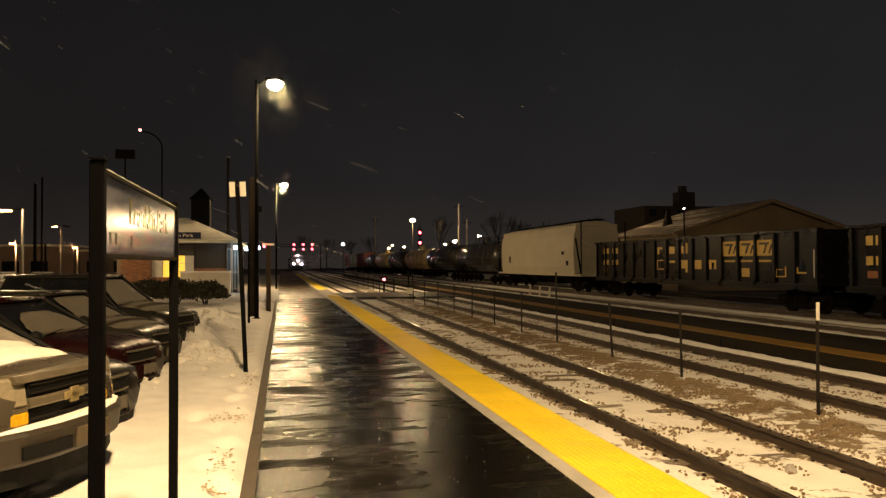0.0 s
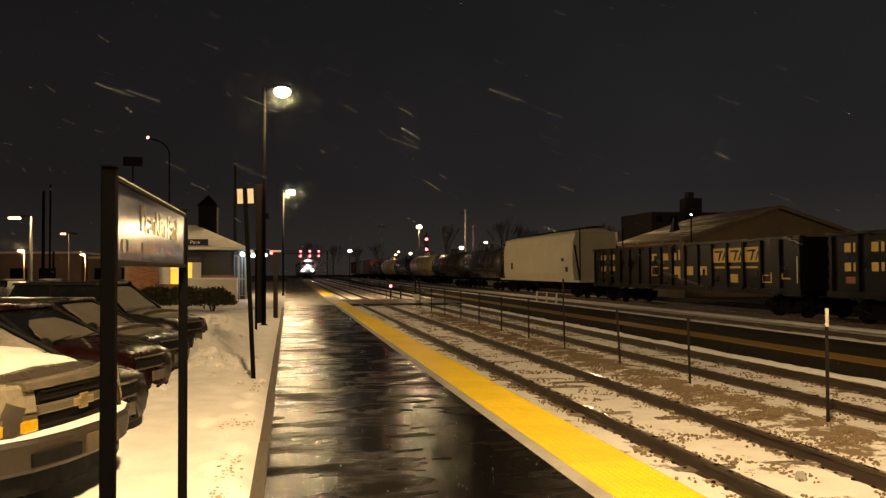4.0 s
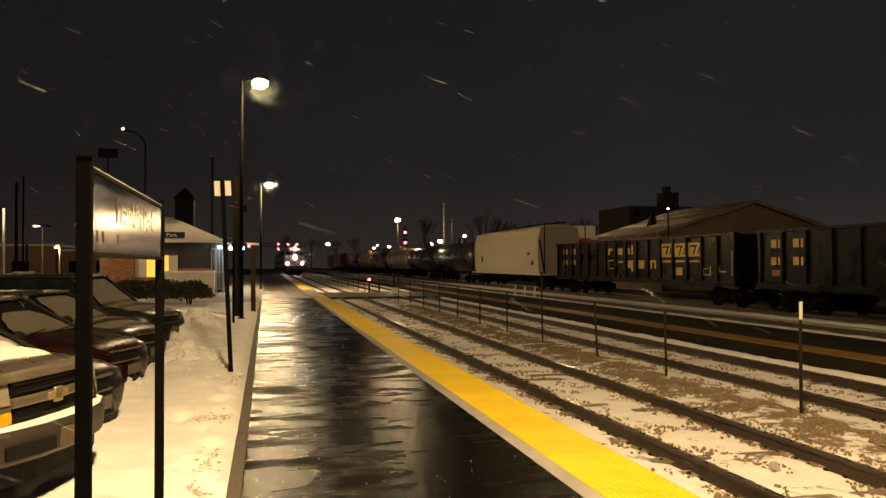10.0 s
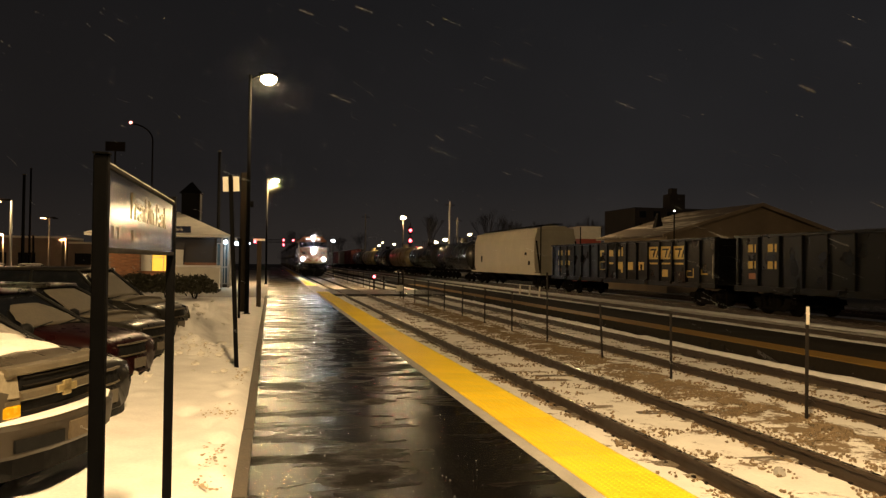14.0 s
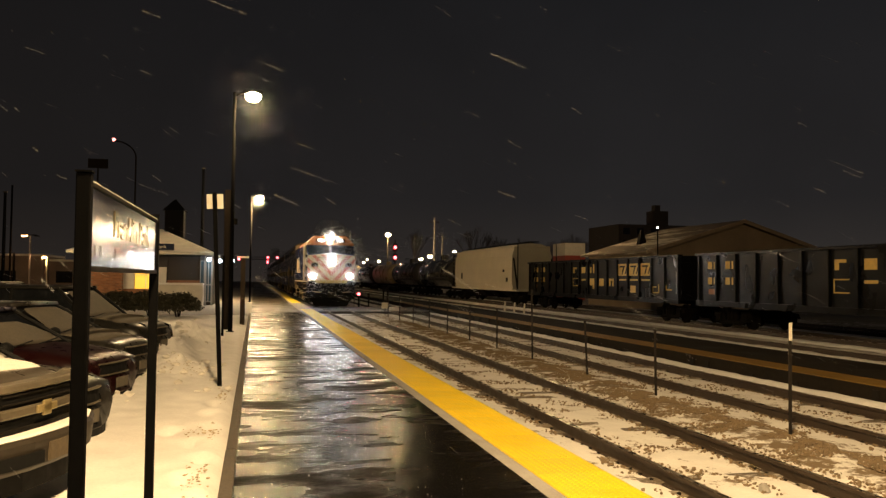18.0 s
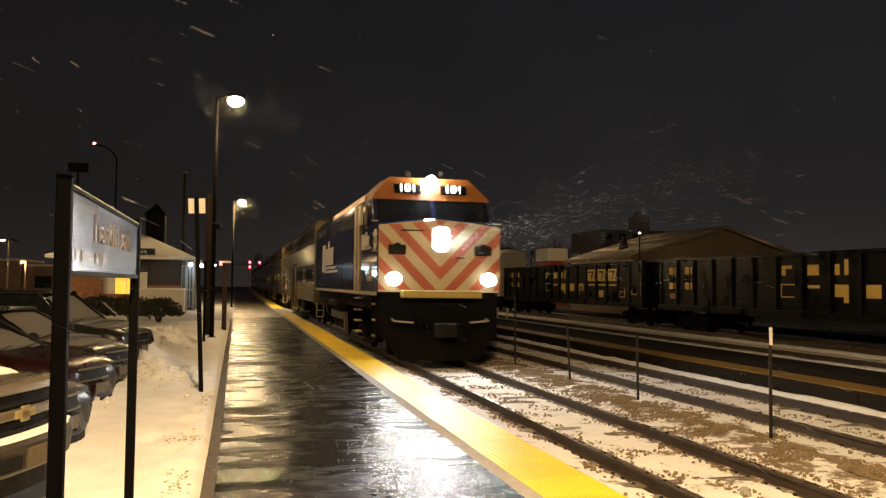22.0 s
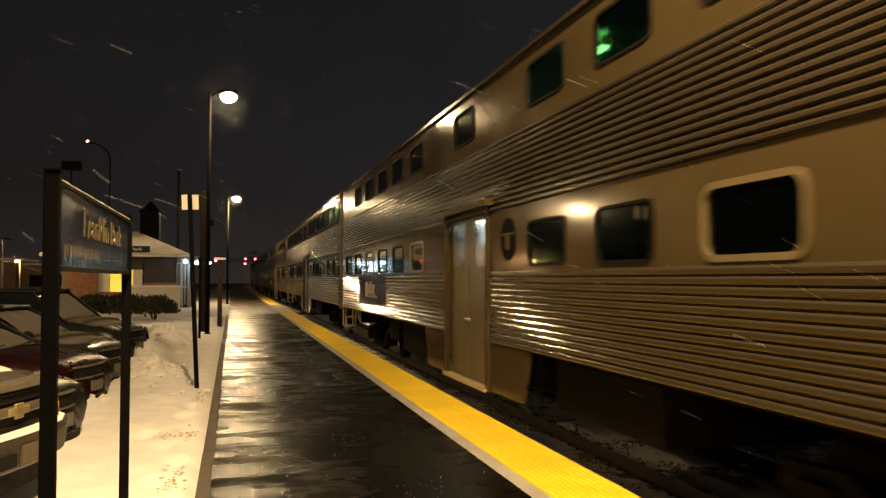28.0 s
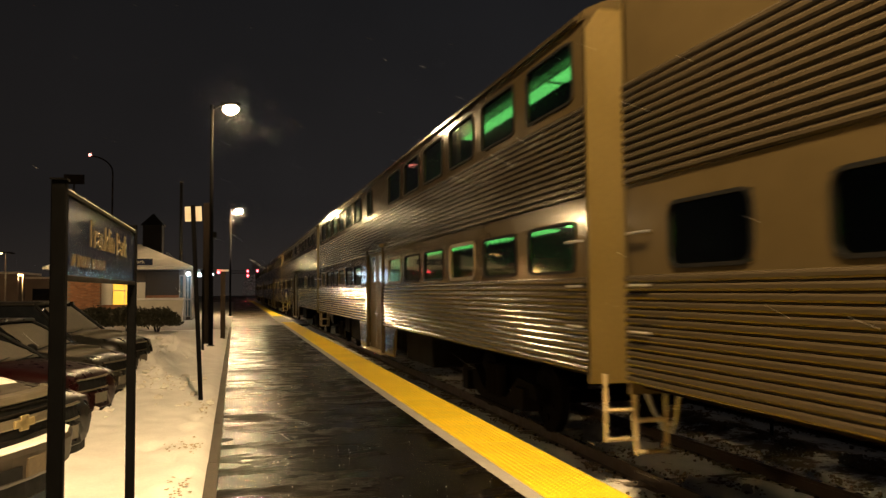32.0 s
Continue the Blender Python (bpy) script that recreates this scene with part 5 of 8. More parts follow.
def wheelset(parent, y, r=0.46, gauge=0.72, mat=GRIME):
    w = new("wheelset")
    w.parent = parent
    w.matrix_basis = pose(0, y, r)
    for s in (1, -1):
        bm = bmesh.new()
        tube(bm, (s * (gauge - 0.06), 0, 0), (s * (gauge + 0.07), 0, 0), r, r * 0.985, 24)
        tube(bm, (s * (gauge + 0.07), 0, 0), (s * (gauge + 0.085), 0, 0), r * 0.80, r * 0.78, 20)
        tube(bm, (s * (gauge + 0.085), 0, 0), (s * (gauge + 0.16), 0, 0), r * 0.28, r * 0.25, 12)
        for k in range(6):
            a = k * math.tau / 6
            tube(bm, (s * (gauge + 0.08), r * 0.55 * math.cos(a), r * 0.55 * math.sin(a)), (s * (gauge + 0.10), r * 0.55 * math.cos(a), r * 0.55 * math.sin(a)), r * 0.09, r * 0.09, 6)
        part("wheel", bm, mat, w)
    bm = bmesh.new()
    tube(bm, (-gauge, 0, 0), (gauge, 0, 0), 0.09, 0.09, 10)
    part("axle", bm, mat, w)
    return w


def truck(parent, yc, base, r, width, mat=GRIME):
    """A two-axle truck: side frames, springs and journal boxes; its wheelsets are listed apart."""
    bm = bmesh.new()
    for s in (1, -1):
        x0, x1 = s * (width - 0.09), s * (width + 0.05)
        side_profile(bm, ((yc - base / 2 - 0.45, r + 0.02), (yc - base / 2 - 0.35, r + 0.22), (yc - base / 2 + 0.25, r + 0.26), (yc - 0.5, r - 0.08), (yc + 0.5, r - 0.08), (yc + base / 2 - 0.25, r + 0.26),
                         (yc + base / 2 + 0.35, r + 0.22), (yc + base / 2 + 0.45, r + 0.02), (yc + base / 2 + 0.2, r + 0.05), (yc + 0.55, r - 0.26), (yc - 0.55, r - 0.26), (yc - base / 2 - 0.2, r + 0.05)), min(x0, x1), max(x0, x1))
        for q in (-base / 2, base / 2):
            box(bm, s * width - 0.13, s * width + 0.13, yc + q - 0.16, yc + q + 0.16, r - 0.15, r + 0.15)
        for q in (-0.24, 0, 0.24):
            tube(bm, (s * width, yc + q, r - 0.1), (s * width, yc + q, r + 0.36), 0.1, 0.1, 10)
        tube(bm, (s * (width + 0.08), yc - 0.9, r - 0.22), (s * (width + 0.08), yc + 0.9, r - 0.22), 0.03, 0.03, 6)
    box(bm, -width, width, yc - 0.25, yc + 0.25, r, r + 0.3)
    tr = part("truck_frame", bm, mat, parent)
    return [wheelset(parent, yc - base / 2, r, mat=mat), wheelset(parent, yc + base / 2, r, mat=mat)]


def locomotive(at):
    loco = thing("locomotive", "blue diesel locomotive with red chevron nose, orange roof, headlights burning", "locomotive", at)
    # main body with a low-pitched roof
    bm = bmesh.new()
    w = 1.57
    extrude_profile(bm, ((-w, 1.76), (w, 1.76), (w, 4.20), (w - 0.10, 4.38), (0.9, 4.62), (-0.9, 4.62), (-w + 0.10, 4.38), (-w, 4.20)), 2.05, 15.55)
    body = part("body", bm, LOCO_BLUE, loco)
    # cab and nose
    bm = bmesh.new()
    def ring(y, top, half):
        return [(-half, y, 1.76), (half, y, 1.76), (half, y, top), (half * 0.5, y, top + 0.10), (0, y, top + 0.16), (-half * 0.5, y, top + 0.10), (-half, y, top)]
    loft(bm, [ring(0.02, 3.40, 1.55), ring(0.10, 3.44, 1.57), ring(0.62, 3.50, 1.57)], cap=False)
    nose = part("nose", bm, LOCO_BLUE, loco)
    bm = bmesh.new()
    side_profile(bm, ((0.60, 1.76), (0.60, 3.52), (0.98, 4.14), (2.05, 4.14), (2.05, 1.76)), -w, w)
    cab = part("cab", bm, LOCO_BLUE, loco)
    bm = bmesh.new()
    loft(bm, [[(-1.58, 0.96, 4.14), (1.58, 0.96, 4.14), (1.58, 2.8, 4.14), (-1.58, 2.8, 4.14)], [(-1.50, 1.04, 4.30), (1.50, 1.04, 4.30), (1.50, 2.8, 4.38), (-1.50, 2.8, 4.38)],
              [(-1.06, 1.26, 4.76), (1.06, 1.26, 4.76), (1.06, 2.8, 4.80), (-1.06, 2.8, 4.80)]])
    part("cab_roof", bm, LOCO_ORANGE, loco, "orange cab roof with raked front")
    bm = bmesh.new()
    for s in (1, -1):
        side_profile(bm, ((2.06, 4.19), (9.3, 4.19), (9.3, 4.32), (2.06, 4.34)), min(s * 1.545, s * 1.585), max(s * 1.545, s * 1.585))
    part("roof_stripe", bm, LOCO_ORANGE, loco, "orange band along the roof edge")
    # windscreens
    m = Matrix.Translation((0, 0.60, 3.52)) @ Matrix.Rotation(math.atan2(-0.38, 0.62), 4, "X")
    for x0, x1 in ((-1.42, -0.10), (0.10, 1.42)):
        bm = bmesh.new()
        box(bm, x0, x1, -0.012, 0.01, 0.07, 0.68, m)
        ws = part("windscreen", bm, CAB_GLASS, cab)
        bm = bmesh.new()
        for a, b, c, d in ((x0 - 0.05, x1 + 0.05, 0.02, 0.07), (x0 - 0.05, x1 + 0.05, 0.68, 0.72), (x0 - 0.05, x0, 0.07, 0.68), (x1, x1 + 0.05, 0.07, 0.68)):
            box(bm, a, b, -0.02, 0.012, c, d, m)
        part("windscreen_frame", bm, BLACK_STEEL, ws)
        bm = bmesh.new()
        tube(bm, m @ Vector(((x0 + x1) / 2, -0.03, 0.06)), m @ Vector(((x0 + x1) / 2 + 0.25, -0.03, 0.5)), 0.012, 0.01, 6)
        part("wiper", bm, BLACK_STEEL, ws)
    # chevrons on the nose: cream ground, red bands that meet at the middle
    bm = bmesh.new()
    for outline in (((-1.55, 1.76), (-0.19, 1.76), (-0.19, 3.545), (-0.78, 3.50), (-1.55, 3.40)), ((0.19, 1.76), (1.55, 1.76), (1.55, 3.40), (0.78, 3.50), (0.19, 3.545)),
                    ((-0.19, 1.76), (0.19, 1.76), (0.19, 2.80), (-0.19, 2.80)), ((-0.19, 3.35), (0.19, 3.35), (0.19, 3.545), (0, 3.56), (-0.19, 3.545))):
        a = [bm.verts.new((x, -0.018, z)) for x, z in outline]
        b = [bm.verts.new((x, 0.02, z)) for x, z in outline]
        bm.faces.new(a)
        bm.faces.new(b[::-1])
        for k in range(len(a)):
            bm.faces.new((a[k], a[(k + 1) % len(a)], b[(k + 1) % len(a)], b[k]))
    front = part("nose_plate", bm, LOCO_CREAM, nose, "cream nose plate with red chevrons")
    slope = 1.03
    def clip(poly, axis, limit, below):
        out = []
        for p, q in zip(poly, poly[1:] + poly[:1]):
            a, b = p[axis] - limit, q[axis] - limit
            if below:
                a, b = -a, -b
            if a >= 0:
                out.append(p)
            if (a >= 0) != (b >= 0):
                f = a / (a - b)
                out.append((p[0] + f * (q[0] - p[0]), p[1] + f * (q[1] - p[1])))
        return out
    for n in range(-3, 3):
        c0 = 2.06 + 0.66 * n
        for s in (1, -1):
            poly = [(0, c0), (1.55, c0 + slope * 1.55), (1.55, c0 + 0.32 + slope * 1.55), (0, c0 + 0.32)]
            poly = clip(poly, 1, 1.815, False) if poly else poly
            # the plate's top falls away to the sides
            top = [(x, z + 0.10 * x) for x, z in poly]
            top = clip(top, 1, 3.545, True) if len(top) > 2 else []
            poly = [(x, z - 0.10 * x) for x, z in top]
            if len(poly) > 2 and max(z for x, z in poly if x < 0.2 or True) > 2.80 and c0 + 0.32 > 2.60 and c0 < 3.35:
                poly = clip(poly, 0, 0.235, False)
            if len(poly) < 3:
                continue
            bm = bmesh.new()
            a = [bm.verts.new((s * x, -0.026, z)) for x, z in poly]
            b = [bm.verts.new((s * x, -0.010, z)) for x, z in poly]
            bm.faces.new(a)
            bm.faces.new(b[::-1])
            for k in range(len(a)):
                bm.faces.new((a[k], a[(k + 1) % len(a)], b[(k + 1) % len(a)], b[k]))
            part("chevron_band", bm, STRIPE_RED, front, "red band")
    # lamps: deep tubes, glowing glass inside; walls and rims also glow, as painted glare
    def lamp_tube(name, x, z, r, depth, y, core, parent):
        bm = bmesh.new()
        n = 18
        out = [bm.verts.new((x + 1.18 * r * math.cos(k * math.tau / n), y, z + 1.18 * r * math.sin(k * math.tau / n))) for k in range(n)]
        inn = [bm.verts.new((x + r * math.cos(k * math.tau / n), y, z + r * math.sin(k * math.tau / n))) for k in range(n)]
        end = [bm.verts.new((x + r * math.cos(k * math.tau / n), y + depth, z + r * math.sin(k * math.tau / n))) for k in range(n)]
        back = [bm.verts.new((x + 1.18 * r * math.cos(k * math.tau / n), y + depth, z + 1.18 * r * math.sin(k * math.tau / n))) for k in range(n)]
        for k in range(n):
            j = (k + 1) % n
            bm.faces.new((out[k], out[j], inn[j], inn[k]))
            bm.faces.new((inn[k], inn[j], end[j], end[k]))
            bm.faces.new((out[j], out[k], back[k], back[j]))
        bm.faces.new(back[::-1])
        holder = part(name, bm, BOWL_GLOW, parent)
        bm = bmesh.new()
        tube(bm, (x, y + depth - 0.012, z), (x, y + depth - 0.006, z), r * 0.95, r * 0.95, 16)
        part("filament", bm, core, holder, "burning lamp")
        # ring wider than the lamp, glowing as its glare
        bm = bmesh.new()
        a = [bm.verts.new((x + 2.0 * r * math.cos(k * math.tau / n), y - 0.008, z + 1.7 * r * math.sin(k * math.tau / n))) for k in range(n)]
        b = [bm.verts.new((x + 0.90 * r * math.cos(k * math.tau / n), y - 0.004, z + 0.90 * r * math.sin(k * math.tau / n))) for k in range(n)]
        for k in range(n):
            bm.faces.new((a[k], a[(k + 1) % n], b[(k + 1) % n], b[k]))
        part("reflector_rim", bm, RIM_GLARE if r > 0.1 else DITCH_GLARE, holder, "glowing rim that stands for the lamp's glare")
        bm = bmesh.new()
        a = [bm.verts.new((x + 2.1 * r * math.cos(k * math.tau / n), y - 0.002, z + 1.8 * r * math.sin(k * math.tau / n))) for k in range(n)]
        b = [bm.verts.new((x + 1.0 * r * math.cos(k * math.tau / n), y + 0.002, z + 1.0 * r * math.sin(k * math.tau / n))) for k in range(n)]
        for k in range(n):
            bm.faces.new((a[k], a[(k + 1) % n], b[(k + 1) % n], b[k]))
        part("lamp_bezel", bm, DARK_STEEL, holder)
    bm = bmesh.new()
    for a, b, e, g in ((-0.24, -0.20, 2.76, 3.39), (0.20, 0.24, 2.76, 3.39), (-0.20, 0.20, 2.76, 2.80), (-0.20, 0.20, 3.35, 3.39)):
        box(bm, a, b, -0.045, 0.0, e, g)
    part("headlamp_casing", bm, LOCO_CREAM, nose)
    for z, deep, core in ((2.945, 0.38, BEAM), (3.205, 1.15, BEAM_FAR)):
        lamp_tube("headlamp", 0, z, 0.105, deep, -0.09, core, nose)
    for s in (1, -1):
        lamp_tube("ditch_lamp", s * 1.20, 2.08, 0.095, 0.16, -0.20, DITCH, nose)
    bm = bmesh.new()
    tube(bm, (0, 1.04, 4.68), (0, 1.14, 4.68), 0.13, 0.13, 14)
    part("roof_lamp", bm, ROOF_BEAM, loco, "burning lamp on the cab roof")
    # number boards
    m2 = Matrix.Translation((0, 1.10, 4.44)) @ Matrix.Rotation(math.atan2(-0.22, 0.46), 4, "X")
    for s in (1, -1):
        bm = bmesh.new()
        box(bm, s * 0.62 - 0.36, s * 0.62 + 0.36, -0.03, 0.02, -0.14, 0.14, m2)
        bevelled(bm, 0.02)
        nbd = part("number_board", bm, BLACK_STEEL, loco, "black number board")
        writing("digit", "101", 0.34, BOARD_LIT, nbd, m2 @ pose(s * 0.62, -0.034, 0, 90, 0, 0), stretch=1.0)
    # horn, antenna dome and roof hatches
    for x, y, q in ((-0.5, 2.1, 0.1), (0.35, 1.9, 0.07)):
        bm = bmesh.new()
        tube(bm, (x, y, 4.78), (x, y - 0.45, 4.92), 0.03, q, 8)
        tube(bm, (x, y, 4.70), (x, y, 4.84), 0.03, 0.03, 6)
        part("horn", bm, DARK_STEEL, loco)
    bm = bmesh.new()
    box(bm, -0.75, 0.75, 2.9, 4.6, 4.6, 4.84)
    bevelled(bm, 0.06, 2)
    part("air_conditioner", bm, GRIME_PALE, loco)
    for y in (5.6, 8.2, 10.4, 12.8):
        bm = bmesh.new()
        tube(bm, (0, y, 4.6), (0, y, 4.76), 0.55, 0.55, 20)
        part("roof_fan", bm, DARK_STEEL, loco)
    # nose and side fittings
    for x, z in ((-1.1, 2.86), (1.1, 2.86)):
        bm = bmesh.new()
        box(bm, x - 0.22, x + 0.22, -0.09, -0.02, z - 0.18, z + 0.06)
        bevelled(bm, 0.02)
        tube(bm, (x, -0.10, z), (x, -0.02, z), 0.11, 0.11, 12)
        part("marker_light", bm, DARK_STEEL, nose, "dark unlit marker lamp")
    for x0, x1, z in ((-0.98, -0.45, 3.28), (0.42, 0.6, 2.62)):
        bm = bmesh.new()
        tube(bm, (x0, -0.08, z), (x1, -0.08, z), 0.016, 0.016, 6)
        tube(bm, (x0, -0.08, z), (x0, 0.0, z), 0.016, 0.016, 6)
        tube(bm, (x1, -0.08, z), (x1, 0.0, z), 0.016, 0.016, 6)
        part("grab_iron", bm, DARK_STEEL, nose)
    bm = bmesh.new()
    box(bm, -1.0, 1.0, -0.30, 0.0, 1.62, 1.80)
    bevelled(bm, 0.015)
    part("anticlimber", bm, LEDGE, loco, "yellow ledge under the nose")
    for s in (1, -1):
        for z in (2.30, 2.75, 3.18, 3.5):
            bm = bmesh.new()
            tube(bm, (s * 1.62, 0.08, z), (s * 1.62, 0.55, z + 0.04), 0.014, 0.014, 6)
            tube(bm, (s * 1.62, 0.08, z), (s * 1.55, 0.08, z), 0.014, 0.014, 6)
            tube(bm, (s * 1.62, 0.55, z + 0.04), (s * 1.55, 0.55, z + 0.04), 0.014, 0.014, 6)
            part("grab_iron", bm, LOCO_CREAM, loco)
        bm = bmesh.new()
        x = s * 1.575
        box(bm, min(x, x + s * 0.02), max(x, x + s * 0.02), 0.1, 15.5, 1.665, 1.755)
        part("sill_stripe", bm, LOCO_CREAM, loco, "cream stripe along the sill")
        bm = bmesh.new()
        box(bm, min(x, x + s * 0.015), max(x, x + s * 0.015), 1.38, 1.98, 3.42, 4.05)
        bevelled(bm, 0.004)
        part("cab_window", bm, CAB_GLASS, cab)
        bm = bmesh.new()
        box(bm, min(x + s * 0.03, x + s * 0.10), max(x + s * 0.03, x + s * 0.10), 2.20, 2.44, 3.54, 4.08)
        bevelled(bm, 0.02)
        part("mirror_shield", bm, LOCO_CREAM, cab, "cream wind deflector by the cab window")
        bm = bmesh.new()
        box(bm, min(x, x + s * 0.006), max(x, x + s * 0.006), 3.10, 3.58, 1.76, 4.12)
        part("cab_door", bm, material("dark_door", (0.016, 0.020, 0.045), 0.4, bump=0.05), loco, "recessed dark door")
        for y in (3.0, 3.66):
            bm = bmesh.new()
            box(bm, min(x, x + s * 0.045), max(x, x + s * 0.045), y - 0.055, y + 0.055, 1.76, 4.20)
            bevelled(bm, 0.01)
            part("handrail", bm, LOCO_CREAM, loco, "cream handrail panel beside the door")
        for k, z in enumerate((2.28, 1.98, 1.55, 1.22, 0.92, 0.62)):
            bm = bmesh.new()
            box(bm, min(x - s * 0.12, x + s * 0.05), max(x - s * 0.12, x + s * 0.05), 3.06, 3.60, z - 0.018, z + 0.018)
            part("step", bm, LOCO_CREAM, loco)
        for y0, y1 in ((0.25, 0.75),):
            for z in (1.45, 1.05, 0.66):
                bm = bmesh.new()
                box(bm, min(x - s * 0.2, x), max(x - s * 0.2, x), y0, y1, z - 0.02, z + 0.02)
                part("step", bm, LOCO_CREAM, loco)
            bm = bmesh.new()
            box(bm, min(x - s * 0.2, x), max(x - s * 0.2, x), y1, y1 + 0.03, 0.6, 1.66)
            box(bm, min(x - s * 0.2, x), max(x - s * 0.2, x), y0 - 0.03, y0, 0.6, 1.66)
            part("step_side", bm, GRIME, loco)
        # louvres and panel seams
        for y0, y1, z0, z1 in ((4.4, 6.6, 3.62, 4.05), (7.0, 8.6, 3.72, 4.05), (11.2, 14.8, 3.75, 4.08)):
            bm = bmesh.new()
            box(bm, min(x, x + s * 0.008), max(x, x + s * 0.008), y0, y1, z0, z1)
            gr = part("grille", bm, BLACK_STEEL, loco, "dark intake grille")
            for q in range(5):
                bm = bmesh.new()
                z = z0 + (q + 0.5) * (z1 - z0) / 5
                box(bm, min(x + s * 0.008, x + s * 0.02), max(x + s * 0.008, x + s * 0.02), y0, y1, z - 0.012, z + 0.012)
                part("grille_slat", bm, LOCO_BLUE, gr)
        for y in (4.2, 6.8, 8.8, 11.0, 13.2, 15.0):
            bm = bmesh.new()
            box(bm, min(x, x + s * 0.006), max(x, x + s * 0.006), y - 0.02, y + 0.02, 1.80, 4.15)
            part("panel_seam", bm, LOCO_BLUE, loco)
        bm = bmesh.new()
        box(bm, min(x, x + s * 0.008), max(x, x + s * 0.008), 4.0, 15.2, 1.86, 1.89)
        part("rubbing_strip", bm, BLACK_STEEL, loco)
        # word mark as plain blocks with two bars, large on the body and small on the cab
        f = x + s * 0.006
        for (ya, yb, z0, z1, k) in ((12.9, 9.3, 2.62, 3.42, 1.0), (2.55, 1.35, 2.95, 3.28, 0.33)):
            spans = ((0.0, 0.30, 1.0), (0.33, 0.52, 0.78), (0.54, 0.66, 1.12), (0.68, 0.77, 0.78), (0.79, 1.0, 0.78))
            for a, b, h in spans:
                y0, y1 = ya + (yb - ya) * a, ya + (yb - ya) * b
                zt = z0 + (z1 - z0) * h
                zb = z0 - (0.24 * k if a == 0 else 0)
                d = -0.10 * (zt - zb)
                strips = (((y0, y1), (zb, zt)),)
                bm = bmesh.new()
                for (p, q), (u, v2) in strips:
                    lean = lambda z: -0.12 * (z - zb)
                    side_profile(bm, ((p + lean(u), u), (q + lean(u), u), (q + lean(v2), v2), (p + lean(v2), v2)), min(f, f + s * 0.006), max(f, f + s * 0.006))
                part("word_block", bm, LOCO_CREAM, loco, "cream block of a word mark")
            for (a, b, z) in ((0.28, 1.22, -0.10), (0.28, 1.36, -0.24)):
                bm = bmesh.new()
                y0, y1 = ya + (yb - ya) * a, ya + (yb - ya) * b
                side_profile(bm, ((y0, z0 + (z - 0.045) * k), (y1 - 0.1 * k, z0 + (z - 0.045) * k), (y1 + 0.05 * k, z0 + (z + 0.045) * k), (y0, z0 + (z + 0.045) * k)), min(f, f + s * 0.006), max(f, f + s * 0.006))
                part("word_bar", bm, LOCO_CREAM, loco)
        # round emblem, flag panel and small plates on the cab side
        bm = bmesh.new()
        tube(bm, (f, 0.34, 3.05), (f + s * 0.006, 0.34, 3.05), 0.27, 0.27, 24)
        emb = part("emblem", bm, LOCO_CREAM, loco, "round cream emblem")
        for q in (-0.06, 0.0, 0.06):
            bm = bmesh.new()
            box(bm, min(f + s * 0.006, f + s * 0.009), max(f + s * 0.006, f + s * 0.009), 0.08, 0.60, 3.05 + q - 0.014, 3.05 + q + 0.014)
            part("emblem_bar", bm, LOCO_BLUE, emb)
        for q in range(7):
            bm = bmesh.new()
            z = 2.03 + q * 0.063
            box(bm, min(f, f + s * 0.004), max(f, f + s * 0.004), 0.84, 1.54 if q < 3 else 1.24, z, z + 0.063)
            part("flag_stripe", bm, STRIPE_RED if q % 2 == 0 else LOCO_CREAM, loco)
        bm = bmesh.new()
        box(bm, min(f, f + s * 0.004), max(f, f + s * 0.004), 1.24, 1.54, 2.22, 2.471)
        part("flag_field", bm, LOCO_BLUE, loco)
        bm = bmesh.new()
        box(bm, min(f, f + s * 0.005), max(f, f + s * 0.005), 2.1, 2.5, 2.08, 2.30)
        part("cab_plate", bm, GRIME_PALE, loco)
    # plough, coupler and gear under the nose
    bm = bmesh.new()
    loft(bm, [[(-1.52, 0.05, 0.80), (0, -0.30, 0.80), (1.52, 0.05, 0.80), (1.5, 0.25, 0.80), (0, -0.10, 0.80), (-1.5, 0.25, 0.80)], [(-1.02, -0.10, 0.10), (0, -0.48, 0.10), (1.02, -0.10, 0.10), (1.0, 0.10, 0.10), (0, -0.28, 0.10), (-1.0, 0.10, 0.10)]])
    part("plough", bm, GRIME, loco, "grimy steel pilot plough")
    bm = bmesh.new()
    box(bm, -0.16, 0.16, -0.60, 0.4, 0.72, 0.98)
    box(bm, -0.26, 0.26, -0.72, -0.45, 0.68, 1.02)
    bevelled(bm, 0.03)
    part("coupler", bm, GRIME_PALE, loco, "rusty coupler")
    bm = bmesh.new()
    box(bm, -1.45, 1.45, 0.05, 15.4, 1.30, 1.76)
    part("underframe", bm, GRIME, loco)
    bm = bmesh.new()
    box(bm, -1.5, 1.5, 0.0, 0.25, 0.80, 1.62)
    part("pilot_sheet", bm, BLACK_STEEL, loco)
    for s in (1, -1):
        bm = bmesh.new()
        tube(bm, (s * 1.2, -0.22, 1.06), (s * 0.72, -0.26, 1.02), 0.022, 0.022, 6)
        tube(bm, (s * 1.2, -0.22, 1.06), (s * 1.2, 0.0, 1.1), 0.022, 0.022, 6)
        part("uncoupling_rod", bm, LOCO_CREAM, loco)
        for q in range(3):
            bm = bmesh.new()
            xx = s * (0.42 + 0.14 * q)
            tube(bm, (xx, -0.02, 1.1), (xx, -0.28, 0.85), 0.028, 0.028, 6)
            tube(bm, (xx, -0.28, 0.85), (xx * 0.9, -0.30, 0.55), 0.028, 0.028, 6)
            part("air_hose", bm, BLACK_STEEL, loco)
    bm = bmesh.new()
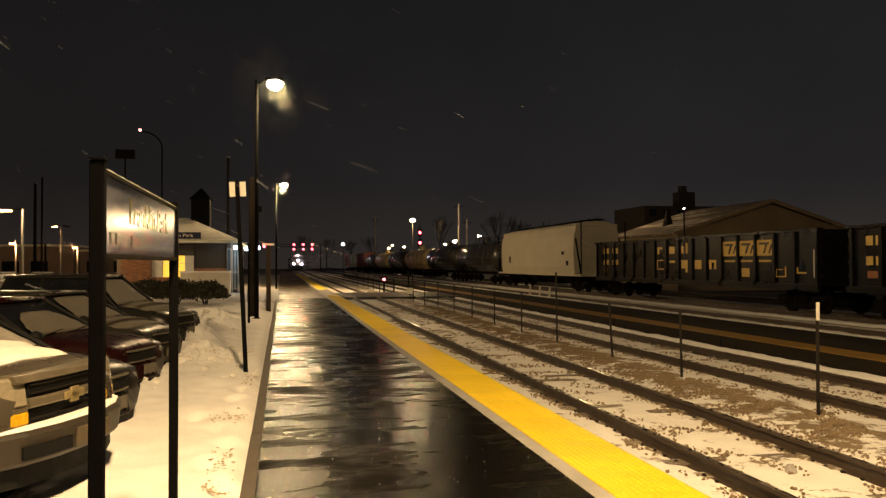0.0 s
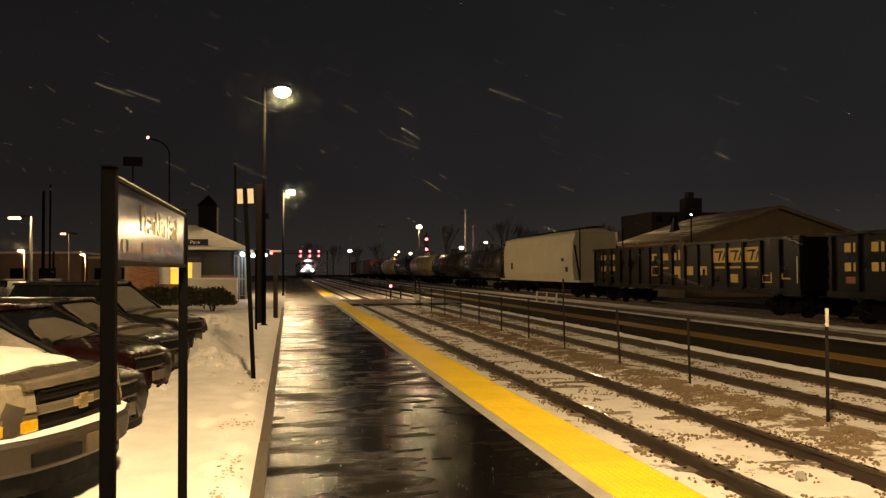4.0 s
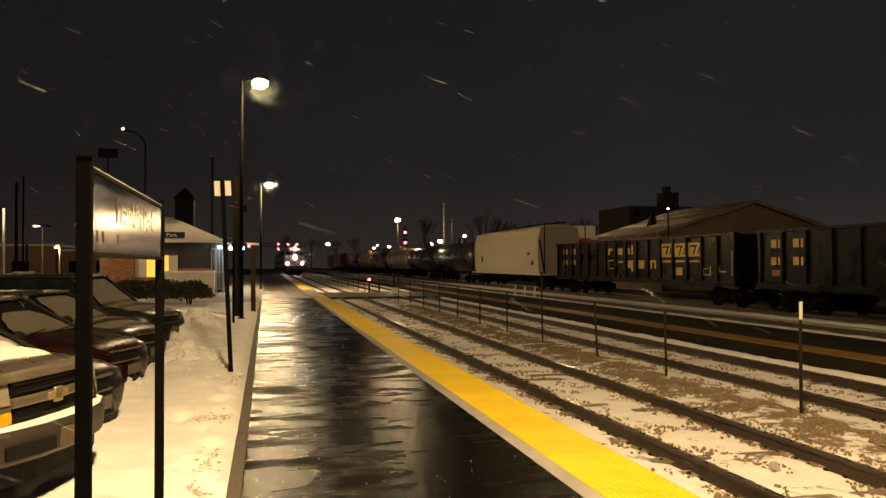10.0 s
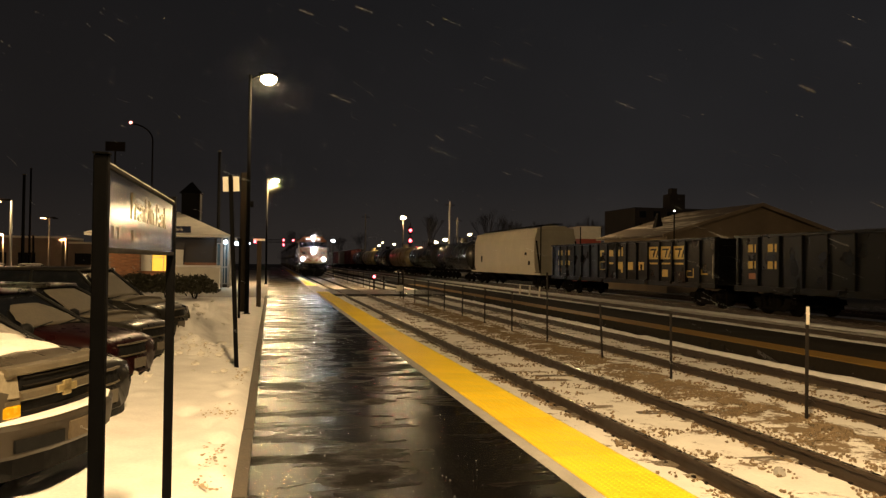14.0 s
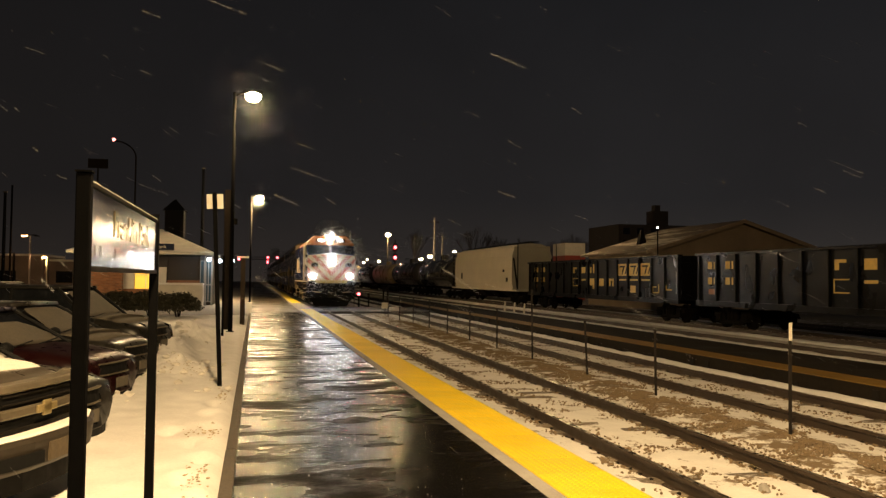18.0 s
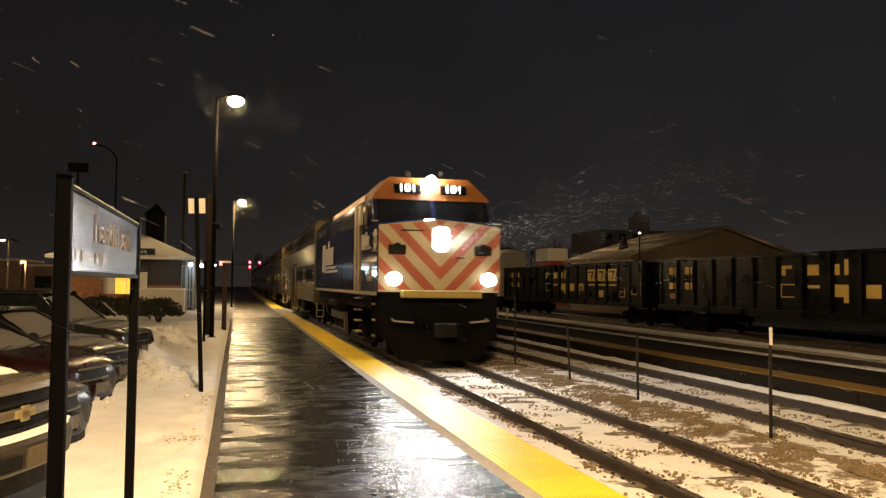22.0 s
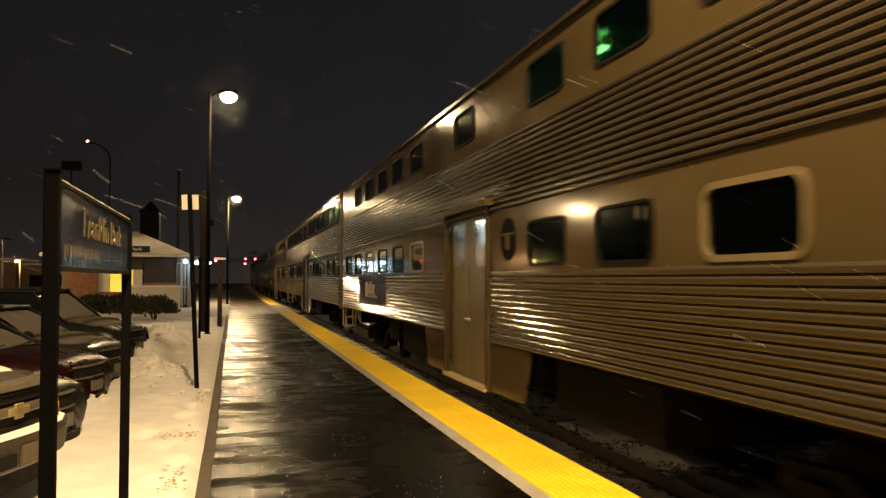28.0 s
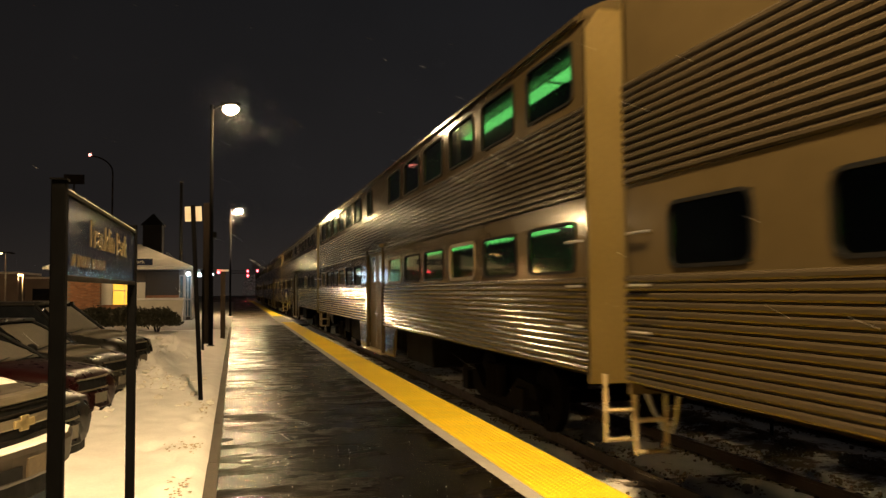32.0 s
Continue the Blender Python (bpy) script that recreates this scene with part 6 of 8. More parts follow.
    side_profile(bm, ((7.05, 0.42), (7.05, 1.12), (10.8, 1.12), (10.8, 0.80), (10.3, 0.42)), -1.36, 1.36)
    part("fuel_tank", bm, GRIME, loco, "grimy fuel tank")
    for s in (1, -1):
        xa, xb = min(s * 1.36, s * 1.46), max(s * 1.36, s * 1.46)
        bm = bmesh.new()
        side_profile(bm, ((7.08, 0.74), (7.08, 1.02), (10.7, 1.02), (10.7, 0.74)), xa, xb)
        bevelled(bm, 0.03)
        part("tank_ledge", bm, TANK_TAN, loco, "salt-stained tan ledge of the tank")
        bm = bmesh.new()
        side_profile(bm, ((7.05, 0.36), (7.05, 0.44), (10.25, 0.44), (10.25, 0.36)), xa, xb)
        part("tank_lip", bm, TANK_TAN, loco)
        bm = bmesh.new()
        side_profile(bm, ((6.84, 1.02), (7.06, 1.02), (6.90, 0.32), (6.55, 0.32)), xa, xb + 0.004)
        part("tank_end_plate", bm, TANK_TAN, loco, "sloped tan end plate")
    for s in (1, -1):
        bm = bmesh.new()
        tube(bm, (s * 1.42, 6.6, 1.24), (s * 1.42, 10.7, 1.24), 0.14, 0.14, 12)
        part("air_tank", bm, GRIME, loco, smooth=True)
    rolling = truck(loco, 3.9, 2.75, 0.50, 1.10) + truck(loco, 12.6, 2.75, 0.50, 1.10)
    return loco, rolling


def round_frame(bm, x0, x1, y0, y1, z0, z1, r, q):
    """A frame with rounded corners round the opening y0..y1, z0..z1; q: its breadth."""
    def outline(g, rr):
        pts = []
        for cy, cz, a0 in ((y1 - r, z1 - r, 0), (y0 + r, z1 - r, 90), (y0 + r, z0 + r, 180), (y1 - r, z0 + r, 270)):
            for k in range(5):
                a = radians(a0 + k * 22.5)
                pts.append((cy + (r + g) * math.cos(a), cz + (r + g) * math.sin(a)))
        return pts
    inner, outer = outline(0, r), outline(q, r)
    rings = [[bm.verts.new((x, y, z)) for y, z in pts] for x, pts in ((x1, inner), (x0, inner), (x0, outer), (x1, outer))]
    n = len(inner)
    for a, b in zip(rings, rings[1:]):
        for k in range(n):
            bm.faces.new((a[k], a[(k + 1) % n], b[(k + 1) % n], b[k]))
    # corner fillets behind the frame close the square opening
    for sy, sz, yy, zz in ((1, 1, y1, z1), (-1, 1, y0, z1), (-1, -1, y0, z0), (1, -1, y1, z0)):
        c = bm.verts.new((x0 + 0.004, yy + sy * 0.01, zz + sz * 0.01))
        pts = [(yy - sy * r + sy * r * math.cos(radians(k * 22.5)), zz - sz * r + sz * r * math.sin(radians(k * 22.5))) for k in range(5)]
        vs = [bm.verts.new((x0 + 0.004, y, z)) for y, z in pts]
        for k in range(4):
            bm.faces.new((c, vs[k], vs[k + 1]))


def coach(at, label, windows, ups, lit, logo, upper=(3.86, 4.48), name="gallery_coach"):
    """A double-deck fluted steel coach. windows, ups: the centres and widths of the lower and upper panes."""
    L, w = 25.8, 1.53
    door0, door1 = 11.28, 13.38
    car = thing(name, label, "railway coach", at, group="gallery coaches")
    def wallbox(bm, y0, y1, z0, z1, s=-1, t=0.05):
        box(bm, min(s * w, s * (w - t)), max(s * w, s * (w - t)), y0, y1, z0, z1)
    # plain far side and floor close the shell
    bm = bmesh.new()
    wallbox(bm, 0, L, 1.1, 4.62, 1)
    part("side_wall", bm, STAINLESS_FLAT, car)
    bm = bmesh.new()
    box(bm, -w + 0.12, w - 0.12, 0.05, L - 0.05, 1.05, 1.25)
    part("floor", bm, GRIME, car)
    # belts with window openings
    for z0, z1, wz0, wz1, panes in ((2.04, 2.83, 2.10, 2.60, windows), (3.75, 4.64, upper[0], upper[1], ups)):
        bm = bmesh.new()
        gaps = ((0, door0), (door1, L)) if z0 < 3 else ((0, L),)
        for g0, g1 in gaps:
            wallbox(bm, g0, g1, z0, wz0)
            wallbox(bm, g0, g1, wz1, z1)
            y = g0
            for c, pw in panes:
                if g0 < c < g1:
                    if c - pw / 2 > y:
                        wallbox(bm, y, c - pw / 2, wz0, wz1)
                    y = c + pw / 2
            wallbox(bm, y, g1, wz0, wz1)
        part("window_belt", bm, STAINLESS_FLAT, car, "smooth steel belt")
        for k, (c, pw) in enumerate(panes):
            bm = bmesh.new()
            box(bm, -w + 0.015, -w + 0.027, c - pw / 2, c + pw / 2, wz0, wz1)
            pane = part("window_pane", bm, GLASS, car, "dark tinted glass")
            pane.visible_shadow = False
            bm = bmesh.new()
            q = 0.038 if k % 3 == 2 and z0 < 3 else 0.018
            round_frame(bm, -w - 0.014, -w + 0.012, c - pw / 2 + 0.012, c + pw / 2 - 0.012, wz0 + 0.012, wz1 - 0.012, 0.10, q + 0.012)
            part("window_frame", bm, FRAME_PALE if k % 3 == 2 and z0 < 3 else GASKET, pane, "pale emergency-exit frame" if k % 3 == 2 and z0 < 3 else "black rubber gasket")
    # fluting: a rounded rib every seven centimetres
    def ribs(z0, z1, spans):
        bm = bmesh.new()
        n = round((z1 - z0) / 0.0715)
        h = (z1 - z0) / n
        for a, b in spans:
            prof = []
            for k in range(n):
                for f, d in ((0.0, -0.004), (0.12, 0.014), (0.34, 0.025), (0.66, 0.025), (0.88, 0.014)):
                    prof.append((-w - d, z0 + h * (k + f)))
            prof.append((-w, z1))
            r0 = [bm.verts.new((x, a, z)) for x, z in prof]
            r1 = [bm.verts.new((x, b, z)) for x, z in prof]
            for k in range(len(prof) - 1):
                bm.faces.new((r0[k], r0[k + 1], r1[k + 1], r1[k]))
            wallbox(bm, a, b, z0, z1)
        return bm
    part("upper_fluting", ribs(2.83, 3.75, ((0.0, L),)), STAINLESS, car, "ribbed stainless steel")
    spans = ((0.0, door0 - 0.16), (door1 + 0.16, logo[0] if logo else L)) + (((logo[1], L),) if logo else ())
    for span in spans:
        part("lower_fluting", ribs(1.10, 2.04, (span,)), STAINLESS, car, "ribbed stainless steel")
    if logo:
        bm = bmesh.new()
        wallbox(bm, logo[0], logo[1], 1.96, 2.04)
        part("logo_surround", bm, STAINLESS_FLAT, car)
        part("lower_fluting", ribs(1.10, 1.30, ((logo[0], logo[1]),)), STAINLESS, car, "ribbed stainless steel")
        bm = bmesh.new()
        box(bm, -w - 0.012, -w + 0.04, logo[0] + 0.01, logo[1] - 0.01, 1.30, 1.96)
        panel = part("logo_panel", bm, LOCO_BLUE, car, "blue panel with a plain cream word mark")
        f = -w - 0.013
        ya, yb, z0, z1 = logo[1] - 1.02, logo[1] - 2.35, 1.58, 1.86
        for a, b, h in ((0.0, 0.30, 1.0), (0.33, 0.52, 0.8), (0.54, 0.66, 1.1), (0.68, 0.77, 0.8), (0.79, 1.0, 0.8)):
            bm = bmesh.new()
            y0, y1 = ya + (yb - ya) * a, ya + (yb - ya) * b
            zt, zb = z0 + (z1 - z0) * h, z0 - (0.07 if a == 0 else 0)
            side_profile(bm, ((y0, zb), (y1, zb), (y1 - 0.12 * (zt - zb), zt), (y0 - 0.12 * (zt - zb), zt)), f - 0.004, f)
            part("word_block", bm, LOCO_CREAM, panel)
        for a, b, z in ((0.28, 1.2, -0.03), (0.28, 1.32, -0.075)):
            bm = bmesh.new()
            y0, y1 = ya + (yb - ya) * a, ya + (yb - ya) * b
            box(bm, f - 0.004, f, min(y0, y1), max(y0, y1), z0 + z - 0.014, z0 + z + 0.014)
            part("word_bar", bm, LOCO_CREAM, panel)
    # round dark emblem on the belt beside the door, where no window takes its place
    ey = door0 - 0.86
    if all(abs(wn[0] - ey) > 1.0 for wn in windows):
        bm = bmesh.new()
        tube(bm, (-w + 0.01, ey, 2.44), (-w - 0.012, ey, 2.44), 0.27, 0.27, 28)
        emblem = part("emblem", bm, GRIME, car, "round dark emblem")
        bm = bmesh.new()
        box(bm, -w - 0.016, -w - 0.008, ey - 0.24, ey + 0.24, 2.49, 2.52)
        part("emblem_band", bm, STAINLESS_FLAT, emblem)
        bm = bmesh.new()
        box(bm, -w - 0.016, -w - 0.008, ey - 0.06, ey + 0.08, 2.31, 2.485)
        part("emblem_mark", bm, STAINLESS_FLAT, emblem)
    # roof
    bm = bmesh.new()
    extrude_profile(bm, ((-w - 0.02, 4.60), (-w + 0.02, 4.72), (-1.15, 4.88), (-0.6, 4.97), (0.6, 4.97), (1.15, 4.88), (w - 0.02, 4.72), (w + 0.02, 4.60)), 0, L)
    part("roof", bm, STAINLESS_FLAT, car)
    bm = bmesh.new()
    box(bm, -w - 0.05, -w - 0.015, 0.1, L - 0.1, 4.62, 4.67)
    part("gutter", bm, STAINLESS, car)
    for y in (6.0, 19.5):
        bm = bmesh.new()
        box(bm, -0.6, 0.6, y - 1.2, y + 1.2, 4.9, 5.08)
        bevelled(bm, 0.05)
        part("roof_vent", bm, GRIME_PALE, car)
    # doorway with two leaves, well and skirt
    for q0, q1 in ((door0 - 1.55, door0 - 0.16), (door1 + 0.16, door1 + 1.5)):
        s = 1 if q0 > door1 else -1
        a = (q0, q1) if s > 0 else (q1, q0)
        bm = bmesh.new()
        if s > 0:
            wallbox(bm, door1, door1 + 0.16, 0.46, 2.04)
        else:
            wallbox(bm, door0 - 0.16, door0, 0.46, 2.04)
        side_profile(bm, ((a[0], 1.09), (a[1], 1.09), (a[1] - s * 0.25, 0.46), (a[0], 0.46)), -w, -w + 0.05)
        part("skirt", bm, STAINLESS_FLAT, car, "smooth skirt round the steps")
    bm = bmesh.new()
    box(bm, -w - 0.035, -w + 0.02, door0 - 0.10, door0, 0.46, 2.95)
    box(bm, -w - 0.035, -w + 0.02, door1, door1 + 0.10, 0.46, 2.95)
    box(bm, -w - 0.13, -w + 0.02, door0 - 0.3, door1 + 0.3, 2.92, 3.0)
    part("door_frame", bm, STAINLESS_FLAT, car)
    bm = bmesh.new()
    box(bm, -w - 0.06, -w + 0.1, door0 - 0.02, door1 + 0.02, 0.42, 0.47)
    part("threshold", bm, LOCO_CREAM, car, "pale worn threshold")
    mid = (door0 + door1) / 2
    for a, b in ((door0 + 0.015, mid - 0.03), (mid + 0.03, door1 - 0.015)):
        bm = bmesh.new()
        x0, x1 = -w + 0.06, -w + 0.10
        wa, wb2 = a + 0.18, b - 0.18
        box(bm, x0, x1, a, b, 0.48, 2.12)
        box(bm, x0, x1, a, b, 2.78, 2.92)
        box(bm, x0, x1, a, wa, 2.12, 2.78)
        box(bm, x0, x1, wb2, b, 2.12, 2.78)
        leaf = part("door_leaf", bm, END_PAINT, car, "brown-stained steel door leaf")
        bm = bmesh.new()
        box(bm, x0 + 0.012, x0 + 0.024, wa, wb2, 2.12, 2.78)
        g = part("door_glass", bm, DOOR_PANE, leaf)
        bm = bmesh.new()
        tube(bm, (x0 - 0.03, (b if a < mid - 0.1 else a), 1.35), (x0 - 0.03, (b - 0.08 if a < mid - 0.1 else a + 0.08), 1.35), 0.02, 0.02, 6)
        part("door_handle", bm, ZINC, leaf)
    bm = bmesh.new()
    box(bm, -w + 0.075, -w + 0.11, mid - 0.03, mid + 0.03, 0.48, 2.92)
    part("door_seal", bm, GASKET, car, "black rubber seal between the leaves")
    # lit vestibule behind the door glass
    bm = bmesh.new()
    box(bm, -w + 0.62, -w + 0.64, door0, door1, 1.2, 2.9)
    ves = part("vestibule_wall", bm, VESTIBULE, car, "pale lit vestibule wall")
    bm = bmesh.new()
    box(bm, -w + 0.60, -w + 0.615, mid + 0.15, door1 - 0.1, 2.0, 2.45)
    part("poster", bm, STRIPE_RED, ves, "red and white notice")
    bm = bmesh.new()
    box(bm, -w + 0.15, -w + 0.55, door0 + 0.05, door1 - 0.05, 2.86, 2.90)
    part("vestibule_lamp", bm, VEST_LAMP, car, "white ceiling lamp")
    # decks and seats inside
    bm = bmesh.new()
    box(bm, -w + 0.06, -0.35, 0.1, door0 - 0.1, 2.72, 2.78)
    box(bm, -w + 0.06, -0.35, door1 + 0.1, L - 0.1, 2.72, 2.78)
    part("gallery_deck", bm, INSIDE, car)
    bm = bmesh.new()
    box(bm, -0.1, -0.06, 0.1, L - 0.1, 1.25, 4.6)
    part("aisle_partition", bm, INSIDE, car)
    for z in (1.6, 3.25):
        bm = bmesh.new()
        for c, pw in windows:
            box(bm, -w + 0.12, -0.55, c - 0.42, c - 0.34, z, z + 0.72)
        part("seat_row", bm, INSIDE, car)
    for y0, y1, z, mat in lit:
        bm = bmesh.new()
        box(bm, -1.05, -0.85, y0, y1, z, z + 0.03)
        part("ceiling_tube", bm, mat, car, "fluorescent tube")
    # ends
    for y0, y1 in ((-0.02, 0.04), (L - 0.04, L + 0.02)):
        bm = bmesh.new()
        extrude_profile(bm, ((-w, 1.0), (-0.5, 1.0), (-0.5, 3.2), (0.5, 3.2), (0.5, 1.0), (w, 1.0), (w, 4.5), (w - 0.15, 4.72), (-w + 0.15, 4.72), (-w, 4.5)), y0, y1)
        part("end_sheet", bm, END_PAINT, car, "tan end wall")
        s = -1 if y0 < 1 else 1
        ye = 0.0 if s < 0 else L
        bm = bmesh.new()
        box(bm, -0.62, -0.5, min(ye, ye + s * 0.36), max(ye, ye + s * 0.36), 1.1, 3.3)
        box(bm, 0.5, 0.62, min(ye, ye + s * 0.36), max(ye, ye + s * 0.36), 1.1, 3.3)
        box(bm, -0.62, 0.62, min(ye, ye + s * 0.36), max(ye, ye + s * 0.36), 3.2, 3.32)
        part("gangway_bellows", bm, BLACK_PLASTIC, car)
        bm = bmesh.new()
        for x in (-1.42, -1.12):
            tube(bm, (x, ye + s * 0.10, 0.45), (x, ye + s * 0.10, 1.1), 0.022, 0.022, 6)
        for z in (0.47, 0.75):
            tube(bm, (-1.42, ye + s * 0.10, z), (-1.12, ye + s * 0.10, z), 0.022, 0.022, 6)
        part("end_step", bm, LOCO_CREAM, car, "pale stirrup step")
        bm = bmesh.new()
        rings = []
        for k in range(9):
            a = k / 8
            lean = math.atan2(0.66 * math.cos(a * math.pi / 2), 0.34)
            q = (-1.0 + 0.1 * a, ye + s * (0.06 + 0.34 * a), 1.0 - 0.42 * math.sin(a * math.pi / 2))
            ring = []
            for j in range(6):
                u, v = 0.028 * math.cos(j * math.pi / 3), 0.028 * math.sin(j * math.pi / 3)
                ring.append(bm.verts.new((q[0] + u, q[1] + s * v * math.sin(lean), q[2] + v * math.cos(lean))))
            rings.append(ring)
        for r0, r1 in zip(rings, rings[1:]):
            for j in range(6):
                bm.faces.new((r0[j], r0[(j + 1) % 6], r1[(j + 1) % 6], r1[j]))
        part("cable_hose", bm, ZINC, car, "sagging cable hose")
        bm = bmesh.new()
        box(bm, -0.2, 0.2, min(ye, ye + s * 0.42), max(ye, ye + s * 0.42), 0.75, 1.0)
        part("coupler", bm, GRIME_PALE, car)
        for z in (1.55, 1.95, 2.4):
            bm = bmesh.new()
            tube(bm, (-w - 0.05, ye - s * 0.12, z), (-w - 0.05, ye - s * 0.42, z), 0.014, 0.014, 6)
            for q in (0.12, 0.42):
                tube(bm, (-w - 0.05, ye - s * q, z), (-w, ye - s * q, z), 0.012, 0.012, 5)
            part("grab_iron", bm, ZINC, car)
    # gear beneath
    for y0, y1, z0 in ((7.0, 9.3, 0.5), (15.4, 17.5, 0.45), (17.9, 19.0, 0.6), (9.7, 11.0, 0.62)):
        bm = bmesh.new()
        box(bm, -1.38, 1.38, y0, y1, z0, 1.06)
        bevelled(bm, 0.03)
        part("equipment_box", bm, GRIME, car)
    rolling = truck(car, 4.2, 2.55, 0.46, 1.08) + truck(car, 21.6, 2.55, 0.46, 1.08)
    return car, rolling


INSIDE = material("coach_interior", (0.04, 0.045, 0.04), 0.6, vary=0.15, scale=2, fine=20, bump=0.05)
VESTIBULE = material("vestibule_panel", (0.62, 0.64, 0.62), 0.5, vary=0.1, scale=2, fine=20, bump=0.03)
VEST_LAMP = glow("vestibule_tube", (0.85, 1.0, 0.98), 13)
TUBE_BRIGHT = glow("fluorescent_tube", (0.85, 1.0, 0.70), 26)
TUBE_DIM = glow("fluorescent_tube_dim", (0.85, 1.0, 0.70), 5)
DOOR_PANE = bpy.data.materials.new("clear_door_glass")
DOOR_PANE.use_nodes = True
_b = DOOR_PANE.node_tree.nodes["Principled BSDF"]
_b.inputs["Base Color"].default_value, _b.inputs["Roughness"].default_value, _b.inputs["Transmission Weight"].default_value = (0.9, 0.95, 0.95, 1), 0.12, 0.95

train = []   # (thing, distance behind the nose, its wheelsets)
loco, loco_wheels = locomotive(pose(4.86, 245, -0.165))
train.append((loco, 0.0, loco_wheels))
small_panes = [(c, 1.06) for c in (2.0, 3.8, 5.6, 7.4, 9.2, 15.55, 17.32, 19.1, 20.93, 22.75, 24.55)]
small_ups = [(c, 1.06) for c in (2.0, 3.8, 5.6, 7.4, 9.2, 12.4, 15.58, 17.38, 19.1, 20.95, 22.8)]
wide_panes = [(c, 1.34) for c in (0.97, 2.72, 4.5, 6.3, 8.05, 9.8, 15.2, 16.95, 18.7, 20.45, 22.2, 24.0)]
wide_ups = [(c, 1.34) for c in (0.97, 2.75, 4.5, 6.3, 8.05, 9.8)] + [(13.1, 0.7)] + [(c, 1.34) for c in (15.2, 16.95, 18.7, 20.45, 22.2, 24.0)]
first, fw = coach(pose(4.86, 261.6, -0.165), "fluted stainless steel double-deck coach with dark windows", small_panes, small_ups, ((9.0, 9.4, 4.50, TUBE_BRIGHT),), (18.6, 22.45), (3.96, 4.44))
train.append((first, 16.6, fw))
second, sw = coach(pose(4.86, 288.2, -0.165), "fluted stainless steel double-deck coach with green-lit windows", wide_panes, wide_ups, ((0.35, 1.6, 2.66, TUBE_BRIGHT), (2.3, 3.3, 2.66, TUBE_DIM), (0.3, 2.0, 4.52, TUBE_DIM), (2.2, 6.0, 4.52, TUBE_DIM), (4.0, 9.5, 2.66, TUBE_DIM)), None)
train.append((second, 43.2, sw))
for k in range(2, 6):
    src, wheels = ((first, fw), (second, sw))[k % 2]
    kids = list(src.children)
    twin = copy_thing(src, pose(4.86, 261.6 + 26.6 * k, -0.165))
    train.append((twin, 16.6 + 26.6 * k, []))

# ---- freight cars on the far track ----
GON_BLACK = material("gondola_black", (0.0042, 0.0043, 0.0046), 0.34, spec=0.09, vary=0.35, scale=1.2, fine=25, bump=0.12)
HOPPER_GREY = material("hopper_grey", (0.38, 0.35, 0.27), 0.65, vary=0.15, scale=0.8, fine=12, bump=0.08)
TANK_BLACK = material("tank_black", (0.035, 0.033, 0.030), 0.22, vary=0.3, scale=0.8, fine=10, bump=0.04)
TANK_TAN = material("tank_tan", (0.50, 0.40, 0.22), 0.30, vary=0.15, scale=0.8, fine=10, bump=0.04)
BOX_RED = material("boxcar_red", (0.20, 0.04, 0.03), 0.6, vary=0.2, scale=0.8, fine=10, bump=0.1)
MARK = material("worn_yellow_marking", (0.62, 0.42, 0.10), 0.6, vary=0.2, scale=6, fine=30, bump=0.05)


def freight_running_gear(car, L, r=0.42):
    bm = bmesh.new()
    box(bm, -0.35, 0.35, 0.2, L - 0.2, 0.82, 1.05)
    part("centre_sill", bm, GRIME, car)
    for y in (-0.35, L - 0.15):
        bm = bmesh.new()
        box(bm, -0.15, 0.15, y, y + 0.5, 0.75, 1.0)
        bevelled(bm, 0.03)
        part("coupler", bm, GRIME, car)
    return truck(car, 1.75, 1.75, r, 1.0) + truck(car, L - 1.75, 1.75, r, 1.0)


